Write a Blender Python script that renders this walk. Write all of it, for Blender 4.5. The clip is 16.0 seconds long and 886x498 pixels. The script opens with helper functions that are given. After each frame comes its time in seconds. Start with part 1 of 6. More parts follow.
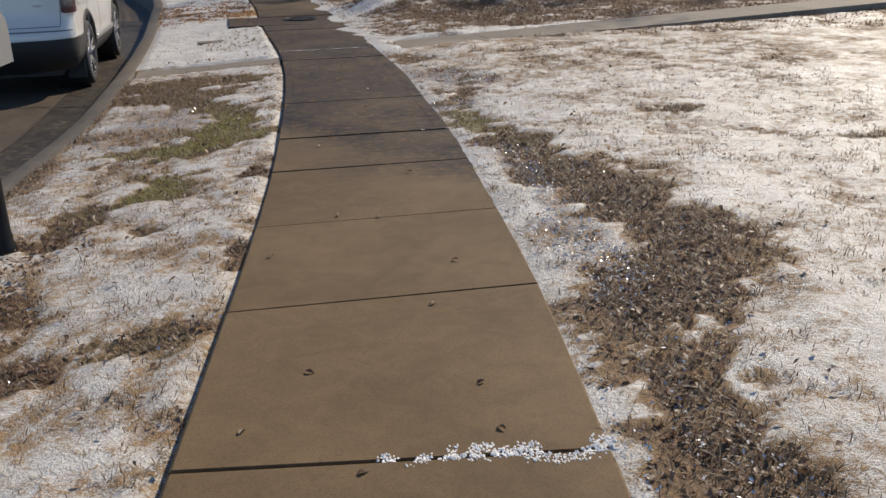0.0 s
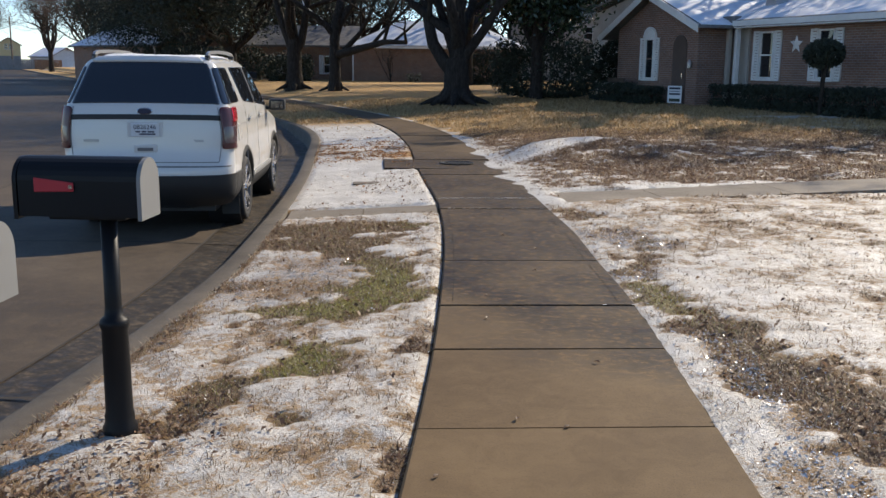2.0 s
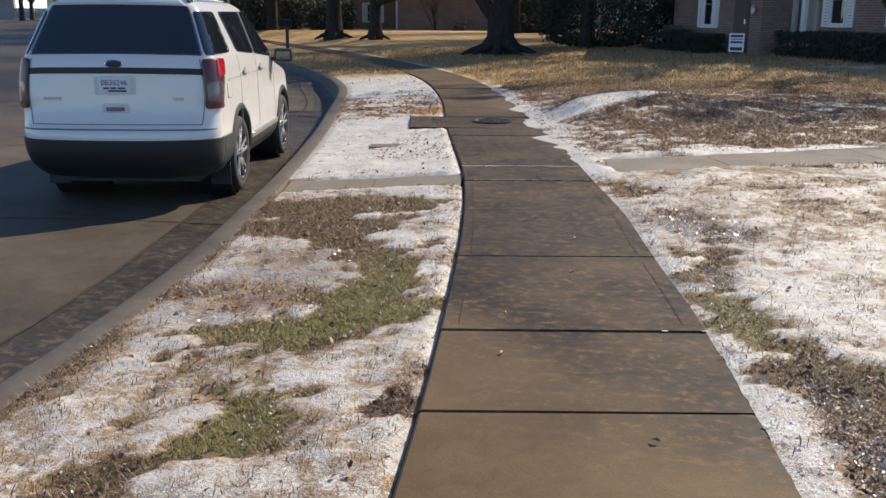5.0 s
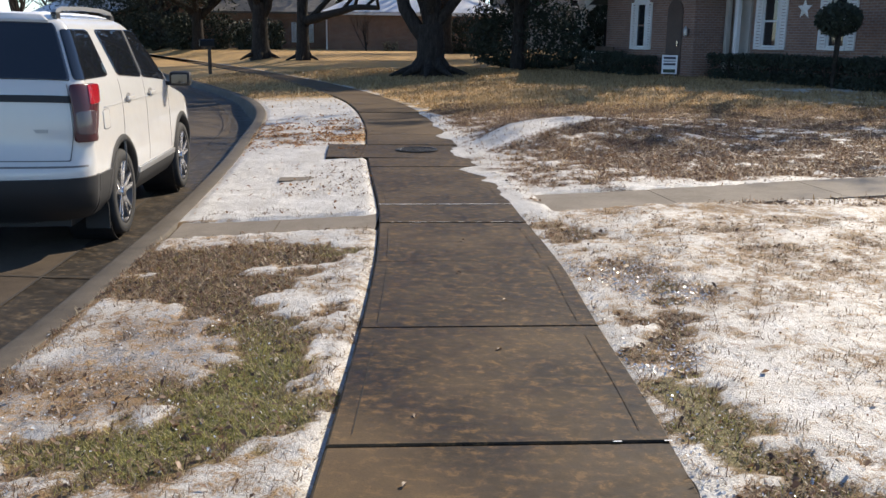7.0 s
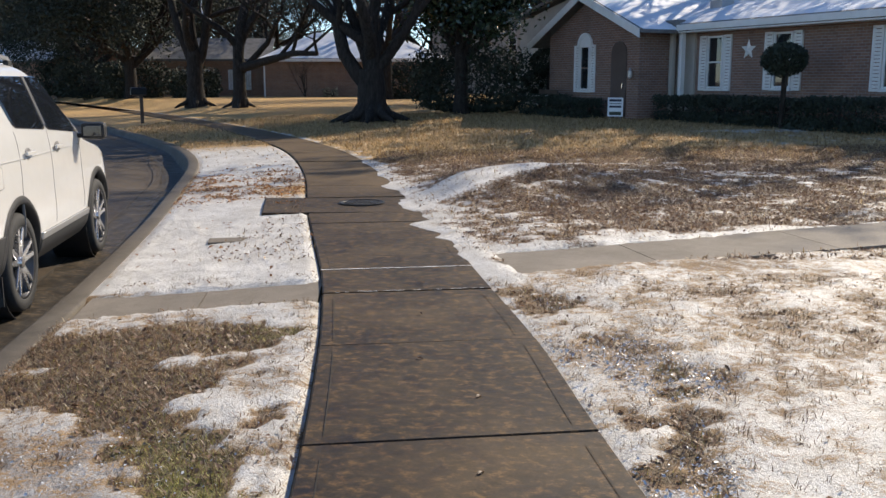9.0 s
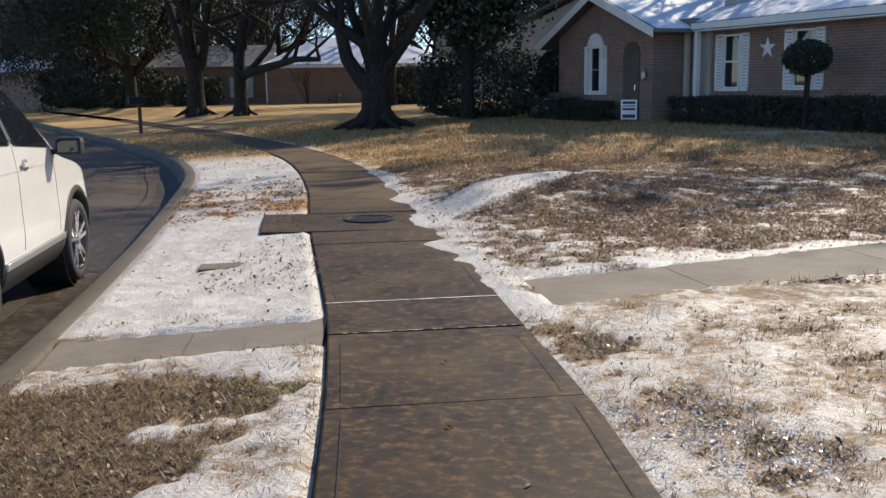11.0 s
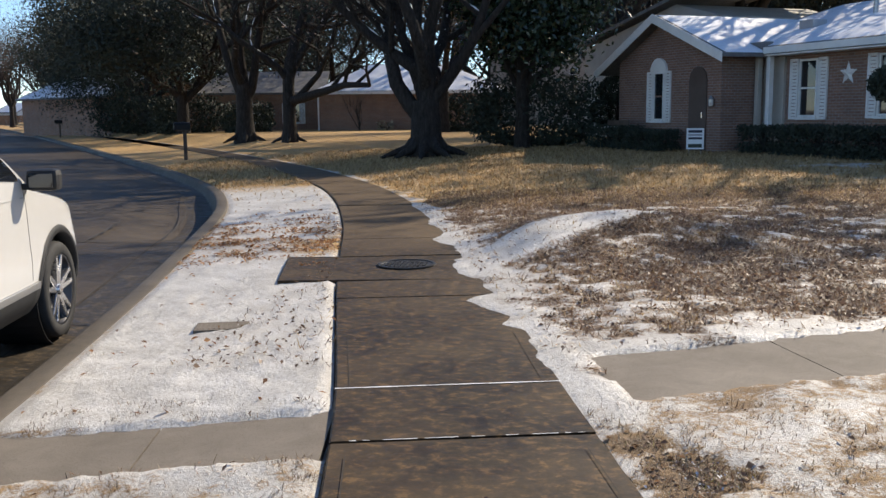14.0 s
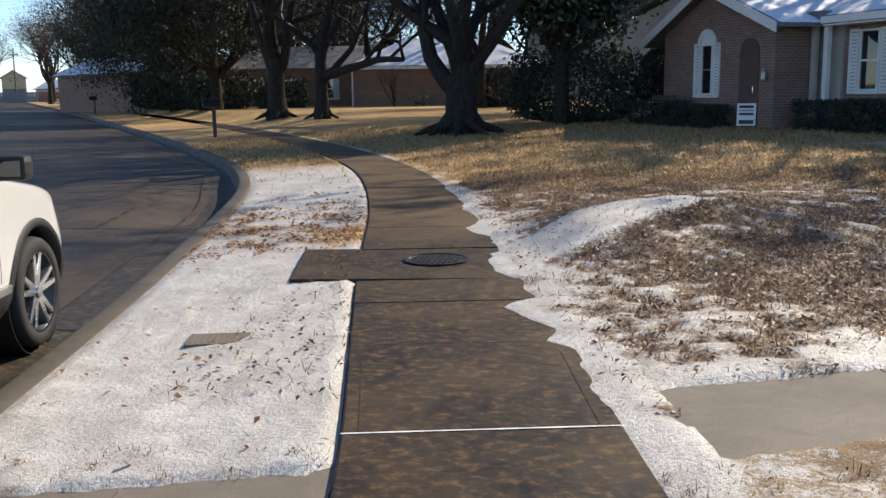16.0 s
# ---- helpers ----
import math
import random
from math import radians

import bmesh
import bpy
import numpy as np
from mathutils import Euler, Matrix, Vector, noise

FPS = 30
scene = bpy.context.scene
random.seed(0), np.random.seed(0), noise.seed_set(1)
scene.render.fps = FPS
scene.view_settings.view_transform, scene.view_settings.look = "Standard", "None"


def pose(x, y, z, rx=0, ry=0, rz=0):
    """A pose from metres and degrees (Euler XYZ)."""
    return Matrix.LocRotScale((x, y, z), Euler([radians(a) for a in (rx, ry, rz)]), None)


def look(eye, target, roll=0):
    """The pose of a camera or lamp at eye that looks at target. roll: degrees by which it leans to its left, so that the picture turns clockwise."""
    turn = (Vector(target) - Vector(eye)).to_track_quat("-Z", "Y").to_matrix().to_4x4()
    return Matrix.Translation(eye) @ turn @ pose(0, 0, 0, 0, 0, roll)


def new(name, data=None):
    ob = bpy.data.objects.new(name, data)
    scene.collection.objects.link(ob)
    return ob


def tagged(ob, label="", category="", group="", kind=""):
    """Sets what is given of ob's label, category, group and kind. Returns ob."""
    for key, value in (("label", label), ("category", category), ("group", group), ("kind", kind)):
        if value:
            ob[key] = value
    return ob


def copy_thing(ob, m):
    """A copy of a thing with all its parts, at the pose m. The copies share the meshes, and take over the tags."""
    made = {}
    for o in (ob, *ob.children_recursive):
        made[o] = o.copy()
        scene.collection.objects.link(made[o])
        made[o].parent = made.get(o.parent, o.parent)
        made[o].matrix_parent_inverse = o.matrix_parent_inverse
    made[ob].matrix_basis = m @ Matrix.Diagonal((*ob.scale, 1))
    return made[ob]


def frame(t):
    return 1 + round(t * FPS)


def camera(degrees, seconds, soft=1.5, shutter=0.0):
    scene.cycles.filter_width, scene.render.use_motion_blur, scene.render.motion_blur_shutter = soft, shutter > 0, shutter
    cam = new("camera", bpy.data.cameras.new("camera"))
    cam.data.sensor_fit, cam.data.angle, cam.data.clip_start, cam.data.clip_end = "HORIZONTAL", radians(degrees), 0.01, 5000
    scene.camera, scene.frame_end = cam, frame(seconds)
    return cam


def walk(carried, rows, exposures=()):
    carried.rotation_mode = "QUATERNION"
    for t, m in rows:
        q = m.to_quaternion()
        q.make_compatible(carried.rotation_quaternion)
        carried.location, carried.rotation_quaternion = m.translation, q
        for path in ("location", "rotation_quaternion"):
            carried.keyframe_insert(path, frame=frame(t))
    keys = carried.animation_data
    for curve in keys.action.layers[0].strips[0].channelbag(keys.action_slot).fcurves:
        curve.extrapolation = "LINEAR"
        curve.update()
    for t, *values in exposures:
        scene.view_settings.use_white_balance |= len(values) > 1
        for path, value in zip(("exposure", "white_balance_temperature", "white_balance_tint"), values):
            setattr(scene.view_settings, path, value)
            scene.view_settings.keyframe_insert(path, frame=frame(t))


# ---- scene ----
# camera and walk
cam = camera(50.6, 16.0)
PATH = [
    (0, (0.928, 0.615, 1.578), (0.89, 2.5, 0.911), -1.5),
    (0.5, (0.753, 0.899, 1.605), (0.63, 2.81, 1.028), 0.0),
    (1, (0.607, 1.108, 1.612), (0.411, 3.042, 1.139), 0.7),
    (1.5, (0.555, 1.359, 1.598), (0.285, 3.299, 1.194), 0.9),
    (2, (0.548, 1.596, 1.597), (0.234, 3.533, 1.212), 0.6),
    (2.5, (0.449, 1.918, 1.582), (0.094, 3.844, 1.172), 0.5),
    (3, (0.465, 2.174, 1.544), (0.071, 4.084, 1.101), 0.5),
    (3.5, (0.561, 2.433, 1.546), (0.145, 4.331, 1.073), 0.5),
    (6, (0.446, 3.871, 1.544), (0.057, 5.771, 1.055), 0.2),
    (6.5, (0.437, 4.147, 1.535), (0.087, 6.059, 1.064), 0.4),
    (7, (0.451, 4.443, 1.541), (0.173, 6.372, 1.094), 0.7),
    (7.5, (0.339, 4.714, 1.527), (0.137, 6.66, 1.109), 0.6),
    (8, (0.276, 4.92, 1.539), (0.115, 6.875, 1.15), 0.3),
    (8.5, (0.258, 5.221, 1.51), (0.111, 7.181, 1.144), 0.1),
    (9, (0.233, 5.461, 1.514), (0.072, 7.423, 1.159), 0.0),
    (11.5, (0.015, 6.68, 1.503), (-0.152, 8.644, 1.163), -1.0),
    (12, (0.018, 6.909, 1.478), (-0.142, 8.875, 1.151), -1.0),
    (12.5, (0.058, 7.18, 1.505), (-0.118, 9.147, 1.192), -0.9),
    (13, (-0.012, 7.414, 1.487), (-0.23, 9.379, 1.186), -0.8),
    (13.5, (-0.076, 7.691, 1.484), (-0.334, 9.652, 1.192), -0.7),
    (14, (-0.06, 7.976, 1.485), (-0.344, 9.935, 1.197), -0.6),
    (14.5, (-0.115, 8.252, 1.476), (-0.435, 10.204, 1.186), -0.6),
    (15, (-0.199, 8.527, 1.478), (-0.551, 10.473, 1.181), -0.8),
    (15.5, (-0.205, 8.798, 1.466), (-0.564, 10.74, 1.152), -0.8),
    (16, (-0.2, 9.036, 1.483), (-0.559, 10.974, 1.145), -0.8),
]
walk(cam, [(t, look(eye, target, roll)) for t, eye, target, roll in PATH], exposures=[(0.0, 0.1), (1.5, 0.38), (3.5, 0.38), (6.0, 0.58), (9.0, 0.50), (16.0, 0.46)])

# ---- world, sun ----
SUN_AZ, SUN_EL = radians(35.0), radians(34.0)
world = bpy.data.worlds.new("sky")
scene.world = world
world.use_nodes = True
wn = world.node_tree.nodes
sky = wn.new("ShaderNodeTexSky")
sky.sky_type, sky.sun_disc = "NISHITA", False
sky.sun_elevation, sky.sun_rotation = SUN_EL, SUN_AZ
sky.air_density, sky.dust_density, sky.ozone_density = 0.75, 0.0, 4.0
wn["Background"].inputs["Strength"].default_value = 0.145
world.node_tree.links.new(sky.outputs["Color"], wn["Background"].inputs["Color"])
lamp = bpy.data.lights.new("sun", "SUN")
lamp.energy, lamp.angle, lamp.color = 4.9, radians(0.5), (1.0, 0.875, 0.70)
sun = new("sun", lamp)
SUN_DIR = Vector((math.sin(SUN_AZ) * math.cos(SUN_EL), math.cos(SUN_AZ) * math.cos(SUN_EL), math.sin(SUN_EL)))
sun.matrix_world = look(SUN_DIR * 60, (0, 0, 0))


# ---- materials ----
class Mat:
    """A small node material builder."""

    def __init__(self, name):
        self.m = bpy.data.materials.new(name)
        self.m.use_nodes = True
        self.t = self.m.node_tree
        self.b = self.t.nodes["Principled BSDF"]

    def node(self, kind, **values):
        n = self.t.nodes.new(kind)
        for k, v in values.items():
            n.inputs[k.replace("_", " ")].default_value = v
        return n

    def link(self, a, b):
        self.t.links.new(a, b)

    def coords(self, obj=True):
        return self.t.nodes.new("ShaderNodeTexCoord").outputs["Object" if obj else "Generated"]

    def position(self):
        return self.t.nodes.new("ShaderNodeNewGeometry").outputs["Position"]

    def noise(self, vec, scale, detail=4.0, rough=0.6, distortion=0.0):
        n = self.node("ShaderNodeTexNoise", Scale=scale, Detail=detail, Roughness=rough, Distortion=distortion)
        self.link(vec, n.inputs["Vector"])
        return n.outputs["Fac"]

    def ramp(self, fac, stops):
        r = self.t.nodes.new("ShaderNodeValToRGB")
        e = r.color_ramp.elements
        e[0].position, e[1].position = stops[0][0], stops[-1][0]
        for p, _ in stops[1:-1]:
            e.new(p)
        for el, (_, c) in zip(e, stops):
            el.color = (*c, 1) if isinstance(c, tuple) else (c, c, c, 1)
        self.link(fac, r.inputs["Fac"])
        return r.outputs["Color"]

    def mix(self, fac, a, b, mode="MIX"):
        n = self.t.nodes.new("ShaderNodeMix")
        n.data_type, n.blend_type = "RGBA", mode
        for sock, v in ((n.inputs["Factor"], fac), (n.inputs[6], a), (n.inputs[7], b)):
            if isinstance(v, tuple):
                sock.default_value = (*v, 1)
            elif isinstance(v, (int, float)):
                sock.default_value = v if sock.type == "VALUE" else (v, v, v, 1)
            else:
                self.link(v, sock)
        return n.outputs[2]

    def calc(self, op, a, b=0.0, clamp=False):
        n = self.t.nodes.new("ShaderNodeMath")
        n.operation, n.use_clamp = op, clamp
        for sock, v in zip(n.inputs, (a, b)):
            if isinstance(v, (int, float)):
                sock.default_value = v
            else:
                self.link(v, sock)
        return n.outputs[0]

    def attr(self, name):
        n = self.t.nodes.new("ShaderNodeAttribute")
        n.attribute_name = name
        return n.outputs["Fac"]

    def random(self):
        return self.t.nodes.new("ShaderNodeObjectInfo").outputs["Random"]

    def island(self):
        return self.t.nodes.new("ShaderNodeNewGeometry").outputs["Random Per Island"]

    def bump(self, height, strength=0.3, distance=0.01):
        n = self.node("ShaderNodeBump", Strength=strength, Distance=distance)
        self.link(height, n.inputs["Height"])
        self.link(n.outputs["Normal"], self.b.inputs["Normal"])

    def set(self, **values):
        for k, v in values.items():
            sock = self.b.inputs[k.replace("_", " ")]
            if isinstance(v, tuple):
                sock.default_value = (*v, 1)
            elif isinstance(v, (int, float)):
                sock.default_value = v
            else:
                self.link(v, sock)
        return self


def two_tone(name, a, b, scale, rough=0.8, bump=0.2, bump_dist=0.005, fine=60.0, metallic=0.0, vary=0.0, world_space=True):
    m = Mat(name)
    p = m.position() if world_space else m.coords()
    big, small = m.noise(p, scale, 5.0), m.noise(p, fine, 4.0)
    f = m.calc("ADD", m.calc("MULTIPLY", big, 0.65), m.calc("MULTIPLY", small, 0.35))
    c = m.mix(m.ramp(f, ((0.35, 0.0), (0.65, 1.0))), a, b)
    if vary:
        k = m.calc("ADD", m.calc("MULTIPLY", m.random(), vary), 1.0 - vary / 2)
        v = m.t.nodes.new("ShaderNodeHueSaturation")
        m.link(c, v.inputs["Color"])
        m.link(k, v.inputs["Value"])
        c = v.outputs["Color"]
    m.set(Base_Color=c, Roughness=rough, Metallic=metallic)
    m.bump(small, bump, bump_dist)
    return m.m


def plain(name, color, rough=0.5, metallic=0.0, coat=0.0, grain=0.06, spec=0.5):
    m = Mat(name)
    p = m.coords()
    f = m.noise(p, 9.0, 6.0)
    dark = tuple(c * (1 - grain * 2) for c in color)
    m.set(Base_Color=m.mix(f, dark, color), Metallic=metallic, Coat_Weight=coat, Specular_IOR_Level=spec)
    m.set(Roughness=m.calc("ADD", m.calc("MULTIPLY", f, 0.15), max(rough - 0.07, 0.0)))
    return m.m


def lawn_material():
    m = Mat("lawn")
    p = m.position()
    fine, mid, big = m.noise(p, 55.0, 5.0, 0.7), m.noise(p, 14.0, 4.0, 0.65, 0.6), m.noise(p, 2.2, 3.0)
    speck = m.noise(p, 160.0, 2.0, 0.7)
    litter = m.ramp(m.calc("ADD", m.calc("MULTIPLY", fine, 0.6), m.calc("MULTIPLY", mid, 0.4)),
                    ((0.32, (0.014, 0.009, 0.006)), (0.47, (0.055, 0.032, 0.019)), (0.56, (0.14, 0.082, 0.045)), (0.72, (0.28, 0.19, 0.11))))
    straw = m.ramp(m.calc("ADD", m.calc("MULTIPLY", fine, 0.5), m.calc("MULTIPLY", mid, 0.5)),
                   ((0.30, (0.19, 0.10, 0.035)), (0.50, (0.50, 0.30, 0.10)), (0.72, (0.68, 0.48, 0.22))))
    moss = m.ramp(fine, ((0.32, (0.045, 0.045, 0.014)), (0.52, (0.16, 0.16, 0.045)), (0.72, (0.30, 0.27, 0.10))))
    ground = m.mix(m.attr("tone"), litter, straw)
    ground = m.mix(m.attr("green"), ground, moss)
    n = m.calc("ADD", m.calc("ADD", m.calc("MULTIPLY", mid, 1.15), m.calc("MULTIPLY", fine, 1.1)), m.calc("MULTIPLY", speck, 0.9))
    n = m.calc("SUBTRACT", n, 1.10)
    cover = m.calc("MULTIPLY", m.calc("SUBTRACT", m.attr("snow"), n), 3.4, True)
    snow = m.mix(m.ramp(big, ((0.35, 0.0), (0.65, 1.0))), (0.50, 0.475, 0.43), (0.68, 0.655, 0.61))
    snow = m.mix(m.ramp(fine, ((0.36, 0.8), (0.54, 0.0))), snow, (0.36, 0.32, 0.26))
    icy = m.mix(m.ramp(mid, ((0.35, 0.0), (0.7, 1.0))), (0.22, 0.20, 0.17), (0.62, 0.63, 0.64))
    snow = m.mix(m.attr("ice"), snow, icy)
    m.set(Base_Color=m.mix(cover, ground, snow))
    wet = m.mix(m.attr("ice"), 0.48, 0.16)
    m.set(Roughness=m.mix(cover, 0.85, wet))
    m.bump(m.calc("ADD", m.calc("MULTIPLY", fine, 0.7), m.calc("MULTIPLY", mid, 0.8)), 0.75, 0.02)
    return m.m


def concrete_material(name, a, b, grit_low=0.62, vary=0.10):
    m = Mat(name)
    p = m.position()
    big, mid, fine = m.noise(p, 0.9, 4.0, 0.55, 0.5), m.noise(p, 5.5, 5.0, 0.65, 0.8), m.noise(p, 130.0, 3.0, 0.8)
    f = m.calc("ADD", m.calc("ADD", m.calc("MULTIPLY", big, 0.5), m.calc("MULTIPLY", mid, 0.38)), m.calc("MULTIPLY", fine, 0.12))
    c = m.mix(m.ramp(f, ((0.36, 0.0), (0.62, 1.0))), a, b)
    grit = m.ramp(fine, ((0.30, grit_low), (0.48, 1.0)))
    c = m.mix(1.0, c, grit, "MULTIPLY")
    k = m.calc("ADD", m.calc("MULTIPLY", m.random(), vary), 1.0 - vary / 2)
    v = m.t.nodes.new("ShaderNodeHueSaturation")
    m.link(c, v.inputs["Color"])
    m.link(k, v.inputs["Value"])
    c = v.outputs["Color"]
    damp = m.attr("wet")
    sq = m.t.nodes.new("ShaderNodeMapping")
    sq.inputs["Scale"].default_value = (1.0, 1.25, 1.0)
    m.link(p, sq.inputs["Vector"])
    rust = m.ramp(m.noise(sq.outputs["Vector"], 13.0, 8.0, 0.74, 0.25), ((0.44, (0.10, 0.09, 0.075)), (0.50, (0.21, 0.185, 0.145)), (0.55, (0.36, 0.305, 0.225)), (0.60, (0.90, 0.76, 0.55))))
    c = m.mix(damp, c, m.mix(1.0, c, rust, "MULTIPLY"))
    m.set(Base_Color=c, Specular_IOR_Level=0.3, Roughness=m.mix(damp, 0.8, m.ramp(mid, ((0.35, 0.48), (0.65, 0.75)))))
    m.bump(m.calc("ADD", m.calc("MULTIPLY", fine, 0.5), mid), 0.22, 0.006)
    return m.m


def bark_material():
    m = Mat("bark")
    p = m.position()
    s = m.t.nodes.new("ShaderNodeMapping")
    s.inputs["Scale"].default_value = (6.0, 6.0, 1.6)
    m.link(p, s.inputs["Vector"])
    f = m.noise(s.outputs["Vector"], 2.2, 6.0, 0.7)
    m.set(Base_Color=m.ramp(f, ((0.3, (0.010, 0.008, 0.007)), (0.55, (0.034, 0.028, 0.023)), (0.75, (0.065, 0.054, 0.045)))), Roughness=0.85, Specular_IOR_Level=0.2)
    m.bump(f, 0.8, 0.05)
    return m.m


def leaf_material(name, a, b, rough=0.45, through_light=0.0):
    m = Mat(name)
    c = m.mix(m.island(), a, b)
    m.set(Base_Color=c, Roughness=rough)
    if through_light:
        tr = m.t.nodes.new("ShaderNodeBsdfTranslucent")
        m.link(c, tr.inputs["Color"])
        mixer = m.t.nodes.new("ShaderNodeMixShader")
        mixer.inputs[0].default_value = through_light
        m.link(m.b.outputs[0], mixer.inputs[1])
        m.link(tr.outputs[0], mixer.inputs[2])
        m.link(mixer.outputs[0], m.t.nodes["Material Output"].inputs["Surface"])
    return m.m


def brick_material(name, a, b, mortar):
    m = Mat(name)
    br = m.node("ShaderNodeTexBrick", Scale=1.0)
    br.inputs["Brick Width"].default_value, br.inputs["Row Height"].default_value = 0.21, 0.075
    br.inputs["Mortar Size"].default_value = 0.008
    br.inputs["Color1"].default_value, br.inputs["Color2"].default_value, br.inputs["Mortar"].default_value = (*a, 1), (*b, 1), (*mortar, 1)
    p = m.coords()
    sep = m.t.nodes.new("ShaderNodeSeparateXYZ")
    com = m.t.nodes.new("ShaderNodeCombineXYZ")
    m.link(p, sep.inputs[0])
    m.link(m.calc("ADD", sep.outputs[0], sep.outputs[1]), com.inputs[0])
    m.link(sep.outputs[2], com.inputs[1])
    m.link(com.outputs[0], br.inputs["Vector"])
    m.set(Base_Color=m.mix(m.ramp(m.noise(p, 1.3, 5.0), ((0.3, 0.0), (0.7, 0.45))), br.outputs["Color"], (0.10, 0.07, 0.055)), Roughness=0.9)
    m.bump(br.outputs["Fac"], 0.4, -0.008)
    return m.m


def glass_material(name, tint, rough=0.03):
    m = Mat(name)
    m.set(Base_Color=tint, Roughness=rough, Specular_IOR_Level=0.9)
    return m.m


M_LAWN = lawn_material()
M_WALK = concrete_material("walk_concrete", (0.099, 0.061, 0.027), (0.170, 0.112, 0.054))
M_PATH = concrete_material("path_concrete", (0.155, 0.130, 0.100), (0.235, 0.200, 0.158))
M_CURB = concrete_material("curb_concrete", (0.068, 0.056, 0.043), (0.135, 0.113, 0.088))
M_ROAD = concrete_material("road_concrete", (0.060, 0.043, 0.028), (0.125, 0.094, 0.062), 0.30)
M_JOINT = two_tone("joint_dirt", (0.02, 0.016, 0.012), (0.05, 0.04, 0.03), 6.0, 0.95)
M_SNOW = two_tone("snow", (0.74, 0.735, 0.72), (0.88, 0.875, 0.86), 5.0, 0.5, 0.5, 0.012, 45.0)
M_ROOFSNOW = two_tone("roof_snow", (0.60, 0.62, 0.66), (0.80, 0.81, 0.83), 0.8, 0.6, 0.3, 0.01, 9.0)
M_BARK = bark_material()
M_LEAF_DARK = leaf_material("dark_leaves", (0.012, 0.019, 0.012), (0.038, 0.048, 0.028), 0.75)
M_LEAF_GLOSS = leaf_material("glossy_leaves", (0.016, 0.028, 0.013), (0.05, 0.07, 0.035), 0.22)
M_LEAF_RUST = leaf_material("rusty_leaves", (0.07, 0.042, 0.028), (0.16, 0.095, 0.06), 0.7)
M_BLADE_STRAW = leaf_material("straw_blades", (0.13, 0.098, 0.055), (0.50, 0.41, 0.27), 0.55, 0.35)
M_BLADE_GOLD = leaf_material("golden_blades", (0.19, 0.11, 0.04), (0.64, 0.46, 0.23), 0.55, 0.35)
M_BLADE_BROWN = leaf_material("brown_litter", (0.060, 0.034, 0.021), (0.33, 0.205, 0.125), 0.5, 0.4)
M_BLADE_GREEN = leaf_material("green_blades", (0.17, 0.155, 0.035), (0.50, 0.45, 0.14), 0.6, 0.4)
M_LEAF_ORANGE = leaf_material("orange_leaves", (0.16, 0.07, 0.03), (0.46, 0.24, 0.10), 0.6, 0.4)
M_ICE = plain("clear_ice", (0.62, 0.63, 0.64), 0.14, spec=0.6)
M_BRICK = brick_material("red_brick", (0.20, 0.105, 0.075), (0.27, 0.15, 0.105), (0.30, 0.27, 0.24))
M_BRICK2 = brick_material("brown_brick", (0.235, 0.115, 0.070), (0.31, 0.165, 0.10), (0.32, 0.28, 0.24))
M_TRIM = two_tone("white_trim", (0.62, 0.61, 0.58), (0.78, 0.77, 0.74), 2.0, 0.6, 0.1)
M_SIDING = two_tone("tan_siding", (0.36, 0.33, 0.29), (0.45, 0.42, 0.37), 2.0, 0.7, 0.1)
M_YELLOW = two_tone("yellow_siding", (0.66, 0.54, 0.28), (0.75, 0.62, 0.34), 2.0, 0.7, 0.1)
M_GREYSIDING = two_tone("grey_siding", (0.18, 0.19, 0.20), (0.26, 0.27, 0.28), 2.0, 0.7, 0.1)
M_SHINGLE = two_tone("shingle", (0.10, 0.095, 0.09), (0.20, 0.19, 0.18), 3.0, 0.9, 0.3)
M_WOODFENCE = two_tone("fence_wood", (0.16, 0.085, 0.05), (0.27, 0.16, 0.10), 2.0, 0.8, 0.2, vary=0.3)
M_DARKGLASS = glass_material("window_glass", (0.018, 0.020, 0.022))
M_DOOR = two_tone("door_paint", (0.05, 0.03, 0.025), (0.08, 0.05, 0.04), 2.0, 0.5)
M_MAILBLACK = plain("mailbox_black", (0.007, 0.007, 0.008), 0.45, spec=0.22)
M_MAILGREY = plain("mailbox_grey", (0.22, 0.22, 0.215), 0.55, 0.2)
M_FLAG = plain("flag_red", (0.42, 0.02, 0.03), 0.5)
M_IRON = two_tone("cast_iron", (0.012, 0.012, 0.012), (0.035, 0.032, 0.03), 14.0, 0.42, 0.4, 0.004)
M_PAINT = plain("car_white", (0.62, 0.605, 0.575), 0.22, 0.0, 0.6, 0.02)
M_PAINTDARK = plain("truck_grey", (0.055, 0.06, 0.065), 0.3, 0.2, 0.5)
M_CLAD = plain("dark_cladding", (0.014, 0.0145, 0.016), 0.55)
M_SILVER = plain("silver_trim", (0.42, 0.42, 0.42), 0.35, 0.7)
M_CHROME = plain("chrome", (0.75, 0.75, 0.76), 0.12, 1.0)
M_ALLOY = plain("alloy", (0.55, 0.55, 0.56), 0.25, 0.9)
M_ALLOYDARK = plain("alloy_dark", (0.05, 0.05, 0.055), 0.35, 0.6)
M_RUBBER = two_tone("rubber", (0.012, 0.012, 0.012), (0.028, 0.027, 0.026), 12.0, 0.8, world_space=False)
M_CARGLASS = glass_material("car_glass", (0.010, 0.012, 0.016), 0.02)
M_TAIL = plain("tail_red", (0.40, 0.015, 0.025), 0.12, 0.0, 0.6)
M_TAILDARK = plain("tail_smoke", (0.07, 0.010, 0.014), 0.30, 0.0, 0.15)
M_TAILPALE = plain("tail_pale", (0.10, 0.065, 0.07), 0.15, 0.0, 0.6)
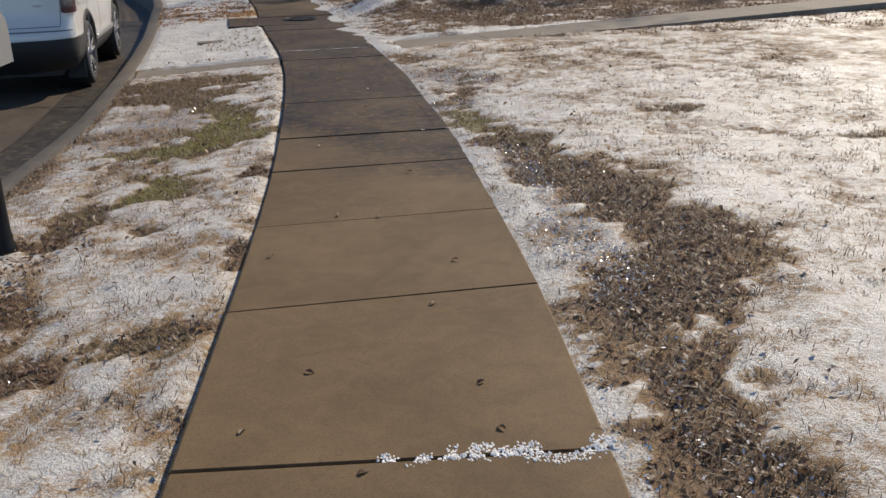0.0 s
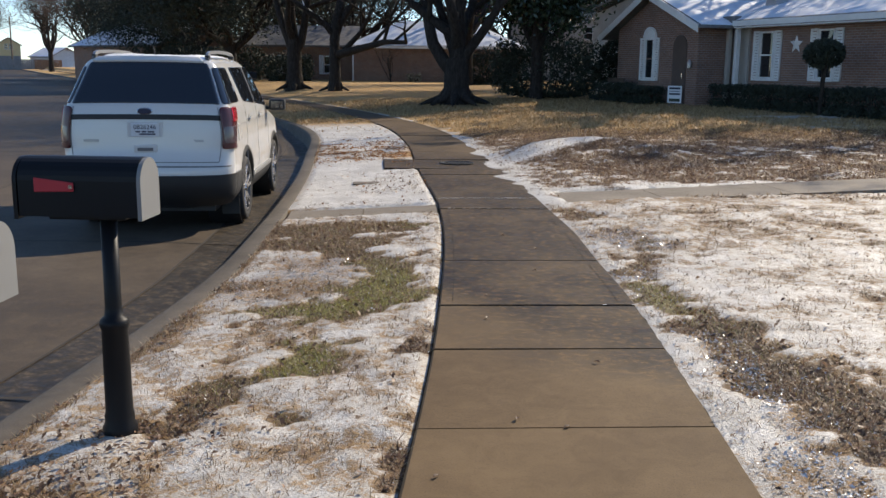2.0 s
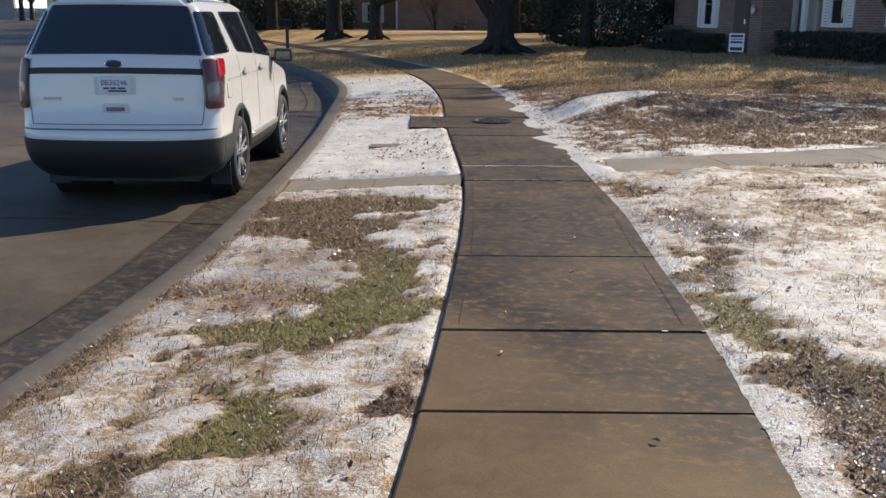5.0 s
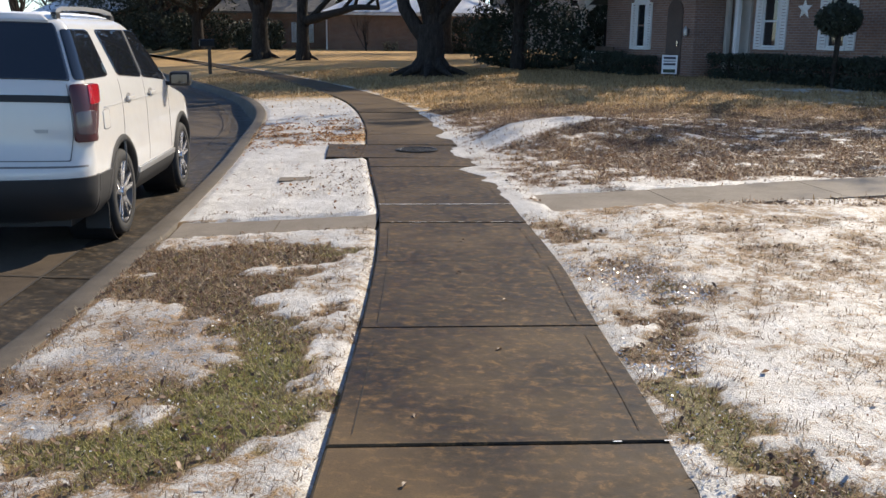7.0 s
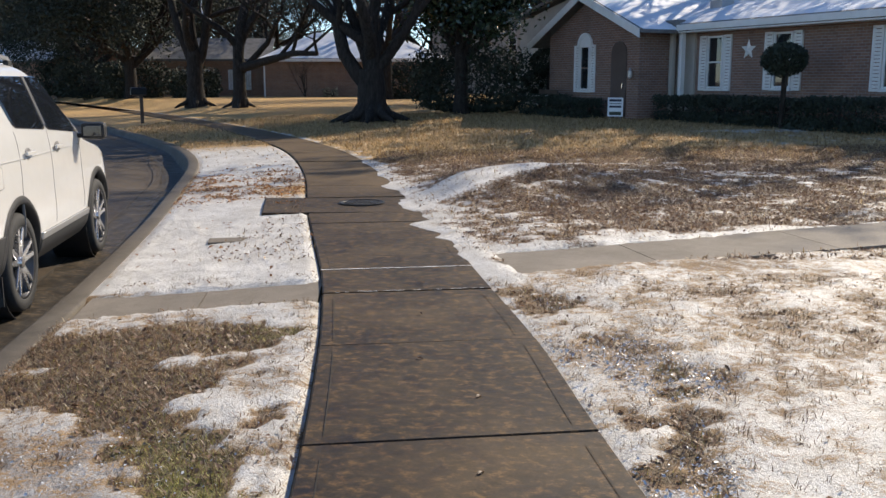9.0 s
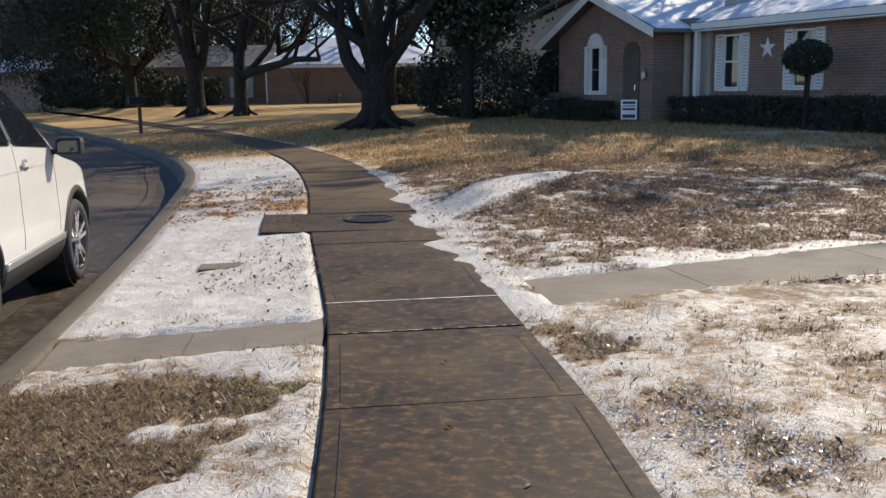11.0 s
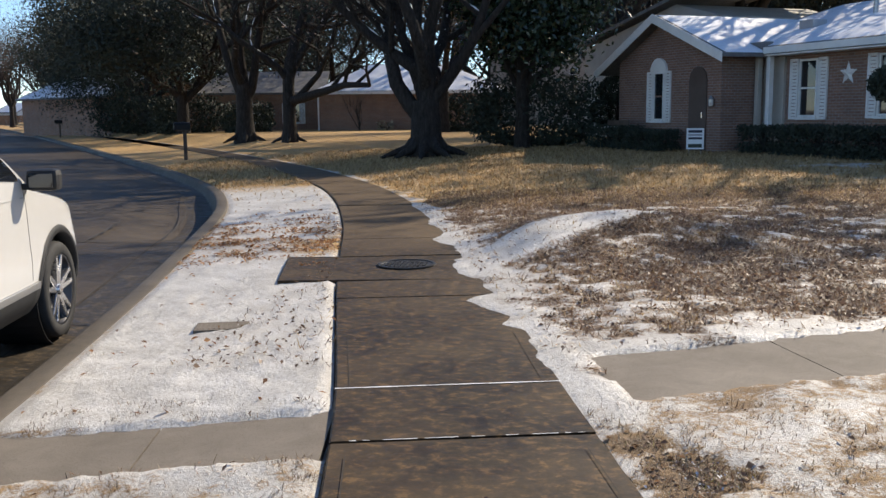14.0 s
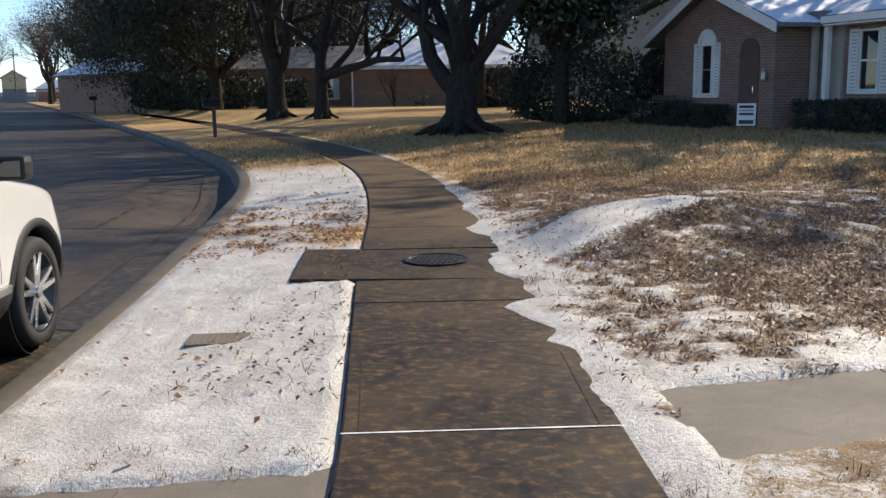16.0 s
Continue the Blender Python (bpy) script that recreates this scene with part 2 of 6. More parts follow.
M_BADGE = plain("badge_blue", (0.012, 0.02, 0.06), 0.2, 0.3)
M_PLATE = plain("plate_white", (0.70, 0.70, 0.70), 0.5)
M_INK = plain("ink", (0.03, 0.03, 0.05), 0.7)
M_SEAM = plain("seam_grey", (0.16, 0.155, 0.15), 0.6)
M_WOODPOST = two_tone("post_wood", (0.05, 0.032, 0.022), (0.10, 0.07, 0.05), 5.0, 0.8)
M_POLE = two_tone("pole_wood", (0.12, 0.09, 0.07), (0.2, 0.16, 0.12), 3.0, 0.9)


# ---- mesh helpers ----
def part(name, bm, material, parent=None, label="", smooth=False):
    me = bpy.data.meshes.new(name)
    bmesh.ops.recalc_face_normals(bm, faces=bm.faces)
    bm.to_mesh(me)
    bm.free()
    me.materials.append(material)
    if smooth:
        me.shade_smooth()
    ob = new(name, me)
    ob.parent = parent
    if label:
        ob["label"] = label
    return ob


def mesh_np(name, verts, faces, material, parent=None, smooth=False):
    """A mesh from numpy arrays; faces are all of one length."""
    me = bpy.data.meshes.new(name)
    faces = np.asarray(faces, np.int32)
    me.vertices.add(len(verts))
    me.vertices.foreach_set("co", np.asarray(verts, np.float32).ravel())
    me.loops.add(faces.size)
    me.loops.foreach_set("vertex_index", faces.ravel())
    me.polygons.add(len(faces))
    me.polygons.foreach_set("loop_start", np.arange(0, faces.size, faces.shape[1], dtype=np.int32))
    me.update(calc_edges=True)
    me.validate()
    me.materials.append(material)
    if smooth:
        me.shade_smooth()
    ob = new(name, me)
    ob.parent = parent
    return ob


def thing(name, m, label, category, group="", kind=""):
    ob = new(name)
    ob.matrix_basis = m
    ob.empty_display_size = 0.2
    return tagged(ob, label, category, group, kind)


def box(bm, x0, y0, z0, x1, y1, z1, bevel=0.0, m=None):
    r = bmesh.ops.create_cube(bm, size=1.0)
    vs = r["verts"]
    bmesh.ops.scale(bm, vec=(x1 - x0, y1 - y0, z1 - z0), verts=vs)
    bmesh.ops.translate(bm, vec=((x0 + x1) / 2, (y0 + y1) / 2, (z0 + z1) / 2), verts=vs)
    if bevel:
        es = list({e for v in vs for e in v.link_edges})
        r2 = bmesh.ops.bevel(bm, geom=es, offset=bevel, segments=2, affect="EDGES", profile=0.6)
        vs = list({v for f in r2["faces"] for v in f.verts} | {v for v in vs if v.is_valid})
    if m is not None:
        bmesh.ops.transform(bm, matrix=m, verts=[v for v in vs if v.is_valid])
    return vs


def boxed(*args, **kw):
    bm = bmesh.new()
    box(bm, *args, **kw)
    return bm


def cyl(bm, r0, r1, z0, z1, seg=20, m=None):
    r = bmesh.ops.create_cone(bm, cap_ends=True, segments=seg, radius1=r0, radius2=r1, depth=z1 - z0)
    bmesh.ops.translate(bm, vec=(0, 0, (z0 + z1) / 2), verts=r["verts"])
    if m is not None:
        bmesh.ops.transform(bm, matrix=m, verts=r["verts"])
    return r["verts"]


def lathe(bm, profile, seg=28, m=None):
    """Turns a profile of (radius, z) round z."""
    rings = []
    for r, z in profile:
        rings.append([bm.verts.new((r * math.cos(2 * math.pi * k / seg), r * math.sin(2 * math.pi * k / seg), z)) for k in range(seg)])
    for a, b in zip(rings, rings[1:]):
        for k in range(seg):
            bm.faces.new((a[k], a[(k + 1) % seg], b[(k + 1) % seg], b[k]))
    if profile[0][0] > 0.001:
        bm.faces.new(list(reversed(rings[0])))
    if profile[-1][0] > 0.001:
        bm.faces.new(rings[-1])
    vs = [v for ring in rings for v in ring]
    if m is not None:
        bmesh.ops.transform(bm, matrix=m, verts=vs)
    return vs


def prism(bm, poly, depth, m=None):
    """A polygon in x, z, made `depth` thick along +y."""
    a = [bm.verts.new((x, 0, z)) for x, z in poly]
    b = [bm.verts.new((x, depth, z)) for x, z in poly]
    bm.faces.new(a)
    bm.faces.new(list(reversed(b)))
    for k in range(len(poly)):
        bm.faces.new((a[k], b[k], b[(k + 1) % len(poly)], a[(k + 1) % len(poly)]))
    if m is not None:
        bmesh.ops.transform(bm, matrix=m, verts=a + b)
    return a + b


def smoothstep(e0, e1, x):
    t = np.clip((x - e0) / (e1 - e0), 0, 1)
    return t * t * (3 - 2 * t)


def vnoise(x, y, seed=0):
    """Value noise in 0..1 on numpy arrays."""
    xi, yi = np.floor(x).astype(np.int64), np.floor(y).astype(np.int64)
    fx, fy = x - xi, y - yi
    fx, fy = fx * fx * (3 - 2 * fx), fy * fy * (3 - 2 * fy)

    def h(a, b):
        n = (a * 374761393 + b * 668265263 + seed * 974711) & 0x7FFFFFFF
        n = ((n ^ (n >> 13)) * 1274126177) & 0x7FFFFFFF
        return ((n ^ (n >> 16)) & 0xFFFF) / 65535.0

    return (h(xi, yi) * (1 - fx) + h(xi + 1, yi) * fx) * (1 - fy) + (h(xi, yi + 1) * (1 - fx) + h(xi + 1, yi + 1) * fx) * fy


def fbm(x, y, seed=0, octaves=4):
    out, amp, tot = 0.0, 1.0, 0.0
    for o in range(octaves):
        out, tot = out + amp * vnoise(x * 2 ** o, y * 2 ** o, seed + o), tot + amp
        amp *= 0.55
    return out / tot


# ---- the plan: kerb line, walk edges ----
KERB = np.array([(-1.2, -12), (-1.62, -4), (-1.84, 1), (-2.02, 4.5), (-2.16, 6.8), (-2.30, 8.3), (-2.47, 9.4), (-2.72, 10.6), (-3.08, 12.35),
                 (-3.56, 14.4), (-4.08, 16.5), (-4.98, 19.7), (-5.74, 22.6), (-6.95, 25.7), (-8.95, 29.7), (-14.0, 37.5), (-23.9, 51.9), (-47.2, 85.1), (-74, 122), (-118, 183)])
WALK_L = np.array([(0.75, -12), (0.48, -4), (0.2, 1), (0.03, 2.94), (-0.09, 4.33), (-0.20, 5.5), (-0.33, 6.69), (-0.47, 7.75), (-0.67, 9.16), (-0.91, 10.63), (-1.17, 11.95),
                   (-1.35, 12.76), (-1.70, 14.1), (-2.22, 16.1), (-2.55, 17.5), (-3.17, 20.2), (-4.30, 24.1), (-5.55, 27.4), (-8.0, 32.3), (-11.5, 38.5), (-19.8, 51.5), (-43, 84), (-70, 121), (-114, 182)])
WALK_R = np.array([(2.05, -12), (1.8, -4), (1.52, 1), (1.41, 2.91), (1.29, 4.56), (1.15, 5.76), (1.0, 6.96), (0.83, 8.2), (0.60, 9.39), (0.36, 10.9), (0.04, 12.25),
                   (-0.14, 13.05), (-0.44, 14.5), (-0.92, 16.3), (-1.25, 17.6), (-1.88, 20.2), (-2.95, 23.9), (-4.25, 27.3), (-6.65, 32.2), (-10.2, 38.2), (-18.4, 51.0), (-41.6, 83.3), (-68.6, 120.2), (-112.5, 181)])


def smooth_curve(pts, rounds=2):
    """Corner cutting, so that the lines run in even bends."""
    for _ in range(rounds):
        a, b = pts[:-1], pts[1:]
        q = np.empty((2 * len(a), 2))
        q[0::2], q[1::2] = a * 0.75 + b * 0.25, a * 0.25 + b * 0.75
        pts = np.vstack([pts[:1], q, pts[-1:]])
    return pts


KERB, WALK_L, WALK_R = smooth_curve(KERB), smooth_curve(WALK_L), smooth_curve(WALK_R)


def at_y(curve, y):
    return np.interp(y, curve[:, 1], curve[:, 0])


def kerb_frame(y):
    """The kerb's place and its unit normal towards the lawn, at the kerb's own y."""
    x = at_y(KERB, y)
    dx = at_y(KERB, y + 0.4) - at_y(KERB, y - 0.4)
    t = np.stack([dx, np.full_like(dx, 0.8)], -1)
    t /= np.linalg.norm(t, axis=-1, keepdims=True)
    return x, np.stack([t[..., 1], -t[..., 0]], -1)


ROAD_Z, KERB_Z = -0.27, -0.12


def lawn_z(x, y):
    """The height of the lawn and the verge."""
    xl, xr, xk = at_y(WALK_L, y), at_y(WALK_R, y), at_y(KERB, y)
    verge = KERB_Z + (0.095) * np.clip((x - xk) / np.maximum(xl - xk, 0.2), 0, 1)
    d = np.maximum(x - xr, 0)
    right = -0.005 + 0.055 * smoothstep(0, 1.2, d) + 0.36 * smoothstep(2, 30, d + np.maximum(y - 14, 0) * 0.45 * smoothstep(0, 3, d))
    ridge = np.exp(-(capsule(x, y, -0.5, 18.0, 0.5, 19.0) / 1.25) ** 2) * 0.18 + np.exp(-(capsule(x, y, 0.4, 18.9, 1.6, 18.5) / 1.0) ** 2) * 0.09
    right = right + ridge * smoothstep(0.0, 0.9, d)
    z = np.where(x > (xl + xr) / 2, right, verge)
    return z


BARE = [  # bare patches: from, to, radius, depth, greenness
    (1.72, 2.2, 1.66, 3.6, 0.16, 1.0, 0.0), (1.66, 3.6, 1.70, 4.3, 0.18, 1.0, 0.0), (1.74, 4.3, 2.08, 4.85, 0.21, 0.95, 0.0), (2.0, 4.9, 1.88, 5.8, 0.24, 0.85, 0.0),
    (2.25, 5.1, 2.2, 5.6, 0.09, 0.6, 0.0), (1.88, 5.8, 1.70, 6.6, 0.20, 0.8, 0.05), (1.42, 6.2, 1.58, 6.7, 0.14, 0.75, 0.05), (1.40, 7.4, 1.25, 7.8, 0.09, 0.5, 0.2), (1.62, 6.7, 1.35, 7.25, 0.16, 0.85, 0.1), (1.10, 7.4, 1.45, 7.2, 0.11, 0.8, 0.0),
    (1.00, 8.55, 1.12, 7.85, 0.09, 0.7, 0.6), (0.92, 8.5, 1.10, 8.4, 0.07, 0.6, 0.5), (0.74, 9.5, 0.98, 9.5, 0.08, 0.7, 0.0), (0.93, 9.3, 0.80, 9.0, 0.08, 0.5, 0.1), (0.26, 12.1, 0.50, 11.75, 0.12, 0.9, 0.05), (0.22, 11.7, 0.40, 11.35, 0.09, 0.6, 0.05),
    (0.62, 10.9, 0.50, 11.2, 0.06, 0.4, 0.1), (0.98, 9.9, 1.05, 10.3, 0.06, 0.4, 0.2),
    (-2.55, 10.75, -1.6, 10.95, 0.27, 1.0, 0.1), (-2.3, 10.1, -1.55, 10.1, 0.25, 0.95, 0.1), (-1.75, 9.75, -1.38, 9.4, 0.18, 0.9, 0.15), (-1.35, 9.3, -1.0, 8.75, 0.16, 0.9, 0.5),
    (-1.0, 8.7, -1.05, 8.1, 0.19, 0.9, 0.9), (-0.78, 8.0, -1.3, 7.65, 0.20, 0.9, 0.95), (-1.3, 7.65, -1.75, 7.55, 0.13, 0.75, 0.7), (-1.42, 11.15, -1.15, 11.0, 0.08, 0.6, 0.6), (-0.95, 9.55, -0.88, 9.5, 0.10, 0.6, 0.0),
    (-1.06, 6.35, -1.03, 6.75, 0.12, 0.8, 0.85), (-1.46, 6.0, -1.30, 6.05, 0.07, 0.55, 0.2), (-1.66, 6.4, -1.54, 6.45, 0.05, 0.5, 0.1), (-1.58, 5.4, -1.36, 5.42, 0.08, 0.65, 0.1), (-1.6, 4.5, -1.25, 4.46, 0.20, 0.75, 0.0),
    (-0.46, 4.05, -0.33, 4.08, 0.12, 0.65, 0.25), (-0.95, 3.9, -0.8, 3.88, 0.11, 0.6, 0.0), (-1.45, 5.75, -1.32, 5.78, 0.08, 0.5, 0.1), (-1.72, 7.2, -1.6, 7.35, 0.09, 0.5, 0.0), (-0.5, 6.9, -0.44, 6.7, 0.03, 0.4, 0.0),
    (-0.22, 5.25, -0.2, 4.9, 0.04, 0.5, 0.0), (-0.85, 5.6, -0.75, 5.62, 0.07, 0.5, 0.2), (2.9, 3.0, 2.7, 3.8, 0.12, 0.35, 0.0), (3.3, 7.0, 3.9, 7.1, 0.16, 0.3, 0.3), (2.6, 8.2, 2.9, 8.3, 0.09, 0.4, 0.1),
]
RIDGE = [(-1.15, 16.6, -0.75, 17.4, 0.13), (-0.75, 17.4, -0.10, 18.5, 0.34), (-0.10, 18.5, 0.40, 18.95, 0.24), (0.55, 19.0, 0.8, 18.9, 0.07)]  # snow along the mound's crest


def capsule(x, y, x0, y0, x1, y1):
    dx, dy = x1 - x0, y1 - y0
    t = np.clip(((x - x0) * dx + (y - y0) * dy) / (dx * dx + dy * dy), 0, 1)
    return np.hypot(x - x0 - t * dx, y - y0 - t * dy)


def path_side(x, y):
    """How far beyond the front path's near edge a place lies (the path runs from the walk to the house)."""
    return (-0.342) * (x - 0.16) + 0.94 * (y - 12.65)


def on_path(x, y):
    """1 on the two cross paths, with a ragged edge of snow."""
    w = 0.05 * (fbm(x * 3, y * 3, 61) - 0.5)
    a = 0.224 * (x + 2.80) - 0.975 * (y - 11.32)
    kerb_path = smoothstep(0.0, 0.05, -(a + 0.14 - w)) * smoothstep(0.0, 0.05, a + 0.80 - 2 * w) * (x < at_y(WALK_L, y)) * (y < 13)
    ps = path_side(x, y)
    front = smoothstep(0.0, 0.05, ps - 0.02 - w) * smoothstep(0.0, 0.05, 0.93 + w - ps) * smoothstep(0.0, 0.06, x - at_y(WALK_R, y) - 0.28 - 2 * w)
    return np.maximum(kerb_path, front)


def cover(x, y):
    """Snow, greenness, golden tone and ice of the lawn, each 0 to 1."""
    wob = fbm(x * 2.3, y * 2.3, 3) - 0.5
    wob2 = fbm(x * 7.0, y * 7.0, 9, 3) - 0.5
    wob3 = fbm(x * 17.0, y * 17.0, 12, 2) - 0.5
    xl, xr, xk = at_y(WALK_L, y), at_y(WALK_R, y), at_y(KERB, y)
    patch = capsule(x, y, -0.02, 12.95, 0.12, 12.5) + 0.1 * wob
    snow = 0.76 + 0.55 * wob + 0.46 * wob2
    green = np.zeros_like(x)
    tone = 0.35 + 0.5 * wob
    for x0, y0, x1, y1, r, depth, g in BARE:
        d = capsule(x, y, x0, y0, x1, y1) + 0.34 * wob + 0.22 * wob2 + 0.20 * wob3
        k = 1 - smoothstep(r * 0.25, r * 1.75, d)
        snow = snow - depth * k
        green = np.maximum(green, g * k)
        tone = tone * (1 - 0.75 * k)
    right = x > (xl + xr) / 2
    snow = snow - 0.11 * (~right) * (1 - smoothstep(6.0, 9.0, y)) - 0.05 * (x < xl - 1.0)
    snow = snow - 0.13 * right * smoothstep(9.5, 11.0, y) * (path_side(x, y) < 0.1)
    far = right & (path_side(x, y) > 0.5)
    # leaf-strewn lawn past the front path
    f = 0.44 + 0.75 * wob + 0.85 * wob2
    edge = np.exp(-((path_side(x, y) - 1.0) / 0.20) ** 2) * 0.55 + np.exp(-np.maximum(x - xr - 0.08, 0) / 0.24) * 0.48
    crest = np.zeros_like(x)
    for x0, y0, x1, y1, r in RIDGE:
        crest = np.maximum(crest, 1 - smoothstep(r * 0.5, r * 1.5, capsule(x, y, x0, y0, x1, y1) + 0.55 * wob + 0.30 * wob2))
    streak = np.exp(-((y - 20.6 + 0.35 * (x - 1.5)) / 0.25) ** 2) * smoothstep(1.0, 2.0, x) * (1 - smoothstep(5, 7, x)) * 0.12
    f = f + edge + 1.0 * crest + streak - 0.35 * smoothstep(21, 25, y) + 0.25 * np.exp(-((y - 29.5 + 0.5 * wob) / 0.5) ** 2) + 0.30 * smoothstep(3.5, 6.0, x) * smoothstep(22, 26, y)
    snow = np.where(far, f, snow)
    tone = np.where(far, np.clip(0.12 + 0.5 * wob + 0.85 * smoothstep(20.5, 24.5, y + 0.6 * wob * 4), 0, 1), tone)
    # verge past the cross path
    left = ~right
    v1 = left & (y > 12.3)
    u = (x - xk) / np.maximum(xl - xk, 0.2)
    g = 0.98 + 0.26 * wob + 0.08 * wob2
    leafy = smoothstep(16.6, 18.8, y + 3.0 * wob) * (1 - smoothstep(19.4, 22.2, y + u * 1.5 + 4.0 * wob))
    g = g - leafy * (0.30 + 0.45 * smoothstep(0.55, 1.0, u))
    g = g - 0.85 * smoothstep(25.0, 29.5, y + 2 * wob)
    snow = np.where(v1, g, snow)
    tone = np.where(v1, np.clip(0.5 + 0.6 * wob + 0.5 * leafy * smoothstep(0.6, 1.0, u) + smoothstep(23, 27, y), 0, 1), tone)
    tone = np.where(y > 27, 0.85 + 0.3 * wob, tone)
    ice = np.zeros_like(x)
    for x0, y0, x1, y1, r in ((-1.85, 8.1, -1.65, 9.1, 0.40), (0.75, 10.65, 0.98, 10.1, 0.27), (0.85, 8.85, 0.95, 8.9, 0.16), (1.28, 7.1, 1.35, 6.9, 0.14), (1.48, 5.4, 1.62, 4.6, 0.16), (1.32, 7.0, 1.45, 5.6, 0.10)):
        k = 1 - smoothstep(r * 0.6, r * 1.5, capsule(x, y, x0, y0, x1, y1) + 0.3 * wob)
        ice = np.maximum(ice, k)
        snow = snow - 0.16 * k
    snow = np.where(left & (x - xk < 0.05), snow - 0.25, snow)
    snow = np.maximum(snow, 1.15 * (1 - smoothstep(0.12, 0.26, patch)))
    snow = np.maximum(snow, np.where(left & (y > 12.2) & (y < 12.75), 1.05, 0))
    return np.clip(snow, 0, 1.2), np.clip(green, 0, 1), np.clip(tone, 0, 1), ice


# ---- ground, road, kerb ----
def loft(name, ys, offsets, place, material, attrs=None, parent=None, smooth=True):
    """A sheet of rows ys and columns of offsets; place(y, o) gives x, y, z arrays."""
    Y, O = np.meshgrid(ys, offsets, indexing="ij")
    x, y, z = place(Y, O)
    v = np.stack([x, y, z], -1).reshape(-1, 3)
    nr, nc = Y.shape
    i = np.arange(nr * nc).reshape(nr, nc)
    f = np.stack([i[:-1, :-1], i[:-1, 1:], i[1:, 1:], i[1:, :-1]], -1).reshape(-1, 4)
    ob = mesh_np(name, v, f, material, parent, smooth)
    for key, val in (attrs(x, y) if attrs else {}).items():
        a = ob.data.attributes.new(key, "FLOAT", "POINT")
        a.data.foreach_set("value", np.asarray(val, np.float32).ravel())
    return ob


def spread(*pieces):
    """Stations from (start, end, step) pieces."""
    out = [np.arange(a, b, s) for a, b, s in pieces]
    return np.concatenate(out + [[pieces[-1][1]]])


YS = spread((-12, 2, 0.5), (2, 14, 0.05), (14, 24, 0.08), (24, 40, 0.25), (40, 80, 1.0), (80, 180, 4.0))


def lawn_attrs(x, y):
    s, g, t, i = cover(x, y)
    return {"snow": s, "green": g, "tone": t, "ice": i}


def relief(x, y):
    s, g, t, i = cover(x, y)
    near = 1 - smoothstep(18, 40, y)
    return near * (0.022 * smoothstep(0.4, 0.75, s) + 0.030 * (fbm(x * 5, y * 5, 21) - 0.5) + 0.018 * (fbm(x * 17, y * 17, 31, 3) - 0.5) * (1 - 0.8 * i))


def verge_place(Y, U):
    xk, xl = at_y(KERB, Y), at_y(WALK_L, Y)
    x = xk + 0.01 + (xl - xk - 0.02) * U
    z = lawn_z(x, Y) + relief(x, Y) * smoothstep(0, 0.06, U) * smoothstep(0, 0.05, 1.0 - U) - 0.012 * (1 - smoothstep(0, 0.03, 1 - U))
    z = z - 0.05 * on_path(x, Y) + 0.004 * smoothstep(12.2, 12.4, Y) * (Y < 16)
    return x, Y, z


def lawn_place(Y, D):
    lap = 0.45 * smoothstep(12.9, 13.6, Y) * (1 - smoothstep(20, 24, Y)) * np.clip(fbm(Y * 1.7, 0 * Y, 13) - 0.28, 0, 1) + 0.035 * fbm(Y * 5, 0 * Y, 14)
    x = at_y(WALK_R, Y) + D - lap * (1 - smoothstep(0.0, 0.6, D))
    z = lawn_z(x, Y) + relief(x, Y) * smoothstep(0, 0.30, D) + 0.009 * smoothstep(0.0, 0.04, D) * (x < at_y(WALK_R, Y) + 0.2)
    z = z - 0.06 * on_path(x, Y)
    return x, Y, z


ground = loft("ground", YS, spread((0.005, 6, 0.05), (6, 14, 0.2), (14, 40, 2.0), (40, 200, 20.0)), lawn_place, M_LAWN, lawn_attrs)
tagged(ground, "front lawn of dead grass under patchy icy snow", "lawn", kind="structure")
verge = loft("verge", YS, np.linspace(0, 1, 50), verge_place, M_LAWN, lawn_attrs)
tagged(verge, "grass verge between kerb and walk, mostly iced over", "verge", kind="structure")


def dip(y):
    """The gutter sinks to the storm drain at the bend."""
    return 0.13 * smoothstep(20.0, 22.0, y) * (1 - smoothstep(26.0, 29.0, y))


def off_kerb(profile):
    """Places a profile of (offset to the lawn side, z) along the kerb."""
    pr = np.array(profile)

    def place(Y, K):
        k = K.astype(int)
        x, n = kerb_frame(Y)
        o = pr[k, 0]
        return x + n[..., 0] * o, Y + n[..., 1] * o, pr[k, 1] - dip(Y) * (o < -0.21) * (o > -2) + 0.06 * dip(Y) / 0.13 * (o > -0.21) * 0.6
    return place, np.arange(len(profile))


RY = spread((-12, 2, 0.5), (2, 40, 0.25), (40, 180, 3.0))
pl, cols = off_kerb([(-0.72, ROAD_Z - 0.002), (-0.45, ROAD_Z - 0.012), (-0.25, ROAD_Z - 0.02), (-0.225, ROAD_Z + 0.0), (-0.20, KERB_Z - 0.03), (-0.185, KERB_Z - 0.01), (-0.16, KERB_Z + 0.002),
                     (-0.01, KERB_Z + 0.006), (0.012, KERB_Z - 0.002), (0.014, KERB_Z - 0.2)])


def wet_gutter(x, y):
    xk = at_y(KERB, y)
    d = xk - x
    return {"wet": np.where(d > 0.24, 0.85, 0.10)}


kerb = loft("kerb", RY, cols, pl, M_CURB, wet_gutter, smooth=False)
tagged(kerb, "worn concrete kerb and damp gutter along the street", "kerb", kind="structure")


def road_place(Y, D):
    x, n = kerb_frame(Y)
    return x - n[..., 0] * D, Y - n[..., 1] * D, ROAD_Z + 0.05 * np.sin(np.clip((D - 0.7) / 11.3, 0, 1) * math.pi) - dip(Y) * (1 - smoothstep(0.7, 2.2, D))


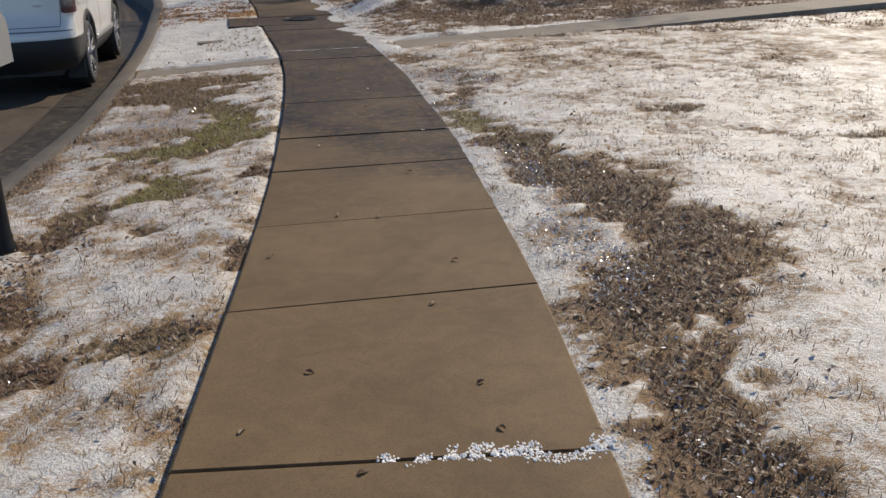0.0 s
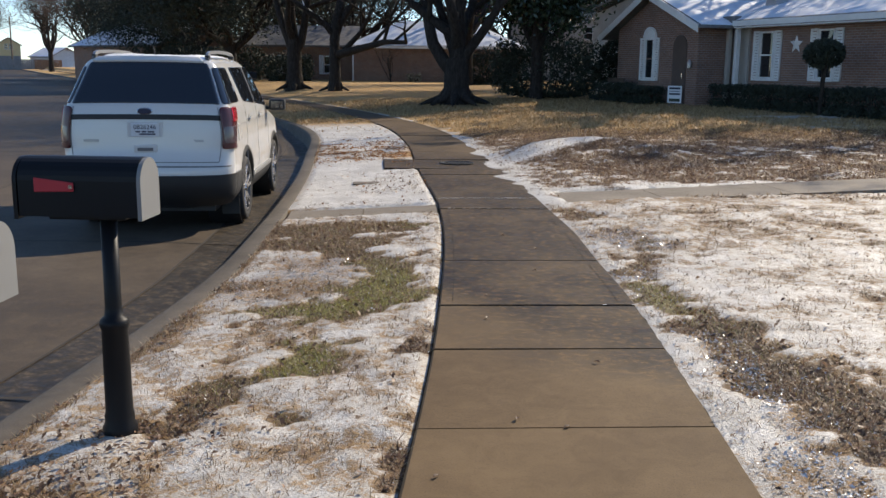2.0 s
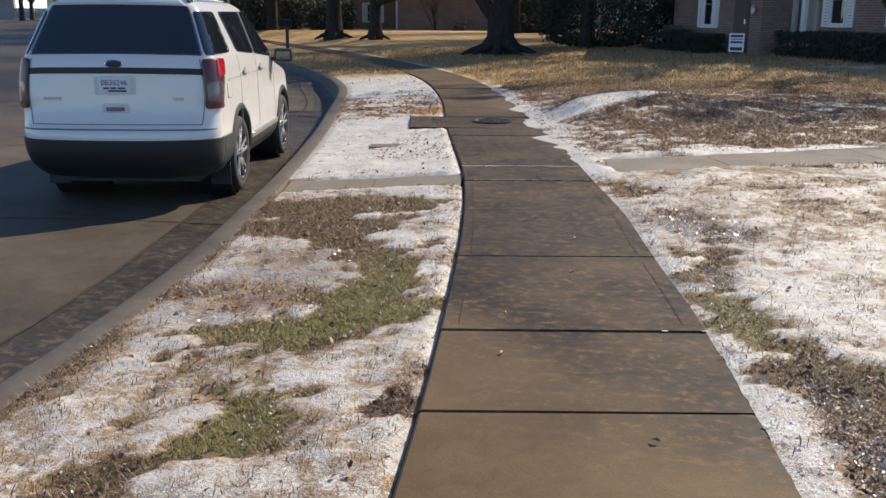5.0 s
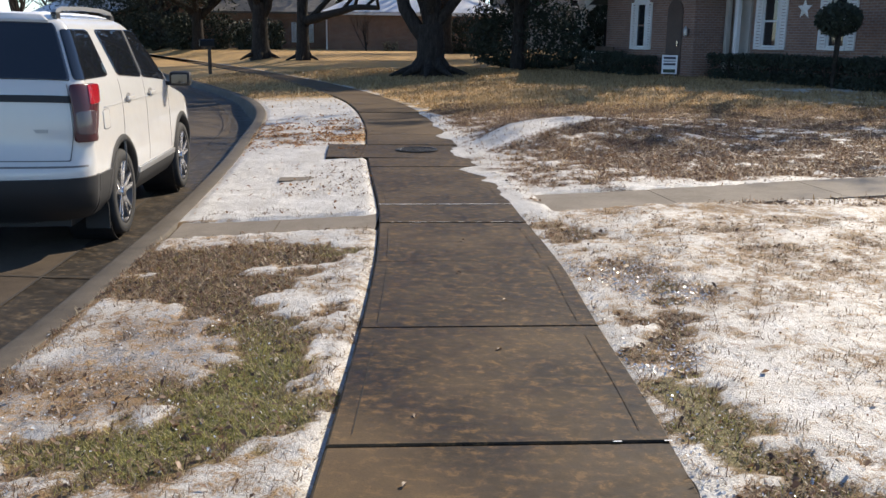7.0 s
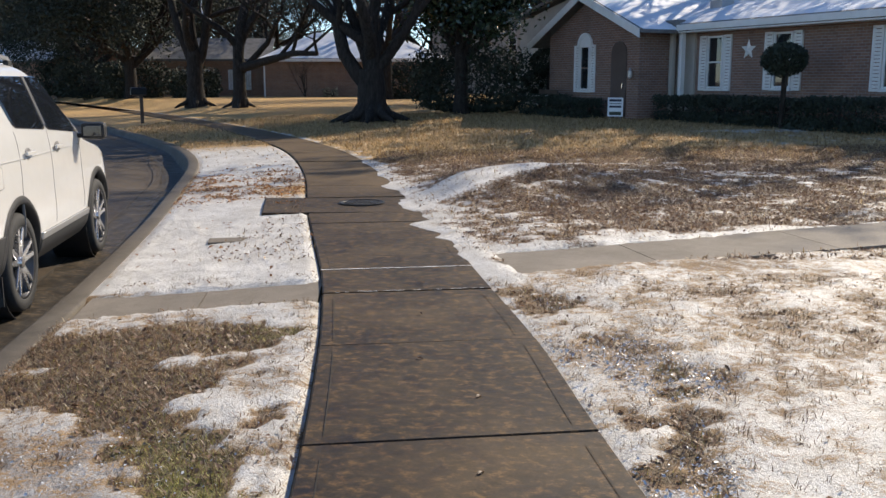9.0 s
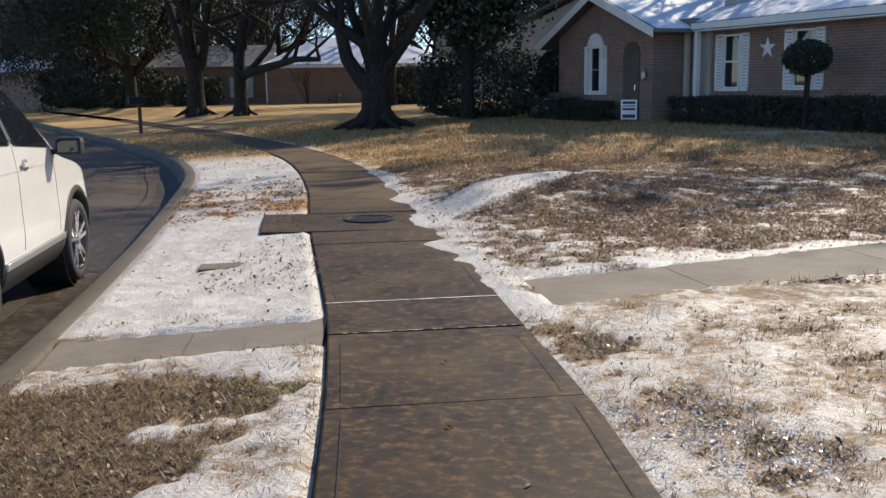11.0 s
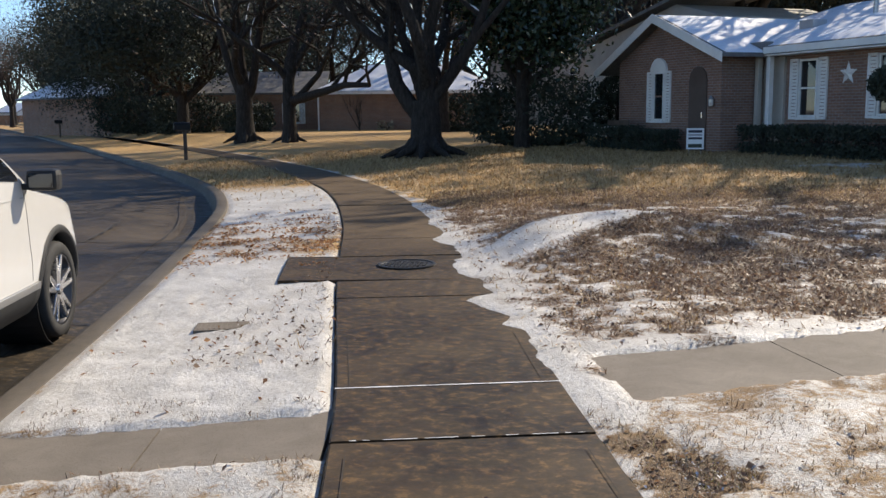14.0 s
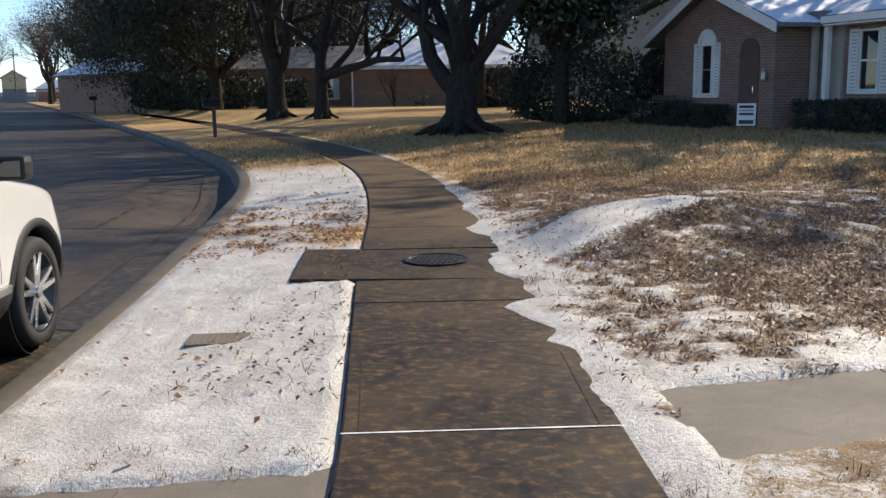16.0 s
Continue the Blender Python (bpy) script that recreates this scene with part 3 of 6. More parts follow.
# Noise gives the damp blotches; the rise past y 14 paints in tree shade.
def road_damp_shade(x, y):
    return {"wet": np.clip(0.25 + 1.1 * (fbm(x * 0.35, y * 0.5, 77) - 0.5) + 0.3 * smoothstep(14, 19, y), 0, 1)}


road = loft("road", RY, spread((0.72, 12.0, 0.25)), road_place, M_ROAD, road_damp_shade)
tagged(road, "brown weathered concrete street with tar joints", "road", kind="structure")
pl2, cols2 = off_kerb([(-12.0, ROAD_Z), (-12.02, ROAD_Z + 0.14), (-12.2, ROAD_Z + 0.15), (-12.6, ROAD_Z + 0.15), (-16, ROAD_Z + 0.25), (-30, ROAD_Z + 0.4), (-90, ROAD_Z + 0.5)])
far_verge = loft("ground_far_side", RY[RY < 110], cols2, pl2, M_LAWN, lawn_attrs)
tagged(far_verge, "snowy lawn on the far side of the street", "lawn", kind="structure")
bm = bmesh.new()
bmesh.ops.create_grid(bm, x_segments=8, y_segments=8, size=900)
under = part("backdrop", bm, M_LAWN)
under.location.z = -0.45
tagged(under, "distant winter ground to the horizon", "ground", kind="structure")
# tar joints in the street: one along the gutter pan, some across
bm = bmesh.new()


def ribbon(bm, pts, width, lift=0.004):
    prev = None
    for k, (x, y, z) in enumerate(pts):
        a = Vector(pts[max(k - 1, 0)])
        b = Vector(pts[min(k + 1, len(pts) - 1)])
        t = (b - a).normalized()
        s = Vector((t.y, -t.x, 0)) * width / 2
        cur = (bm.verts.new((x + s.x, y + s.y, z + lift)), bm.verts.new((x - s.x, y - s.y, z + lift)))
        if prev:
            bm.faces.new((prev[0], prev[1], cur[1], cur[0]))
        prev = cur


def road_point(y, d):
    x, n = kerb_frame(np.array([y]))
    return float(x[0] - n[0, 0] * d), float(y - n[0, 1] * d), ROAD_Z + 0.05 * math.sin(min(max((d - 0.7) / 11.3, 0), 1) * math.pi)


rnd = random.Random(5)
ribbon(bm, [road_point(y * 0.5, 0.73 + rnd.uniform(-0.006, 0.006)) for y in range(-20, 200)], 0.022)
ribbon(bm, [road_point(y * 0.5, 4.4 + rnd.uniform(-0.01, 0.01)) for y in range(-20, 200)], 0.02)
for y in (1.5, 6.2, 10.9, 15.4, 20.6, 25.2, 30, 34.8, 39.6, 44.4, 49.2, 54, 60, 66, 72):
    ribbon(bm, [road_point(y + rnd.uniform(-0.03, 0.03), 0.25 + 0.4 * k) for k in range(29)], 0.028 if y != 20.6 else 0.05)
ribbon(bm, [road_point(20.6 + 0.22 * k, 1.75 + 0.02 * math.sin(k * 2.1)) for k in range(12)], 0.04)
tar = part("tar_joints", bm, M_JOINT, road)
tar["kind"] = "stuff"

# ---- the walk: slabs one by one ----
pavement = thing("pavement", pose(0, 0, 0), "brown weathered concrete walk of separate slabs, clear of snow", "walk", kind="structure")
JOINTS = [-12, -10.6, -9.2, -7.8, -6.4, -5.0, -3.6, -2.2, -0.8, 0.6, 1.85, 3.12, 4.445, 5.63, 6.825, 7.80, 9.265, 10.76, 12.10, 12.92, 14.32, 14.92, 15.40, 16.15, 17.55]
JOINTS += [17.55 + 1.35 * k for k in range(1, 26)]
TILT_J = 0.14


def wet_at(x, y):
    w = smoothstep(6.3, 8.0, y + 0.9 * (x - 0.2) + 2.2 * (fbm(x * 0.9, y * 0.9, 41) - 0.5)) * (1 - 0.55 * smoothstep(17, 20, y))
    return np.clip(w * (0.9 + 0.9 * (fbm(x * 2.2, y * 2.2, 55) - 0.5)), 0, 1)


def slab(y0, y1, k, extra_left=0.0):
    """One slab between two joints, its edges eased, slightly out of level."""
    r = random.Random(100 + k)
    gap, n, mcols = 0.009, 10, 12
    rows = []
    lift = r.uniform(-0.004, 0.005)
    slope = r.uniform(-0.003, 0.003)
    bm = bmesh.new()
    for a in range(n + 1):
        f = (0.0, 0.009, 0.14, 0.28, 0.42, 0.56, 0.70, 0.84, 0.93, 0.991, 1.0)[a]
        row = []
        for b in range(mcols + 1):
            g = (0.0, 0.009, 0.1, 0.2, 0.3, 0.4, 0.5, 0.6, 0.7, 0.8, 0.9, 0.991, 1.0)[b]
            yl, yr = y0 + (y1 - y0) * f, y0 + (y1 - y0) * f
            # joints lean a little with the bend of the walk
            tl = TILT_J if yl > 3.3 else 0.05
            xl, xr = float(at_y(WALK_L, yl - tl)) - extra_left, float(at_y(WALK_R, yr + tl))
            x = xl + (xr - xl) * g
            y = (yl - tl) * (1 - g) + (yr + tl) * g
            ef = min(f, 1 - f) * (y1 - y0)
            y += (gap if f == 0 else -gap if f == 1 else 0)
            eg = min(g, 1 - g)
            z = lift + slope * (g - 0.5) + (-0.010 if ef < 0.001 or eg < 0.001 else 0.0)
            row.append(bm.verts.new((x, y, z)))
        rows.append(row)
    for a in range(n):
        for b in range(mcols):
            bm.faces.new((rows[a][b], rows[a][b + 1], rows[a + 1][b + 1], rows[a + 1][b]))
    rim = [rows[0][b] for b in range(mcols + 1)] + [rows[a][mcols] for a in range(1, n + 1)] + [rows[n][b] for b in range(mcols - 1, -1, -1)] + [rows[a][0] for a in range(n - 1, 0, -1)]
    low = [bm.verts.new((v.co.x, v.co.y, -0.10)) for v in rim]
    for a in range(len(rim)):
        c = (a + 1) % len(rim)
        bm.faces.new((rim[a], low[a], low[c], rim[c]))
    ob = part("slab", bm, M_WALK, pavement)
    co = np.array([v.co[:] for v in ob.data.vertices])
    at = ob.data.attributes.new("wet", "FLOAT", "POINT")
    at.data.foreach_set("value", wet_at(co[:, 0], co[:, 1]).astype(np.float32))
    return ob


for k, (a, b) in enumerate(zip(JOINTS, JOINTS[1:])):
    slab(a, b, k, 0.55 if abs(a - 16.15) < 0.01 else 0.0)
# tooled lines a hand's width inside the edges of the older slabs
bm = bmesh.new()
for y0, y1 in ((7.9, 9.1), (9.35, 10.6), (10.85, 11.9), (12.95, 14.1)):
    for side in (0, 1):
        pts = []
        for k in range(9):
            y = y0 + (y1 - y0) * k / 8
            x = float(at_y(WALK_L, y)) + 0.11 if side == 0 else float(at_y(WALK_R, y)) - 0.13
            pts.append((x, y + (0.12 if side else -0.12), 0.004))
        ribbon(bm, pts, 0.0045)
lines = part("tooled_lines", bm, M_JOINT, pavement)
lines["kind"] = "stuff"
# earth seen in the joints
bm = bmesh.new()
pts_l = [bm.verts.new((float(at_y(WALK_L, y)) + 0.01, y, -0.022)) for y in np.arange(-11, 52, 0.8)]
pts_r = [bm.verts.new((float(at_y(WALK_R, y)) - 0.01, y, -0.022)) for y in np.arange(-11, 52, 0.8)]
for k in range(len(pts_l) - 1):
    bm.faces.new((pts_l[k], pts_r[k], pts_r[k + 1], pts_l[k + 1]))
bed = part("joint_earth", bm, M_JOINT, pavement)
# snow packed in the joint at the front path
bm = bmesh.new()
for yj, w in ((12.92, 0.014), (12.10, 0.006), (7.80, 0.009)):
    pts = []
    for k in range(41):
        g = k / 40
        y = (yj - TILT_J) * (1 - g) + (yj + TILT_J) * g
        pts.append((float(at_y(WALK_L, y)) * (1 - g) + float(at_y(WALK_R, y)) * g, y, 0.0))
    for a in range(0, 40):
        wid = w * (0.4 + 1.2 * float(fbm(np.array([a * 0.35]), np.array([yj]), 8)[0]))
        if yj == 12.92 or (rnd.random() < 0.5 and (yj > 8 or a > 31)):
            ribbon(bm, pts[a:a + 2], wid, 0.006)
jsnow = part("joint_snow", bm, M_SNOW, pavement)
jsnow["kind"] = "stuff"


def flat_path(name, corners, joints, label, z0, z1, lawn=False):
    """A straight concrete path from its first edge to its last, cut into slabs."""
    top = thing(name, pose(0, 0, 0), label, "path", kind="structure")
    (ax, ay), (bx, by), (cx, cy), (dx, dy) = corners
    for f0, f1 in zip(joints, joints[1:]):
        bm = bmesh.new()
        e = 0.004 / math.hypot(bx - ax, by - ay)
        n = max(2, int((f1 - f0) * math.hypot(bx - ax, by - ay) / 0.2))
        ra, rb = [], []
        for k in range(n + 1):
            f = f0 + e + (f1 - f0 - 2 * e) * k / n
            for (px, py), (qx, qy), row in (((ax, ay), (bx, by), ra), ((dx, dy), (cx, cy), rb)):
                x, y = px + (qx - px) * f, py + (qy - py) * f
                row.append((bm.verts.new((x, y, z0 + (z1 - z0) * f)), bm.verts.new((x, y, z0 + (z1 - z0) * f - 0.12))))
        for k in range(n):
            bm.faces.new((ra[k][0], ra[k + 1][0], rb[k + 1][0], rb[k][0]))
            bm.faces.new((ra[k][0], ra[k][1], ra[k + 1][1], ra[k + 1][0]))
            bm.faces.new((rb[k][0], rb[k + 1][0], rb[k + 1][1], rb[k][1]))
        bm.faces.new((ra[0][0], rb[0][0], rb[0][1], ra[0][1]))
        bm.faces.new((ra[n][0], ra[n][1], rb[n][1], rb[n][0]))
        part("slab", bm, M_PATH, top)
    return top


# path from the kerb to the walk, and from the walk to the house door
flat_path("kerb_path", [(-2.80, 11.32), (-1.16, 11.70), (-1.31, 12.68), (-3.02, 12.28)], [0, 0.5, 1.0], "short grey concrete path crossing the verge, edged with snow", KERB_Z + 0.004, -0.03)
PJ = [0.0, 0.11] + [0.11 + 0.135 * k for k in range(1, 7)]
flat_path("front_path", [(0.12, 12.62), (11.9, 16.9), (11.6, 17.85), (-0.18, 13.58)], [j for j in PJ if j < 0.99] + [1.0], "grey concrete front path leading to the house", 0.004, 0.33)


# ---- car parked at the kerb ----
def wheel(car, x, side, r, width, steer=0.0):
    """Tyre, rim and spokes; side +1 is the car's left."""
    w = new("wheel")
    w.parent = car
    w.matrix_basis = Matrix.Translation((x, side * (0.928 - width / 2), r)) @ Matrix.Rotation(math.pi / 2 * -side, 4, "X")
    bm = bmesh.new()
    h = width / 2
    lathe(bm, [(r * 0.70, -h), (r * 0.92, -h), (r * 0.985, -h * 0.8), (r, -h * 0.5), (r, h * 0.5), (r * 0.985, h * 0.8), (r * 0.93, h), (r * 0.74, h), (r * 0.70, h * 0.7), (r * 0.70, -h)], 40)
    part("tyre", bm, M_RUBBER, w, smooth=True)
    bm = bmesh.new()
    lathe(bm, [(0.001, -h * 0.5), (r * 0.70, -h * 0.5), (r * 0.705, h * 0.85), (r * 0.745, h * 0.9), (r * 0.74, h * 0.98), (r * 0.68, h * 0.9), (r * 0.66, h * 0.2), (0.001, h * 0.1)], 36)
    part("rim", bm, M_ALLOYDARK, w, "dark alloy rim with bright lip", smooth=True)
    for k in range(5):
        a = 2 * math.pi * k / 5 + 0.3
        bm = bmesh.new()
        for s in (-1, 1):
            q = Matrix.Rotation(a + s * 0.20, 4, "Z")
            vs = box(bm, r * 0.10, -r * 0.062, h * 0.35, r * 0.715, r * 0.062, h * 0.82, 0.008)
            for v in vs:
                if v.is_valid:
                    f = (v.co.x - r * 0.1) / (r * 0.6)
                    v.co.z += 0.15 * h * f
                    v.co.y *= 1.25 - 0.45 * f
            bmesh.ops.transform(bm, matrix=q, verts=[v for v in vs if v.is_valid])
        part("spoke", bm, M_ALLOY, w)
    bm = bmesh.new()
    cyl(bm, r * 0.13, r * 0.11, h * 0.3, h * 0.95, 20)
    part("hub_cap", bm, M_CHROME, w)
    return w


def suv():
    d = Vector((-0.212, 0.977, 0)).normalized()
    left = Vector((-d.y, d.x, 0))
    RX, FX, WR = 1.07, 3.66, 0.385  # axles, wheel radius
    # the tyres' outer faces stand on the kerbside line
    base = Vector((-3.58, 12.28, ROAD_Z + 0.012)) + left * 0.92 - d * RX
    m = Matrix(((d.x, left.x, 0, base.x), (d.y, left.y, 0, base.y), (0, 0, 1, base.z), (0, 0, 0, 1)))
    car = thing("car", m, "white sport utility car with snowy roof at the kerb", "car")
    # the shell: at each height a rounded outline (half width, rear end, front end, rear and front corner radius)
    table = np.array([
        (0.30, 0.82, 0.16, 4.36, 0.26, 0.45), (0.40, 0.90, 0.06, 4.46, 0.27, 0.46), (0.52, 0.925, 0.01, 4.50, 0.28, 0.46), (0.64, 0.935, 0.0, 4.50, 0.29, 0.46),
        (0.73, 0.937, 0.005, 4.48, 0.28, 0.46), (0.785, 0.933, 0.045, 4.46, 0.25, 0.45), (0.90, 0.930, 0.075, 4.42, 0.22, 0.45), (1.02, 0.929, 0.083, 4.36, 0.20, 0.44),
        (1.09, 0.927, 0.086, 4.18, 0.20, 0.42), (1.15, 0.923, 0.09, 3.80, 0.20, 0.36), (1.20, 0.918, 0.093, 3.45, 0.20, 0.30), (1.30, 0.905, 0.10, 3.27, 0.20, 0.26), (1.37, 0.888, 0.112, 3.15, 0.19, 0.24),
        (1.42, 0.868, 0.135, 3.08, 0.18, 0.22), (1.55, 0.820, 0.205, 2.86, 0.17, 0.20), (1.70, 0.765, 0.285, 2.60, 0.16, 0.18), (1.80, 0.725, 0.335, 2.42, 0.15, 0.17),
        (1.855, 0.690, 0.355, 2.30, 0.14, 0.16), (1.89, 0.635, 0.40, 2.18, 0.13, 0.15)])
    LV = np.concatenate([np.linspace(0.30, 1.80, 51), np.linspace(1.82, 1.89, 6)])
    fine = np.stack([LV] + [np.interp(LV, table[:, 0], table[:, k]) for k in range(1, 6)], 1)
    soft = fine.copy()
    soft[1:-1, 1:] = fine[:-2, 1:] * 0.28 + fine[1:-1, 1:] * 0.44 + fine[2:, 1:] * 0.28

    def level(z):
        return [float(np.interp(z, soft[:, 0], soft[:, k])) for k in range(1, 6)]

    def raw(a, z, s):
        """A point of the shell: a from -2 to -1 across the rear, to 0 round the corner, then metres along the side."""
        w, r, fr, rc, fc = level(z)
        if a < -1:
            f = a + 2
            return Vector((r + 0.035 * f * f * f, s * f * (w - rc), z))
        if a < 0:
            g = (a + 1) * math.pi / 2
            return Vector((r + 0.035 + (rc - 0.035) * (1 - math.cos(g)), s * (w - rc + rc * math.sin(g)), z))
        return Vector((r + rc + a, s * (w - 0.012 * ((r + rc + a - 2.0) / 2.0) ** 2), z))

    def at_x(x, z):
        w, r, fr, rc, fc = level(z)
        return x - r - rc

    def skin(a, z, s, out=0.0):
        p = raw(a, z, s)
        e = 0.03
        n = (raw(a + e, z, s) - raw(a - e, z, s)).cross(raw(a, min(z + e, 1.88), s) - raw(a, max(z - e, 0.31), s)).normalized() * -s
        if n.dot(Vector((-1.0 if a < -0.5 else 0.0, s, 0.3))) < 0:
            n = -n
        return p + n * out

    def outline(z):
        w, r, fr, rc, fc = level(z)
        pts = [raw(-2 + k / 8, z, 1) for k in range(8)] + [raw(-1 + k / 8, z, 1) for k in range(8)]
        ln = fr - fc - r - rc
        pts += [raw(ln * k / 56, z, 1) for k in range(57)]
        we = pts[-1].y
        pts += [Vector((fr - fc + fc * math.sin(g), we - fc + fc * math.cos(g), z)) for g in np.linspace(0.2, math.pi / 2, 7)]
        pts += [Vector((fr + 0.05 * (1 - f * f), (we - fc) * f, z)) for f in (0.75, 0.5, 0.25, 0.0)]
        return pts

    bm = bmesh.new()
    rows = []
    for z in soft[:, 0]:
        o = outline(float(z))
        rows.append([bm.verts.new(p) for p in o] + [bm.verts.new((p.x, -p.y, p.z)) for p in o[-2:0:-1]])
    top = rows[-1]
    cx = 1.3
    for k, (sc, lift) in enumerate(((0.93, 0.014), (0.75, 0.026), (0.45, 0.036))):
        rows.append([bm.verts.new((cx + (v.co.x - cx) * sc, v.co.y * sc, 1.89 + lift)) for v in top])
    n = len(top)
    for a, b in zip(rows, rows[1:]):
        for k in range(n):
            bm.faces.new((a[k], a[(k + 1) % n], b[(k + 1) % n], b[k]))
    bm.faces.new(rows[-1])
    bm.faces.new(list(reversed(rows[0])))
    bmesh.ops.recalc_face_normals(bm, faces=bm.faces[:])
    body = part("body", bm, M_PAINT, car, smooth=True)
    for wx in (RX, FX):
        bm = bmesh.new()
        cyl(bm, 0.455, 0.455, -1.3, 1.3, 48, Matrix.Translation((wx, 0, 0.40)) @ Matrix.Rotation(math.pi / 2, 4, "X"))
        cut = part("cutter", bm, M_CLAD, car)
        bo = body.modifiers.new("arch", "BOOLEAN")
        bo.object, bo.operation, bo.solver = cut, "DIFFERENCE", "EXACT"
        bpy.context.view_layer.update()
        me = bpy.data.meshes.new_from_object(body.evaluated_get(bpy.context.evaluated_depsgraph_get()))
        body.modifiers.clear()
        body.data = me
        bpy.data.objects.remove(cut)

    def patch(name, place, mat, parent=None, label="", out=0.006, nu=14, nv=10, rad=0.10, deep=0.02):
        """A plate that follows the shell: place(u, v) gives (a, z, side); rad rounds its corners."""
        vs = [0.0, 0.02, 0.05, 0.10] + [0.10 + 0.8 * k / nv for k in range(1, nv)] + [0.90, 0.95, 0.98, 1.0]
        bm = bmesh.new()
        front, back = [], []
        for v in vs:
            e = min(v, 1 - v)
            ins = rad * (1 - math.sqrt(max(0.0, 1 - ((0.10 - e) / 0.10) ** 2))) if e < 0.10 else 0.0
            fa, ba = [], []
            for k in range(nu + 1):
                u = ins + (1 - 2 * ins) * k / nu
                a, z, s = place(u, v)
                fa.append(bm.verts.new(skin(a, z, s, out)))
                ba.append(bm.verts.new(skin(a, z, s, out - deep)))
            front.append(fa)
            back.append(ba)
        for i in range(len(vs) - 1):
            for k in range(nu):
                bm.faces.new((front[i][k], front[i][k + 1], front[i + 1][k + 1], front[i + 1][k]))
        rim_f = front[0] + [r_[-1] for r_ in front[1:]] + front[-1][-2::-1] + [r_[0] for r_ in front[-2:0:-1]]
        rim_b = back[0] + [r_[-1] for r_ in back[1:]] + back[-1][-2::-1] + [r_[0] for r_ in back[-2:0:-1]]
        for k in range(len(rim_f)):
            j = (k + 1) % len(rim_f)
            bm.faces.new((rim_f[k], rim_b[k], rim_b[j], rim_f[j]))
        bmesh.ops.delete(bm, geom=[v for v in bm.verts if not v.link_faces], context="VERTS")
        bmesh.ops.recalc_face_normals(bm, faces=bm.faces[:])
        return part(name, bm, mat, parent or car, label, smooth=True)

    def rear(edge, z0, z1, bow=0.0):
        """Across the whole rear, to the given place on each corner."""
        def place(u, v):
            g = 2 * u - 1
            e = edge[0] + (edge[1] - edge[0]) * v
            return -2 + abs(g) * (e + 2), z0 + (z1 - z0) * v + bow * (1 - g * g), 1 if g >= 0 else -1
        return place

    def flank(s, x0b, x1b, x0t, x1t, z0, z1, z0f=None):
        """On a side: x at the lower and the upper edge."""
        def place(u, v):
            lo = z0 + ((z0f if z0f is not None else z0) - z0) * u
            z = lo + (z1 - lo) * v
            xa, xb = x0b + (x0t - x0b) * v, x1b + (x1t - x1b) * v
            return at_x(xa + (xb - xa) * u, z), z, s
        return place

    patch("rear_window", rear((-0.62, -0.66), 1.405, 1.845, 0.015), M_CARGLASS, label="dark tinted rear glass", nu=28, rad=0.02)
    patch("gate_trim", rear((-0.72, -0.70), 1.235, 1.29, 0.012), M_CLAD, label="dark trim bar across the gate", nu=28, nv=3, rad=0.01, out=0.010)
    patch("gate_seam", rear((-0.75, -0.75), 0.784, 0.792), M_SEAM, nu=28, nv=2, rad=0, out=0.003)
    patch("bumper_skirt", rear((-0.02, -0.02), 0.31, 0.665, -0.02), M_CLAD, label="dark plastic lower bumper", nu=36, rad=0.0, out=0.010)
    patch("spoiler", rear((-0.80, -0.85), 1.845, 1.885, 0.01), M_PAINT, nu=24, nv=3, rad=0.03, out=0.035, deep=0.05)
    patch("bumper_step", rear((-0.35, -0.35), 0.735, 0.75), M_SEAM, nu=28, nv=2, rad=0, out=0.002)
    for s in (-1, 1):
        def corner(e0b, x1b, e0t, x1t, z0, z1):
            def place(u, v):
                z = z0 + (z1 - z0) * v
                e = e0b + (e0t - e0b) * v
                return e + (at_x(x1b + (x1t - x1b) * v, z) - e) * u, z, s
            return place

        patch("quarter_window", corner(-0.54, 0.97, -0.58, 0.93, 1.41, 1.80), M_CARGLASS, label="dark tinted rear quarter glass", rad=0.08)
        patch("rear_door_window", flank(s, 1.25, 2.02, 1.12, 2.02, 1.405, 1.80, 1.355), M_CARGLASS, label="tinted door glass", rad=0.07)
        patch("front_door_window", flank(s, 2.06, 3.00, 2.06, 2.42, 1.355, 1.80, 1.285), M_CARGLASS, label="tinted door glass", rad=0.06)
        patch("pillar_trim", flank(s, 2.005, 2.075, 2.005, 2.075, 1.395, 1.80), M_CLAD, nu=2, rad=0, out=0.008)
        lampb = patch("tail_lamp", corner(-0.72, 0.28, -0.72, 0.52, 0.93, 1.375), M_TAILDARK, label="smoked red tail lamp", out=0.022, deep=0.045, rad=0.12)
        patch("side_lens", corner(-0.25, 0.46, -0.20, 0.53, 1.22, 1.365), M_TAIL, lampb, "bright red lens", out=0.026, deep=0.02, rad=0.10)
        patch("reverse_lens", corner(-0.66, 0.17, -0.66, 0.30, 0.99, 1.17), M_TAILPALE, lampb, "pale clouded lens", out=0.025, deep=0.02, rad=0.15)
        patch("gate_edge", lambda u, v, s=s: (-0.76 + 0.02 * u, 0.79 + 0.59 * v, s), M_SEAM, nu=2, rad=0, out=0.004)
        patch("corner_skirt", flank(s, 0.28, 0.66, 0.28, 0.71, 0.31, 0.655), M_CLAD, out=0.012, rad=0.0)
        patch("sill", flank(s, 1.52, 3.21, 1.54, 3.19, 0.305, 0.50), M_CLAD, out=0.016, rad=0.0, nu=20)
        patch("sill_strip", flank(s, 1.56, 3.18, 1.56, 3.18, 0.485, 0.535), M_SILVER, out=0.022, rad=0.0, nu=20, nv=3)
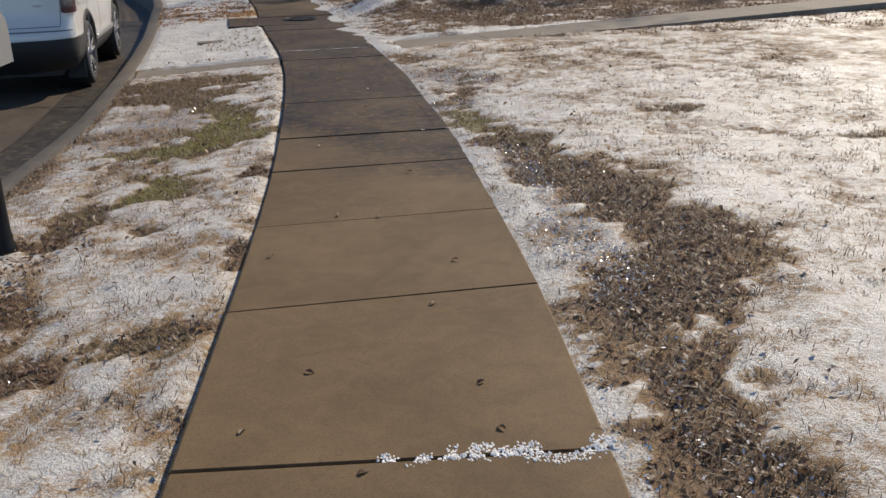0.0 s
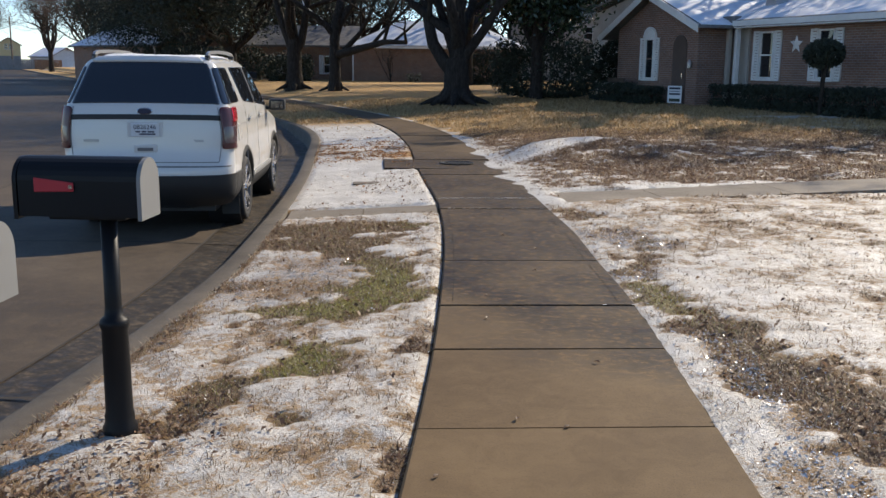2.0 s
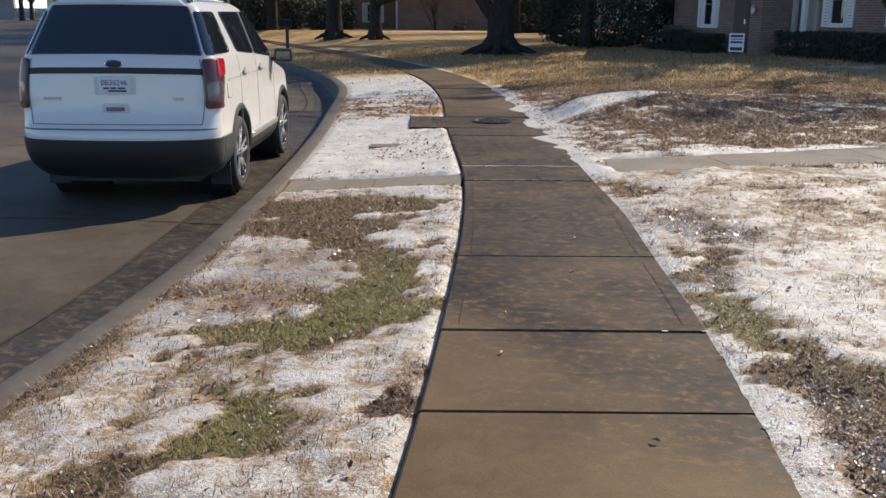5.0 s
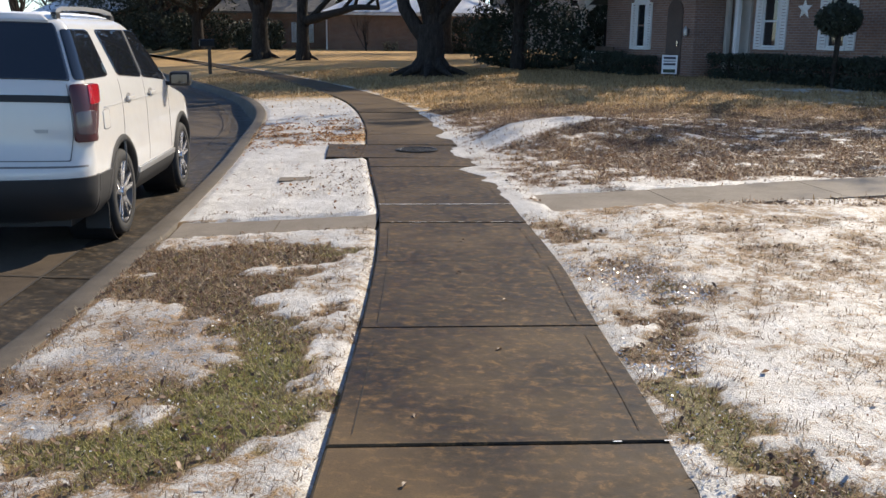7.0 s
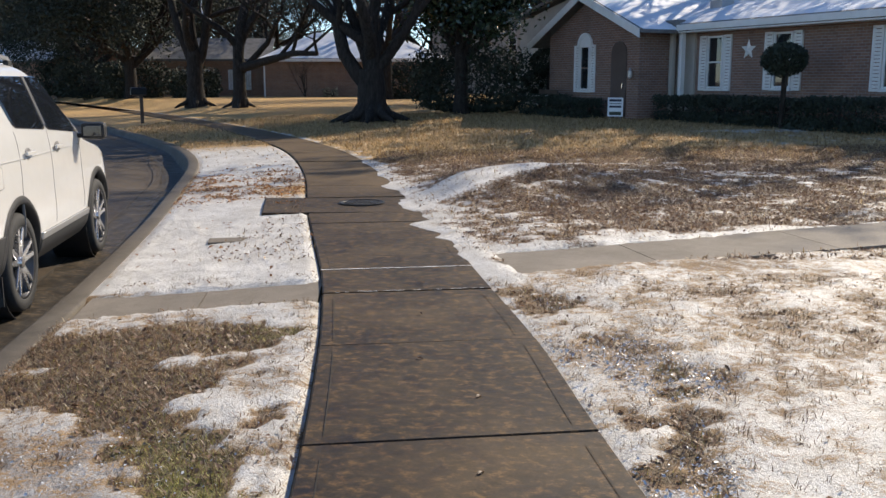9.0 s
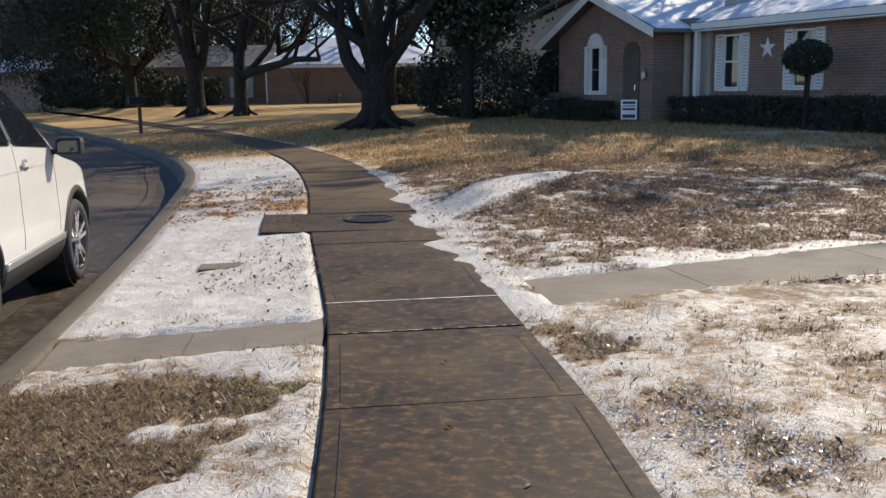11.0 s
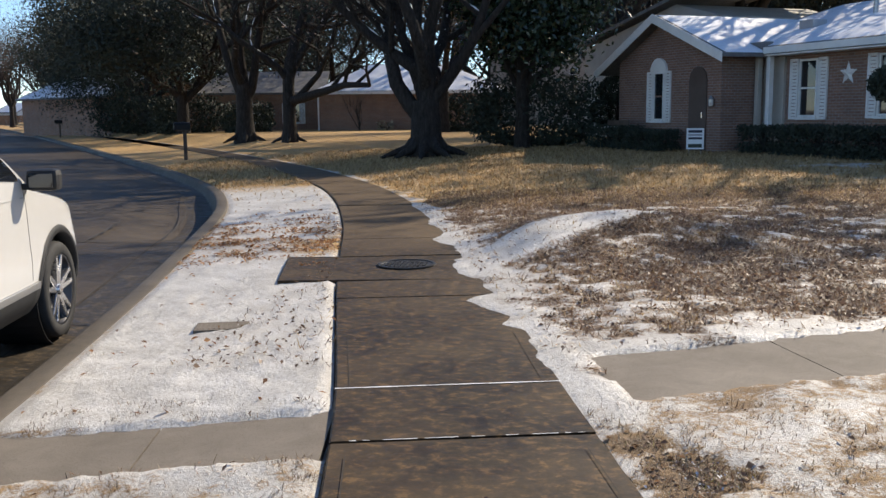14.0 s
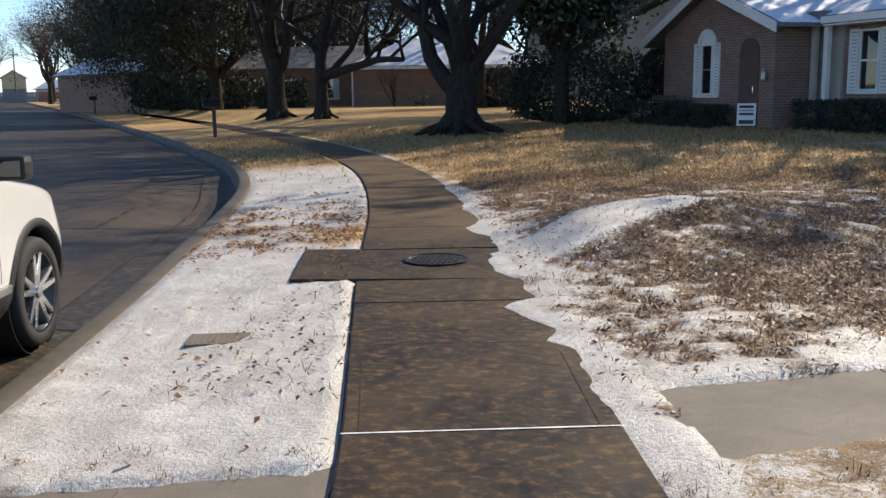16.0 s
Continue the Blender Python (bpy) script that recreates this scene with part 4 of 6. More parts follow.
        patch("front_skirt", flank(s, 4.10, 4.16, 4.08, 4.14, 0.31, 0.52), M_CLAD, out=0.012, rad=0)
        for xb, xt, z1 in ((1.16, 1.20, 1.38), (2.04, 2.04, 1.39), (3.06, 3.02, 1.27)):
            patch("door_seam", flank(s, xb, xb + 0.006, xt, xt + 0.006, 0.56, z1), M_SEAM, out=0.002, nu=1, nv=16, rad=0)
        patch("crease", flank(s, 0.62, 3.0, 0.62, 3.0, 1.168, 1.176), M_PAINT, out=0.006, nu=30, nv=2, rad=0)
        for wx in (RX, FX):
            bm = bmesh.new()
            prev = None
            for k in range(31):
                a = -0.20 + (math.pi + 0.40) * k / 30
                c, sn = math.cos(a), math.sin(a)
                cur = []
                for r, o in ((0.44, -0.09), (0.44, 0.012), (0.475, 0.016), (0.50, 0.004)):
                    x, z = wx + r * c, 0.40 + r * sn
                    zz = max(z, 0.31)
                    p = skin(max(at_x(x, zz), -0.4), zz, s, o)
                    cur.append(bm.verts.new((x, p.y, z)))
                if prev:
                    for j in range(3):
                        bm.faces.new((prev[j], prev[j + 1], cur[j + 1], cur[j]))
                prev = cur
            part("arch_trim", bm, M_CLAD, car, smooth=True)
            bm = bmesh.new()
            lathe(bm, [(0.001, 0.0), (0.45, 0.0), (0.45, 0.36), (0.455, 0.36), (0.455, -0.01), (0.001, -0.01)], 36, Matrix.Translation((wx, s * 0.53, 0.40)) @ Matrix.Rotation(-s * math.pi / 2, 4, "X"))
            part("wheel_well", bm, M_CLAD, car)
            wheel(car, wx, s, WR, 0.235)
        for hx in (1.36, 2.20):
            p = skin(at_x(hx, 1.19), 1.19, s)
            cup = bmesh.new()
            lathe(cup, [(0.001, 0.0), (1.0, 0.0), (0.9, 0.006), (0.001, 0.008)], 20, Matrix.Translation((p.x + 0.05, p.y, 1.195)) @ Matrix.Rotation(-s * math.pi / 2, 4, "X") @ Matrix.Diagonal((0.075, 0.05, 1.0, 1)))
            h = part("door_handle", boxed(p.x - 0.07, p.y + s * 0.025 - 0.012, 1.185, p.x + 0.15, p.y + s * 0.025 + 0.012, 1.22, bevel=0.010), M_PAINT, car)
            part("handle_cup", cup, M_SEAM, h)
        # mirror
        p = skin(at_x(3.02, 1.25), 1.25, s)
        bm = bmesh.new()
        box(bm, 3.02, p.y - 0.05, 1.225, 3.12, p.y + 0.05, 1.27, bevel=0.012)
        box(bm, 2.97, p.y + s * 0.155 - 0.115, 1.215, 3.11, p.y + s * 0.155 + 0.115, 1.375, bevel=0.045)
        mir = part("mirror", bm, M_CLAD, car, "black door mirror")
        part("mirror_glass", boxed(2.964, p.y + s * 0.155 - 0.085, 1.245, 2.973, p.y + s * 0.155 + 0.085, 1.345, bevel=0.003), M_CARGLASS, mir)
        # roof rail on two feet
        bm = bmesh.new()
        prev = None
        for x, h in ((0.46, 0.0), (0.50, 0.04), (0.62, 0.062), (1.2, 0.075), (1.8, 0.068), (2.05, 0.045), (2.14, 0.0)):
            cur = [bm.verts.new((x, s * (0.615 + dy), 1.885 + h + dz)) for dy, dz in ((-0.02, 0), (0.02, 0), (0.014, 0.034), (-0.014, 0.034))]
            if prev:
                for j in range(4):
                    bm.faces.new((prev[j], prev[(j + 1) % 4], cur[(j + 1) % 4], cur[j]))
            else:
                bm.faces.new(cur)
            prev = cur
        bm.faces.new(prev)
        rail = part("roof_rail", bm, M_SILVER, car, "silver roof rail")
        for fx in (0.50, 2.06):
            part("rail_foot", boxed(fx - 0.04, s * 0.615 - 0.024, 1.865, fx + 0.06, s * 0.615 + 0.024, 1.935, bevel=0.01), M_CLAD, rail)
        part("mud_flap", boxed(RX - 0.45, s * 0.80 - 0.10, 0.14, RX - 0.435, s * 0.80 + 0.10, 0.36), M_CLAD, car)
        part("reflector", boxed(0.03, s * 0.58 - 0.07, 0.575, 0.045, s * 0.58 + 0.07, 0.605), M_TAIL, car)
    # badge, plate, handle and scripts on the gate
    def on_gate(y, z, out):
        w, r, fr, rc, fc = level(z)
        return r + 0.035 * abs(y / (w - rc)) ** 3 - out

    turn = Matrix.Rotation(math.pi / 2, 4, "Y").inverted()
    bm = bmesh.new()
    lathe(bm, [(0.001, 0.0), (1.0, 0.0), (0.94, 0.35), (0.80, 0.5), (0.001, 0.5)], 32, Matrix.Translation((on_gate(0, 1.335, -0.004), 0, 1.335)) @ turn @ Matrix.Diagonal((0.040, 0.088, 0.03, 1)))
    badge = part("badge", bm, M_CHROME, car, "oval badge with bright rim")
    bm = bmesh.new()
    lathe(bm, [(0.001, 0.0), (1.0, 0.0), (0.9, 0.2), (0.001, 0.2)], 32, Matrix.Translation((on_gate(0, 1.335, 0.011), 0, 1.335)) @ turn @ Matrix.Diagonal((0.030, 0.074, 0.03, 1)))
    part("badge_face", bm, M_BADGE, badge)
    gx = on_gate(0, 1.13, 0)
    part("plate_recess", boxed(gx - 0.004, -0.19, 1.05, gx + 0.02, 0.19, 1.225, bevel=0.008), M_PAINT, car)
    plate = part("number_plate", boxed(gx - 0.014, -0.15, 1.065, gx - 0.005, 0.15, 1.21, bevel=0.003), M_PLATE, car, "white paper temporary plate with dark writing")
    cu = bpy.data.curves.new("plate_text", "FONT")
    cu.body, cu.size, cu.align_x, cu.extrude = "0B26246", 0.068, "CENTER", 0.0006
    tx = new("plate_text", cu)
    tx.data.materials.append(M_INK)
    tx.parent = plate
    tx.matrix_basis = Matrix.Translation((gx - 0.0155, 0, 1.145)) @ Matrix.Rotation(-math.pi / 2, 4, "Z") @ Matrix.Rotation(math.pi / 2, 4, "X")
    for a, b, z in ((-0.10, -0.03, 1.108), (-0.015, 0.035, 1.108), (0.05, 0.10, 1.108), (-0.11, 0.06, 1.083)):
        part("plate_line", boxed(gx - 0.0165, a, z, gx - 0.0142, b, z + 0.016), M_INK, plate)
    hx = on_gate(0, 0.93, 0)
    handle = part("gate_handle", boxed(hx - 0.016, -0.125, 0.895, hx + 0.02, 0.125, 0.975, bevel=0.012), M_PAINT, car)
    part("grip", boxed(hx - 0.021, -0.085, 0.91, hx - 0.014, 0.085, 0.945, bevel=0.004), M_SEAM, handle)
    for y0, y1, z in ((0.50, 0.66, 1.005), (-0.62, -0.47, 1.005)):
        bx = on_gate(y0, z, 0.004)
        part("gate_script", boxed(bx - 0.004, y0, z, bx + 0.02, y1, z + 0.028), M_SILVER, car)
    patch("fuel_flap", lambda u, v: (at_x(0.66 + (u - 0.5) * 0.20, 1.07), 0.985 + 0.17 * v, -1), M_SEAM, out=0.002, rad=0.45, nu=8)
    patch("fuel_cover", lambda u, v: (at_x(0.66 + (u - 0.5) * 0.188, 1.07), 0.991 + 0.158 * v, -1), M_PAINT, out=0.004, rad=0.45, nu=8)
    bm = bmesh.new()
    cyl(bm, 0.01, 0.006, 0, 0.16, 8, Matrix.Translation((0.72, 0.0, 1.91)) @ Matrix.Rotation(-0.7, 4, "Y"))
    part("aerial", bm, M_CLAD, car)
    part("underside", boxed(0.3, -0.68, 0.22, 4.2, 0.68, 0.36), M_CLAD, car)
    part("silencer", boxed(0.28, -0.45, 0.24, 0.55, 0.45, 0.40, bevel=0.05), M_ALLOYDARK, car)
    # windscreen
    bm = bmesh.new()
    q = [[bm.verts.new((level(z)[2] + 0.006 - 0.10 * abs(g) ** 3, g * (level(z)[0] - level(z)[4] * 0.6), z)) for g in (-1, -0.6, -0.2, 0.2, 0.6, 1)] for z in (1.33, 1.42, 1.55, 1.70, 1.82)]
    for a, b in zip(q, q[1:]):
        for k in range(5):
            bm.faces.new((a[k], a[k + 1], b[k + 1], b[k]))
    r = bmesh.ops.extrude_face_region(bm, geom=bm.faces[:])
    bmesh.ops.translate(bm, vec=(-0.012, 0, 0), verts=[v for v in r["geom"] if isinstance(v, bmesh.types.BMVert)])
    part("windscreen", bm, M_CARGLASS, car, "dark tinted glass")
    # thin crust of snow on the roof
    bm = bmesh.new()
    nx, ny = 30, 20
    g = []
    for a in range(nx + 1):
        row = []
        for b in range(ny + 1):
            x, y = 0.42 + 1.85 * a / nx, -0.60 + 1.20 * b / ny
            e = min(a, nx - a, b, ny - b)
            wv = float(fbm(np.array([x * 3.0]), np.array([y * 3.0]), 4)[0])
            row.append(bm.verts.new((x + 0.05 * (wv - 0.5), y, 1.90 + (0.018 + 0.04 * wv if e > 1 else 0.008 + 0.01 * wv if e else -0.02))))
        g.append(row)
    for a in range(nx):
        for b in range(ny):
            bm.faces.new((g[a][b], g[a + 1][b], g[a + 1][b + 1], g[a][b + 1]))
    part("roof_snow", bm, M_SNOW, car, "thin crust of snow", smooth=True)
    return car


suv()


# ---- mailboxes ----
def mailbox(x, y, z, yaw, flag, label, scale=1.0, simple=False):
    top = thing("mailbox", pose(x, y, z, 0, 0, yaw) @ Matrix.Scale(1.0, 4), label, "mailbox", "mailboxes along the kerb")
    k = scale
    mat = M_WOODPOST if simple else M_MAILBLACK
    bm = bmesh.new()
    if simple:
        box(bm, -0.06, -0.06, -0.1, 0.06, 0.06, 1.02, 0.008)
        part("post", bm, mat, top)
        bm = boxed(-0.30, -0.05, 0.98, 0.20, 0.05, 1.04, bevel=0.006)
        part("arm", bm, mat, top)
    else:
        lathe(bm, [(0.078, -0.05), (0.078, 0.03), (0.066, 0.055), (0.066, 0.09), (0.061, 0.11), (0.058, 0.49), (0.064, 0.505), (0.066, 0.525), (0.060, 0.54), (0.042, 0.555), (0.037, 0.60), (0.036, 1.02)], 28)
        part("post", bm, mat, top, "round black post with a thick lower sleeve", smooth=True)
        bm = boxed(-0.24, -0.055, 0.995, 0.10, 0.055, 1.015, bevel=0.003)
        part("bracket", bm, mat, top)
    # arched shell along x; its street end points to -x
    w, h, ln = 0.105 * k, 0.155 * k, 0.27 * k
    sx = -0.075
    z0 = 1.015 if not simple else 1.04
    arch = [(w, 0)] + [(w * math.cos(a), h + w * 0.95 * math.sin(a)) for a in np.linspace(0, math.pi, 15)] + [(-w, 0)]
    rot = Matrix.Rotation(math.pi / 2, 4, "Z")
    bm = bmesh.new()
    prism(bm, arch, 2 * ln - 0.02, Matrix.Translation((ln - 0.02 + sx, 0, z0)) @ rot)
    body = part("shell", bm, M_MAILBLACK, top, "arched black sheet-metal box")
    for end, name, mm in ((1, "back_panel", M_MAILGREY), (-1, "door", M_MAILBLACK)):
        big = [(px * 1.05, pz * 1.035 - 0.012) for px, pz in arch]
        bm = bmesh.new()
        prism(bm, big, 0.018, Matrix.Translation((end * ln + sx + (0.0 if end > 0 else -0.004), 0, z0)) @ rot)
        part(name, bm, mm if not simple else M_MAILBLACK, top, "pale grey end panel" if end > 0 and not simple else "")
    if flag:
        bm = boxed(-ln * 0.72 + sx, -w - 0.010, z0 + h * 0.70, -ln * 0.08 + sx, -w - 0.004, z0 + h * 1.05, bevel=0.003)
        for v in bm.verts:
            v.co.z += -0.12 * (v.co.x - sx + ln * 0.5) * (1 if v.co.z > z0 + h * 0.9 else -0.2)
        f = part("flag", bm, M_FLAG, top, "red flag lying down")
        bm = bmesh.new()
        cyl(bm, 0.009, 0.009, 0, 0.016, 12, Matrix.Translation((-ln * 0.12 + sx, -w, z0 + h * 0.85)) @ Matrix.Rotation(math.pi / 2, 4, "X"))
        part("pivot", bm, M_CHROME, f)
    return top


mailbox(-1.56, 5.38, -0.075, 6, True, "black metal mailbox with red flag on a round post")
mailbox(-1.505, 4.22, -0.165, 6, False, "black metal mailbox with pale grey end on a post")
mailbox(-13.75, 39.5, -0.05, 30, False, "dark mailbox on a brown wooden post", simple=True)
mailbox(-39.3, 75.3, -0.05, 32, False, "dark mailbox on a brown wooden post far up the street", simple=True)

# ---- small things in the walk and verge ----
cover_iron = thing("manhole_cover", pose(-1.73, 16.98, 0.004), "black cast-iron manhole cover set in the walk", "manhole cover")
bm = bmesh.new()
lathe(bm, [(0.29, 0.0), (0.29, 0.010), (0.262, 0.012), (0.258, 0.002), (0.001, 0.002)], 40)
part("rim", bm, M_IRON, cover_iron)
bm = bmesh.new()
for a in range(-5, 6):
    for b in range(-5, 6):
        if math.hypot(a, b) < 5.0:
            box(bm, a * 0.046 - 0.016, b * 0.046 - 0.016, 0.003, a * 0.046 + 0.016, b * 0.046 + 0.016, 0.009)
part("studs", bm, M_IRON, cover_iron)
meter = thing("meter_cover", pose(-2.62, 14.36, -0.047, 0, 0, 15), "grey ribbed meter cover half buried in snow", "meter cover")
bm = boxed(-0.19, -0.13, -0.02, 0.19, 0.13, 0.012, bevel=0.006)
part("lid", bm, M_PATH, meter)
for k in range(9):
    part("rib", boxed(-0.165 + k * 0.037, -0.10, 0.012, -0.148 + k * 0.037, 0.10, 0.0145), M_PATH, meter)


# ---- truck across the street ----
def truck(x, y, yaw):
    t = thing("pickup_truck", pose(x, y, ROAD_Z + 0.02, 0, 0, yaw), "dark grey pickup truck parked across the street", "truck")
    bm = bmesh.new()
    prism(bm, [(-2.8, 0.55), (2.7, 0.55), (2.85, 0.75), (2.8, 1.08), (1.45, 1.18), (0.75, 1.85), (-0.75, 1.88), (-1.0, 1.25), (-2.85, 1.22)], 1.9, Matrix.Translation((0, -0.95, 0)))
    bmesh.ops.bevel(bm, geom=bm.edges[:], offset=0.06, segments=2, affect="EDGES")
    part("body", bm, M_PAINTDARK, t)
    for s in (-1, 1):
        part("window", boxed(-0.7, s * 0.95 - 0.01, 1.25, 0.75, s * 0.95 + 0.01, 1.72, bevel=0.005), M_CARGLASS, t)
        part("mirror", boxed(0.85, s * 1.08 - 0.12, 1.15, 1.0, s * 1.08 + 0.12, 1.42, bevel=0.03), M_CLAD, t)
        for wx in (-1.75, 1.85):
            bm = bmesh.new()
            lathe(bm, [(0.001, -0.12), (0.36, -0.12), (0.40, -0.08), (0.40, 0.10), (0.37, 0.13), (0.25, 0.13), (0.23, 0.08), (0.001, 0.09)], 28, Matrix.Translation((wx, s * 0.88, 0.40)) @ Matrix.Rotation(-s * math.pi / 2, 4, "X"))
            w = part("wheel", bm, M_RUBBER, t)
            bm = bmesh.new()
            cyl(bm, 0.22, 0.20, 0.08, 0.12, 20, Matrix.Translation((wx, s * 0.88, 0.40)) @ Matrix.Rotation(-s * math.pi / 2, 4, "X"))
            part("rim", bm, M_ALLOY, w)
        part("headlamp" if s else "", boxed(2.74, s * 0.72 - 0.16, 0.85, 2.86, s * 0.72 + 0.16, 1.02, bevel=0.02), M_CHROME, t)
    part("grille", boxed(2.78, -0.5, 0.72, 2.88, 0.5, 1.02, bevel=0.02), M_CLAD, t)
    part("bumper", boxed(2.75, -0.95, 0.42, 2.98, 0.95, 0.66, bevel=0.03), M_CHROME, t)
    part("windscreen", boxed(1.02, -0.8, 1.28, 1.06, 0.8, 1.80, bevel=0.005, m=Matrix.Translation((1.0, 0, 1.5)) @ Matrix.Rotation(-0.75, 4, "Y") @ Matrix.Translation((-1.0, 0, -1.5))), M_CARGLASS, t)
    return t


truck(-22.4, 31.2, -58)


# ---- houses ----
def house_top(name, origin, yaw, label):
    """An empty whose x runs along the front and whose y runs into the house."""
    return thing(name, pose(origin[0], origin[1], origin[2], 0, 0, yaw), label, "house")


def roof_plane(house, name, quad, thick, mat, label=""):
    """A slab from four corners, with thickness below."""
    bm = bmesh.new()
    a = [bm.verts.new(q) for q in quad]
    b = [bm.verts.new((q[0], q[1], q[2] - thick)) for q in quad]
    bm.faces.new(a)
    bm.faces.new(list(reversed(b)))
    n = len(quad)
    for k in range(n):
        bm.faces.new((a[k], b[k], b[(k + 1) % n], a[(k + 1) % n]))
    return part(name, bm, mat, house, label)


def snow_on(house, roof, quad, seed, lift=0.012, bare=0.0):
    """A rough sheet of snow over a roof slope, thin at its rim."""
    q = [Vector(p) for p in quad]
    n, m_ = 36, 22
    bm = bmesh.new()
    g = []
    for a in range(n + 1):
        row = []
        for b in range(m_ + 1):
            f, h = 0.01 + 0.98 * a / n, 0.02 + 0.96 * b / m_
            p = (q[0] * (1 - f) + q[1] * f) * (1 - h) + (q[3] * (1 - f) + q[2] * f) * h
            wv = float(fbm(np.array([p.x * 1.1 + seed]), np.array([p.y * 1.1]), seed)[0])
            e = min(a, n - a, b, m_ - b)
            row.append(bm.verts.new((p.x, p.y, p.z + (lift + 0.05 * wv if e else 0.004))))
        g.append(row)
    for a in range(n):
        for b in range(m_):
            bm.faces.new((g[a][b], g[a + 1][b], g[a + 1][b + 1], g[a][b + 1]))
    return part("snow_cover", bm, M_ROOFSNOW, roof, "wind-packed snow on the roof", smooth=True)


def window(house, x, z0, z1, w, y, shutters=0.30, arch=False, name="window", bars=True):
    """A sash window in the wall plane y, with frame, pane, sill and louvred shutters."""
    win = new(name)
    win.parent = house
    win.matrix_basis = Matrix.Translation((x, y, 0))
    bm = bmesh.new()
    t = 0.055
    for a in ((-w / 2, z0, -w / 2 + t, z1), (w / 2 - t, z0, w / 2, z1), (-w / 2 + t, z1 - t, w / 2 - t, z1), (-w / 2 + t, z0, w / 2 - t, z0 + t)):
        box(bm, a[0], -0.05, a[1], a[2], 0.02, a[3])
    if bars:
        box(bm, -w / 2 + t, -0.03, (z0 + z1) / 2 - 0.025, w / 2 - t, 0.012, (z0 + z1) / 2 + 0.025)
    part("window_frame", bm, M_TRIM, win)
    for a, b in ((z0 + t, (z0 + z1) / 2 - 0.025), ((z0 + z1) / 2 + 0.025, z1 - t)):
        part("pane", boxed(-w / 2 + t, -0.008, a, w / 2 - t, 0.0, b), M_DARKGLASS, win)
    part("window_sill", boxed(-w / 2 - 0.05, -0.10, z0 - 0.07, w / 2 + 0.05, 0.02, z0 - 0.005, bevel=0.008), M_TRIM, win)
    if shutters:
        for s in (-1, 1):
            bm = bmesh.new()
            x0 = s * (w / 2 + 0.03) if s > 0 else -(w / 2 + 0.03) - shutters
            for a in ((x0, z0 - 0.06, x0 + 0.05, z1 + 0.02), (x0 + shutters - 0.05, z0 - 0.06, x0 + shutters, z1 + 0.02), (x0, z0 - 0.06, x0 + shutters, z0 + 0.01), (x0, z1 - 0.05, x0 + shutters, z1 + 0.02)):
                box(bm, a[0], -0.055, a[1], a[2], -0.004, a[3])
            nl = 16
            for k in range(nl):
                zz = z0 + 0.02 + (z1 - z0 - 0.08) * k / nl
                box(bm, x0 + 0.045, -0.045, zz, x0 + shutters - 0.045, -0.008, zz + (z1 - z0 - 0.08) / nl * 0.8)
            part("shutter", bm, M_TRIM, win, "white louvred shutter")
    if arch:
        bm = bmesh.new()
        r0, r1 = w / 2 - 0.02, w / 2 + 0.13
        prev = None
        for k in range(17):
            a = math.pi * k / 16
            cur = [bm.verts.new((r * math.cos(a), yy, z1 + r * math.sin(a) * 1.0)) for r, yy in ((r0, -0.07), (r1, -0.07), (r1, 0.0), (r0, 0.0))]
            if prev:
                for j in range(4):
                    bm.faces.new((prev[j], prev[(j + 1) % 4], cur[(j + 1) % 4], cur[j]))
            prev = cur
        part("arch_trim", bm, M_TRIM, win, "white arched head")
        bm = bmesh.new()
        prism(bm, [(r0 * math.cos(math.pi * k / 12), z1 + r0 * math.sin(math.pi * k / 12)) for k in range(13)], 0.03, Matrix.Translation((0, -0.04, 0)))
        part("arch_panel", bm, M_TRIM, win)
    return win


def star(house, x, y, z, r):
    bm = bmesh.new()
    c = bm.verts.new((x, y - 0.07, z))
    bk = []
    for k in range(10):
        a = math.pi / 2 + k * math.pi / 5
        rr = r if k % 2 == 0 else r * 0.42
        bk.append(bm.verts.new((x + rr * math.cos(a), y, z + rr * math.sin(a))))
    for k in range(10):
        bm.faces.new((c, bk[k], bk[(k + 1) % 10]))
    bm.faces.new(bk)
    return part("wall_star", bm, M_TRIM, house, "pale metal star hung on the wall")


def wall_box(house, name, x0, y0, x1, y1, z0, z1, mat):
    return part(name, boxed(x0, y0, z0, x1, y1, z1), mat, house)


# the brick house with the front gable
GZ = 0.30
h1 = house_top("house", (4.0, 34.3, 0.0), -60, "brick house with a front gable, white shutters and snowy roof")
bm = bmesh.new()
prism(bm, [(-5.55, GZ - 0.3), (-0.45, GZ - 0.3), (-0.45, 2.98), (-3.10, 4.12), (-5.55, 2.98)], 5.0)
part("gable_wall", bm, M_BRICK, h1, "brick gable front")
wall_box(h1, "front_wall", -0.45, 1.5, 15.0, 9.5, GZ - 0.3, 3.05, M_BRICK)
wall_box(h1, "porch_wall", -0.45, 1.42, 0.35, 1.5, GZ - 0.3, 3.02, M_SIDING)
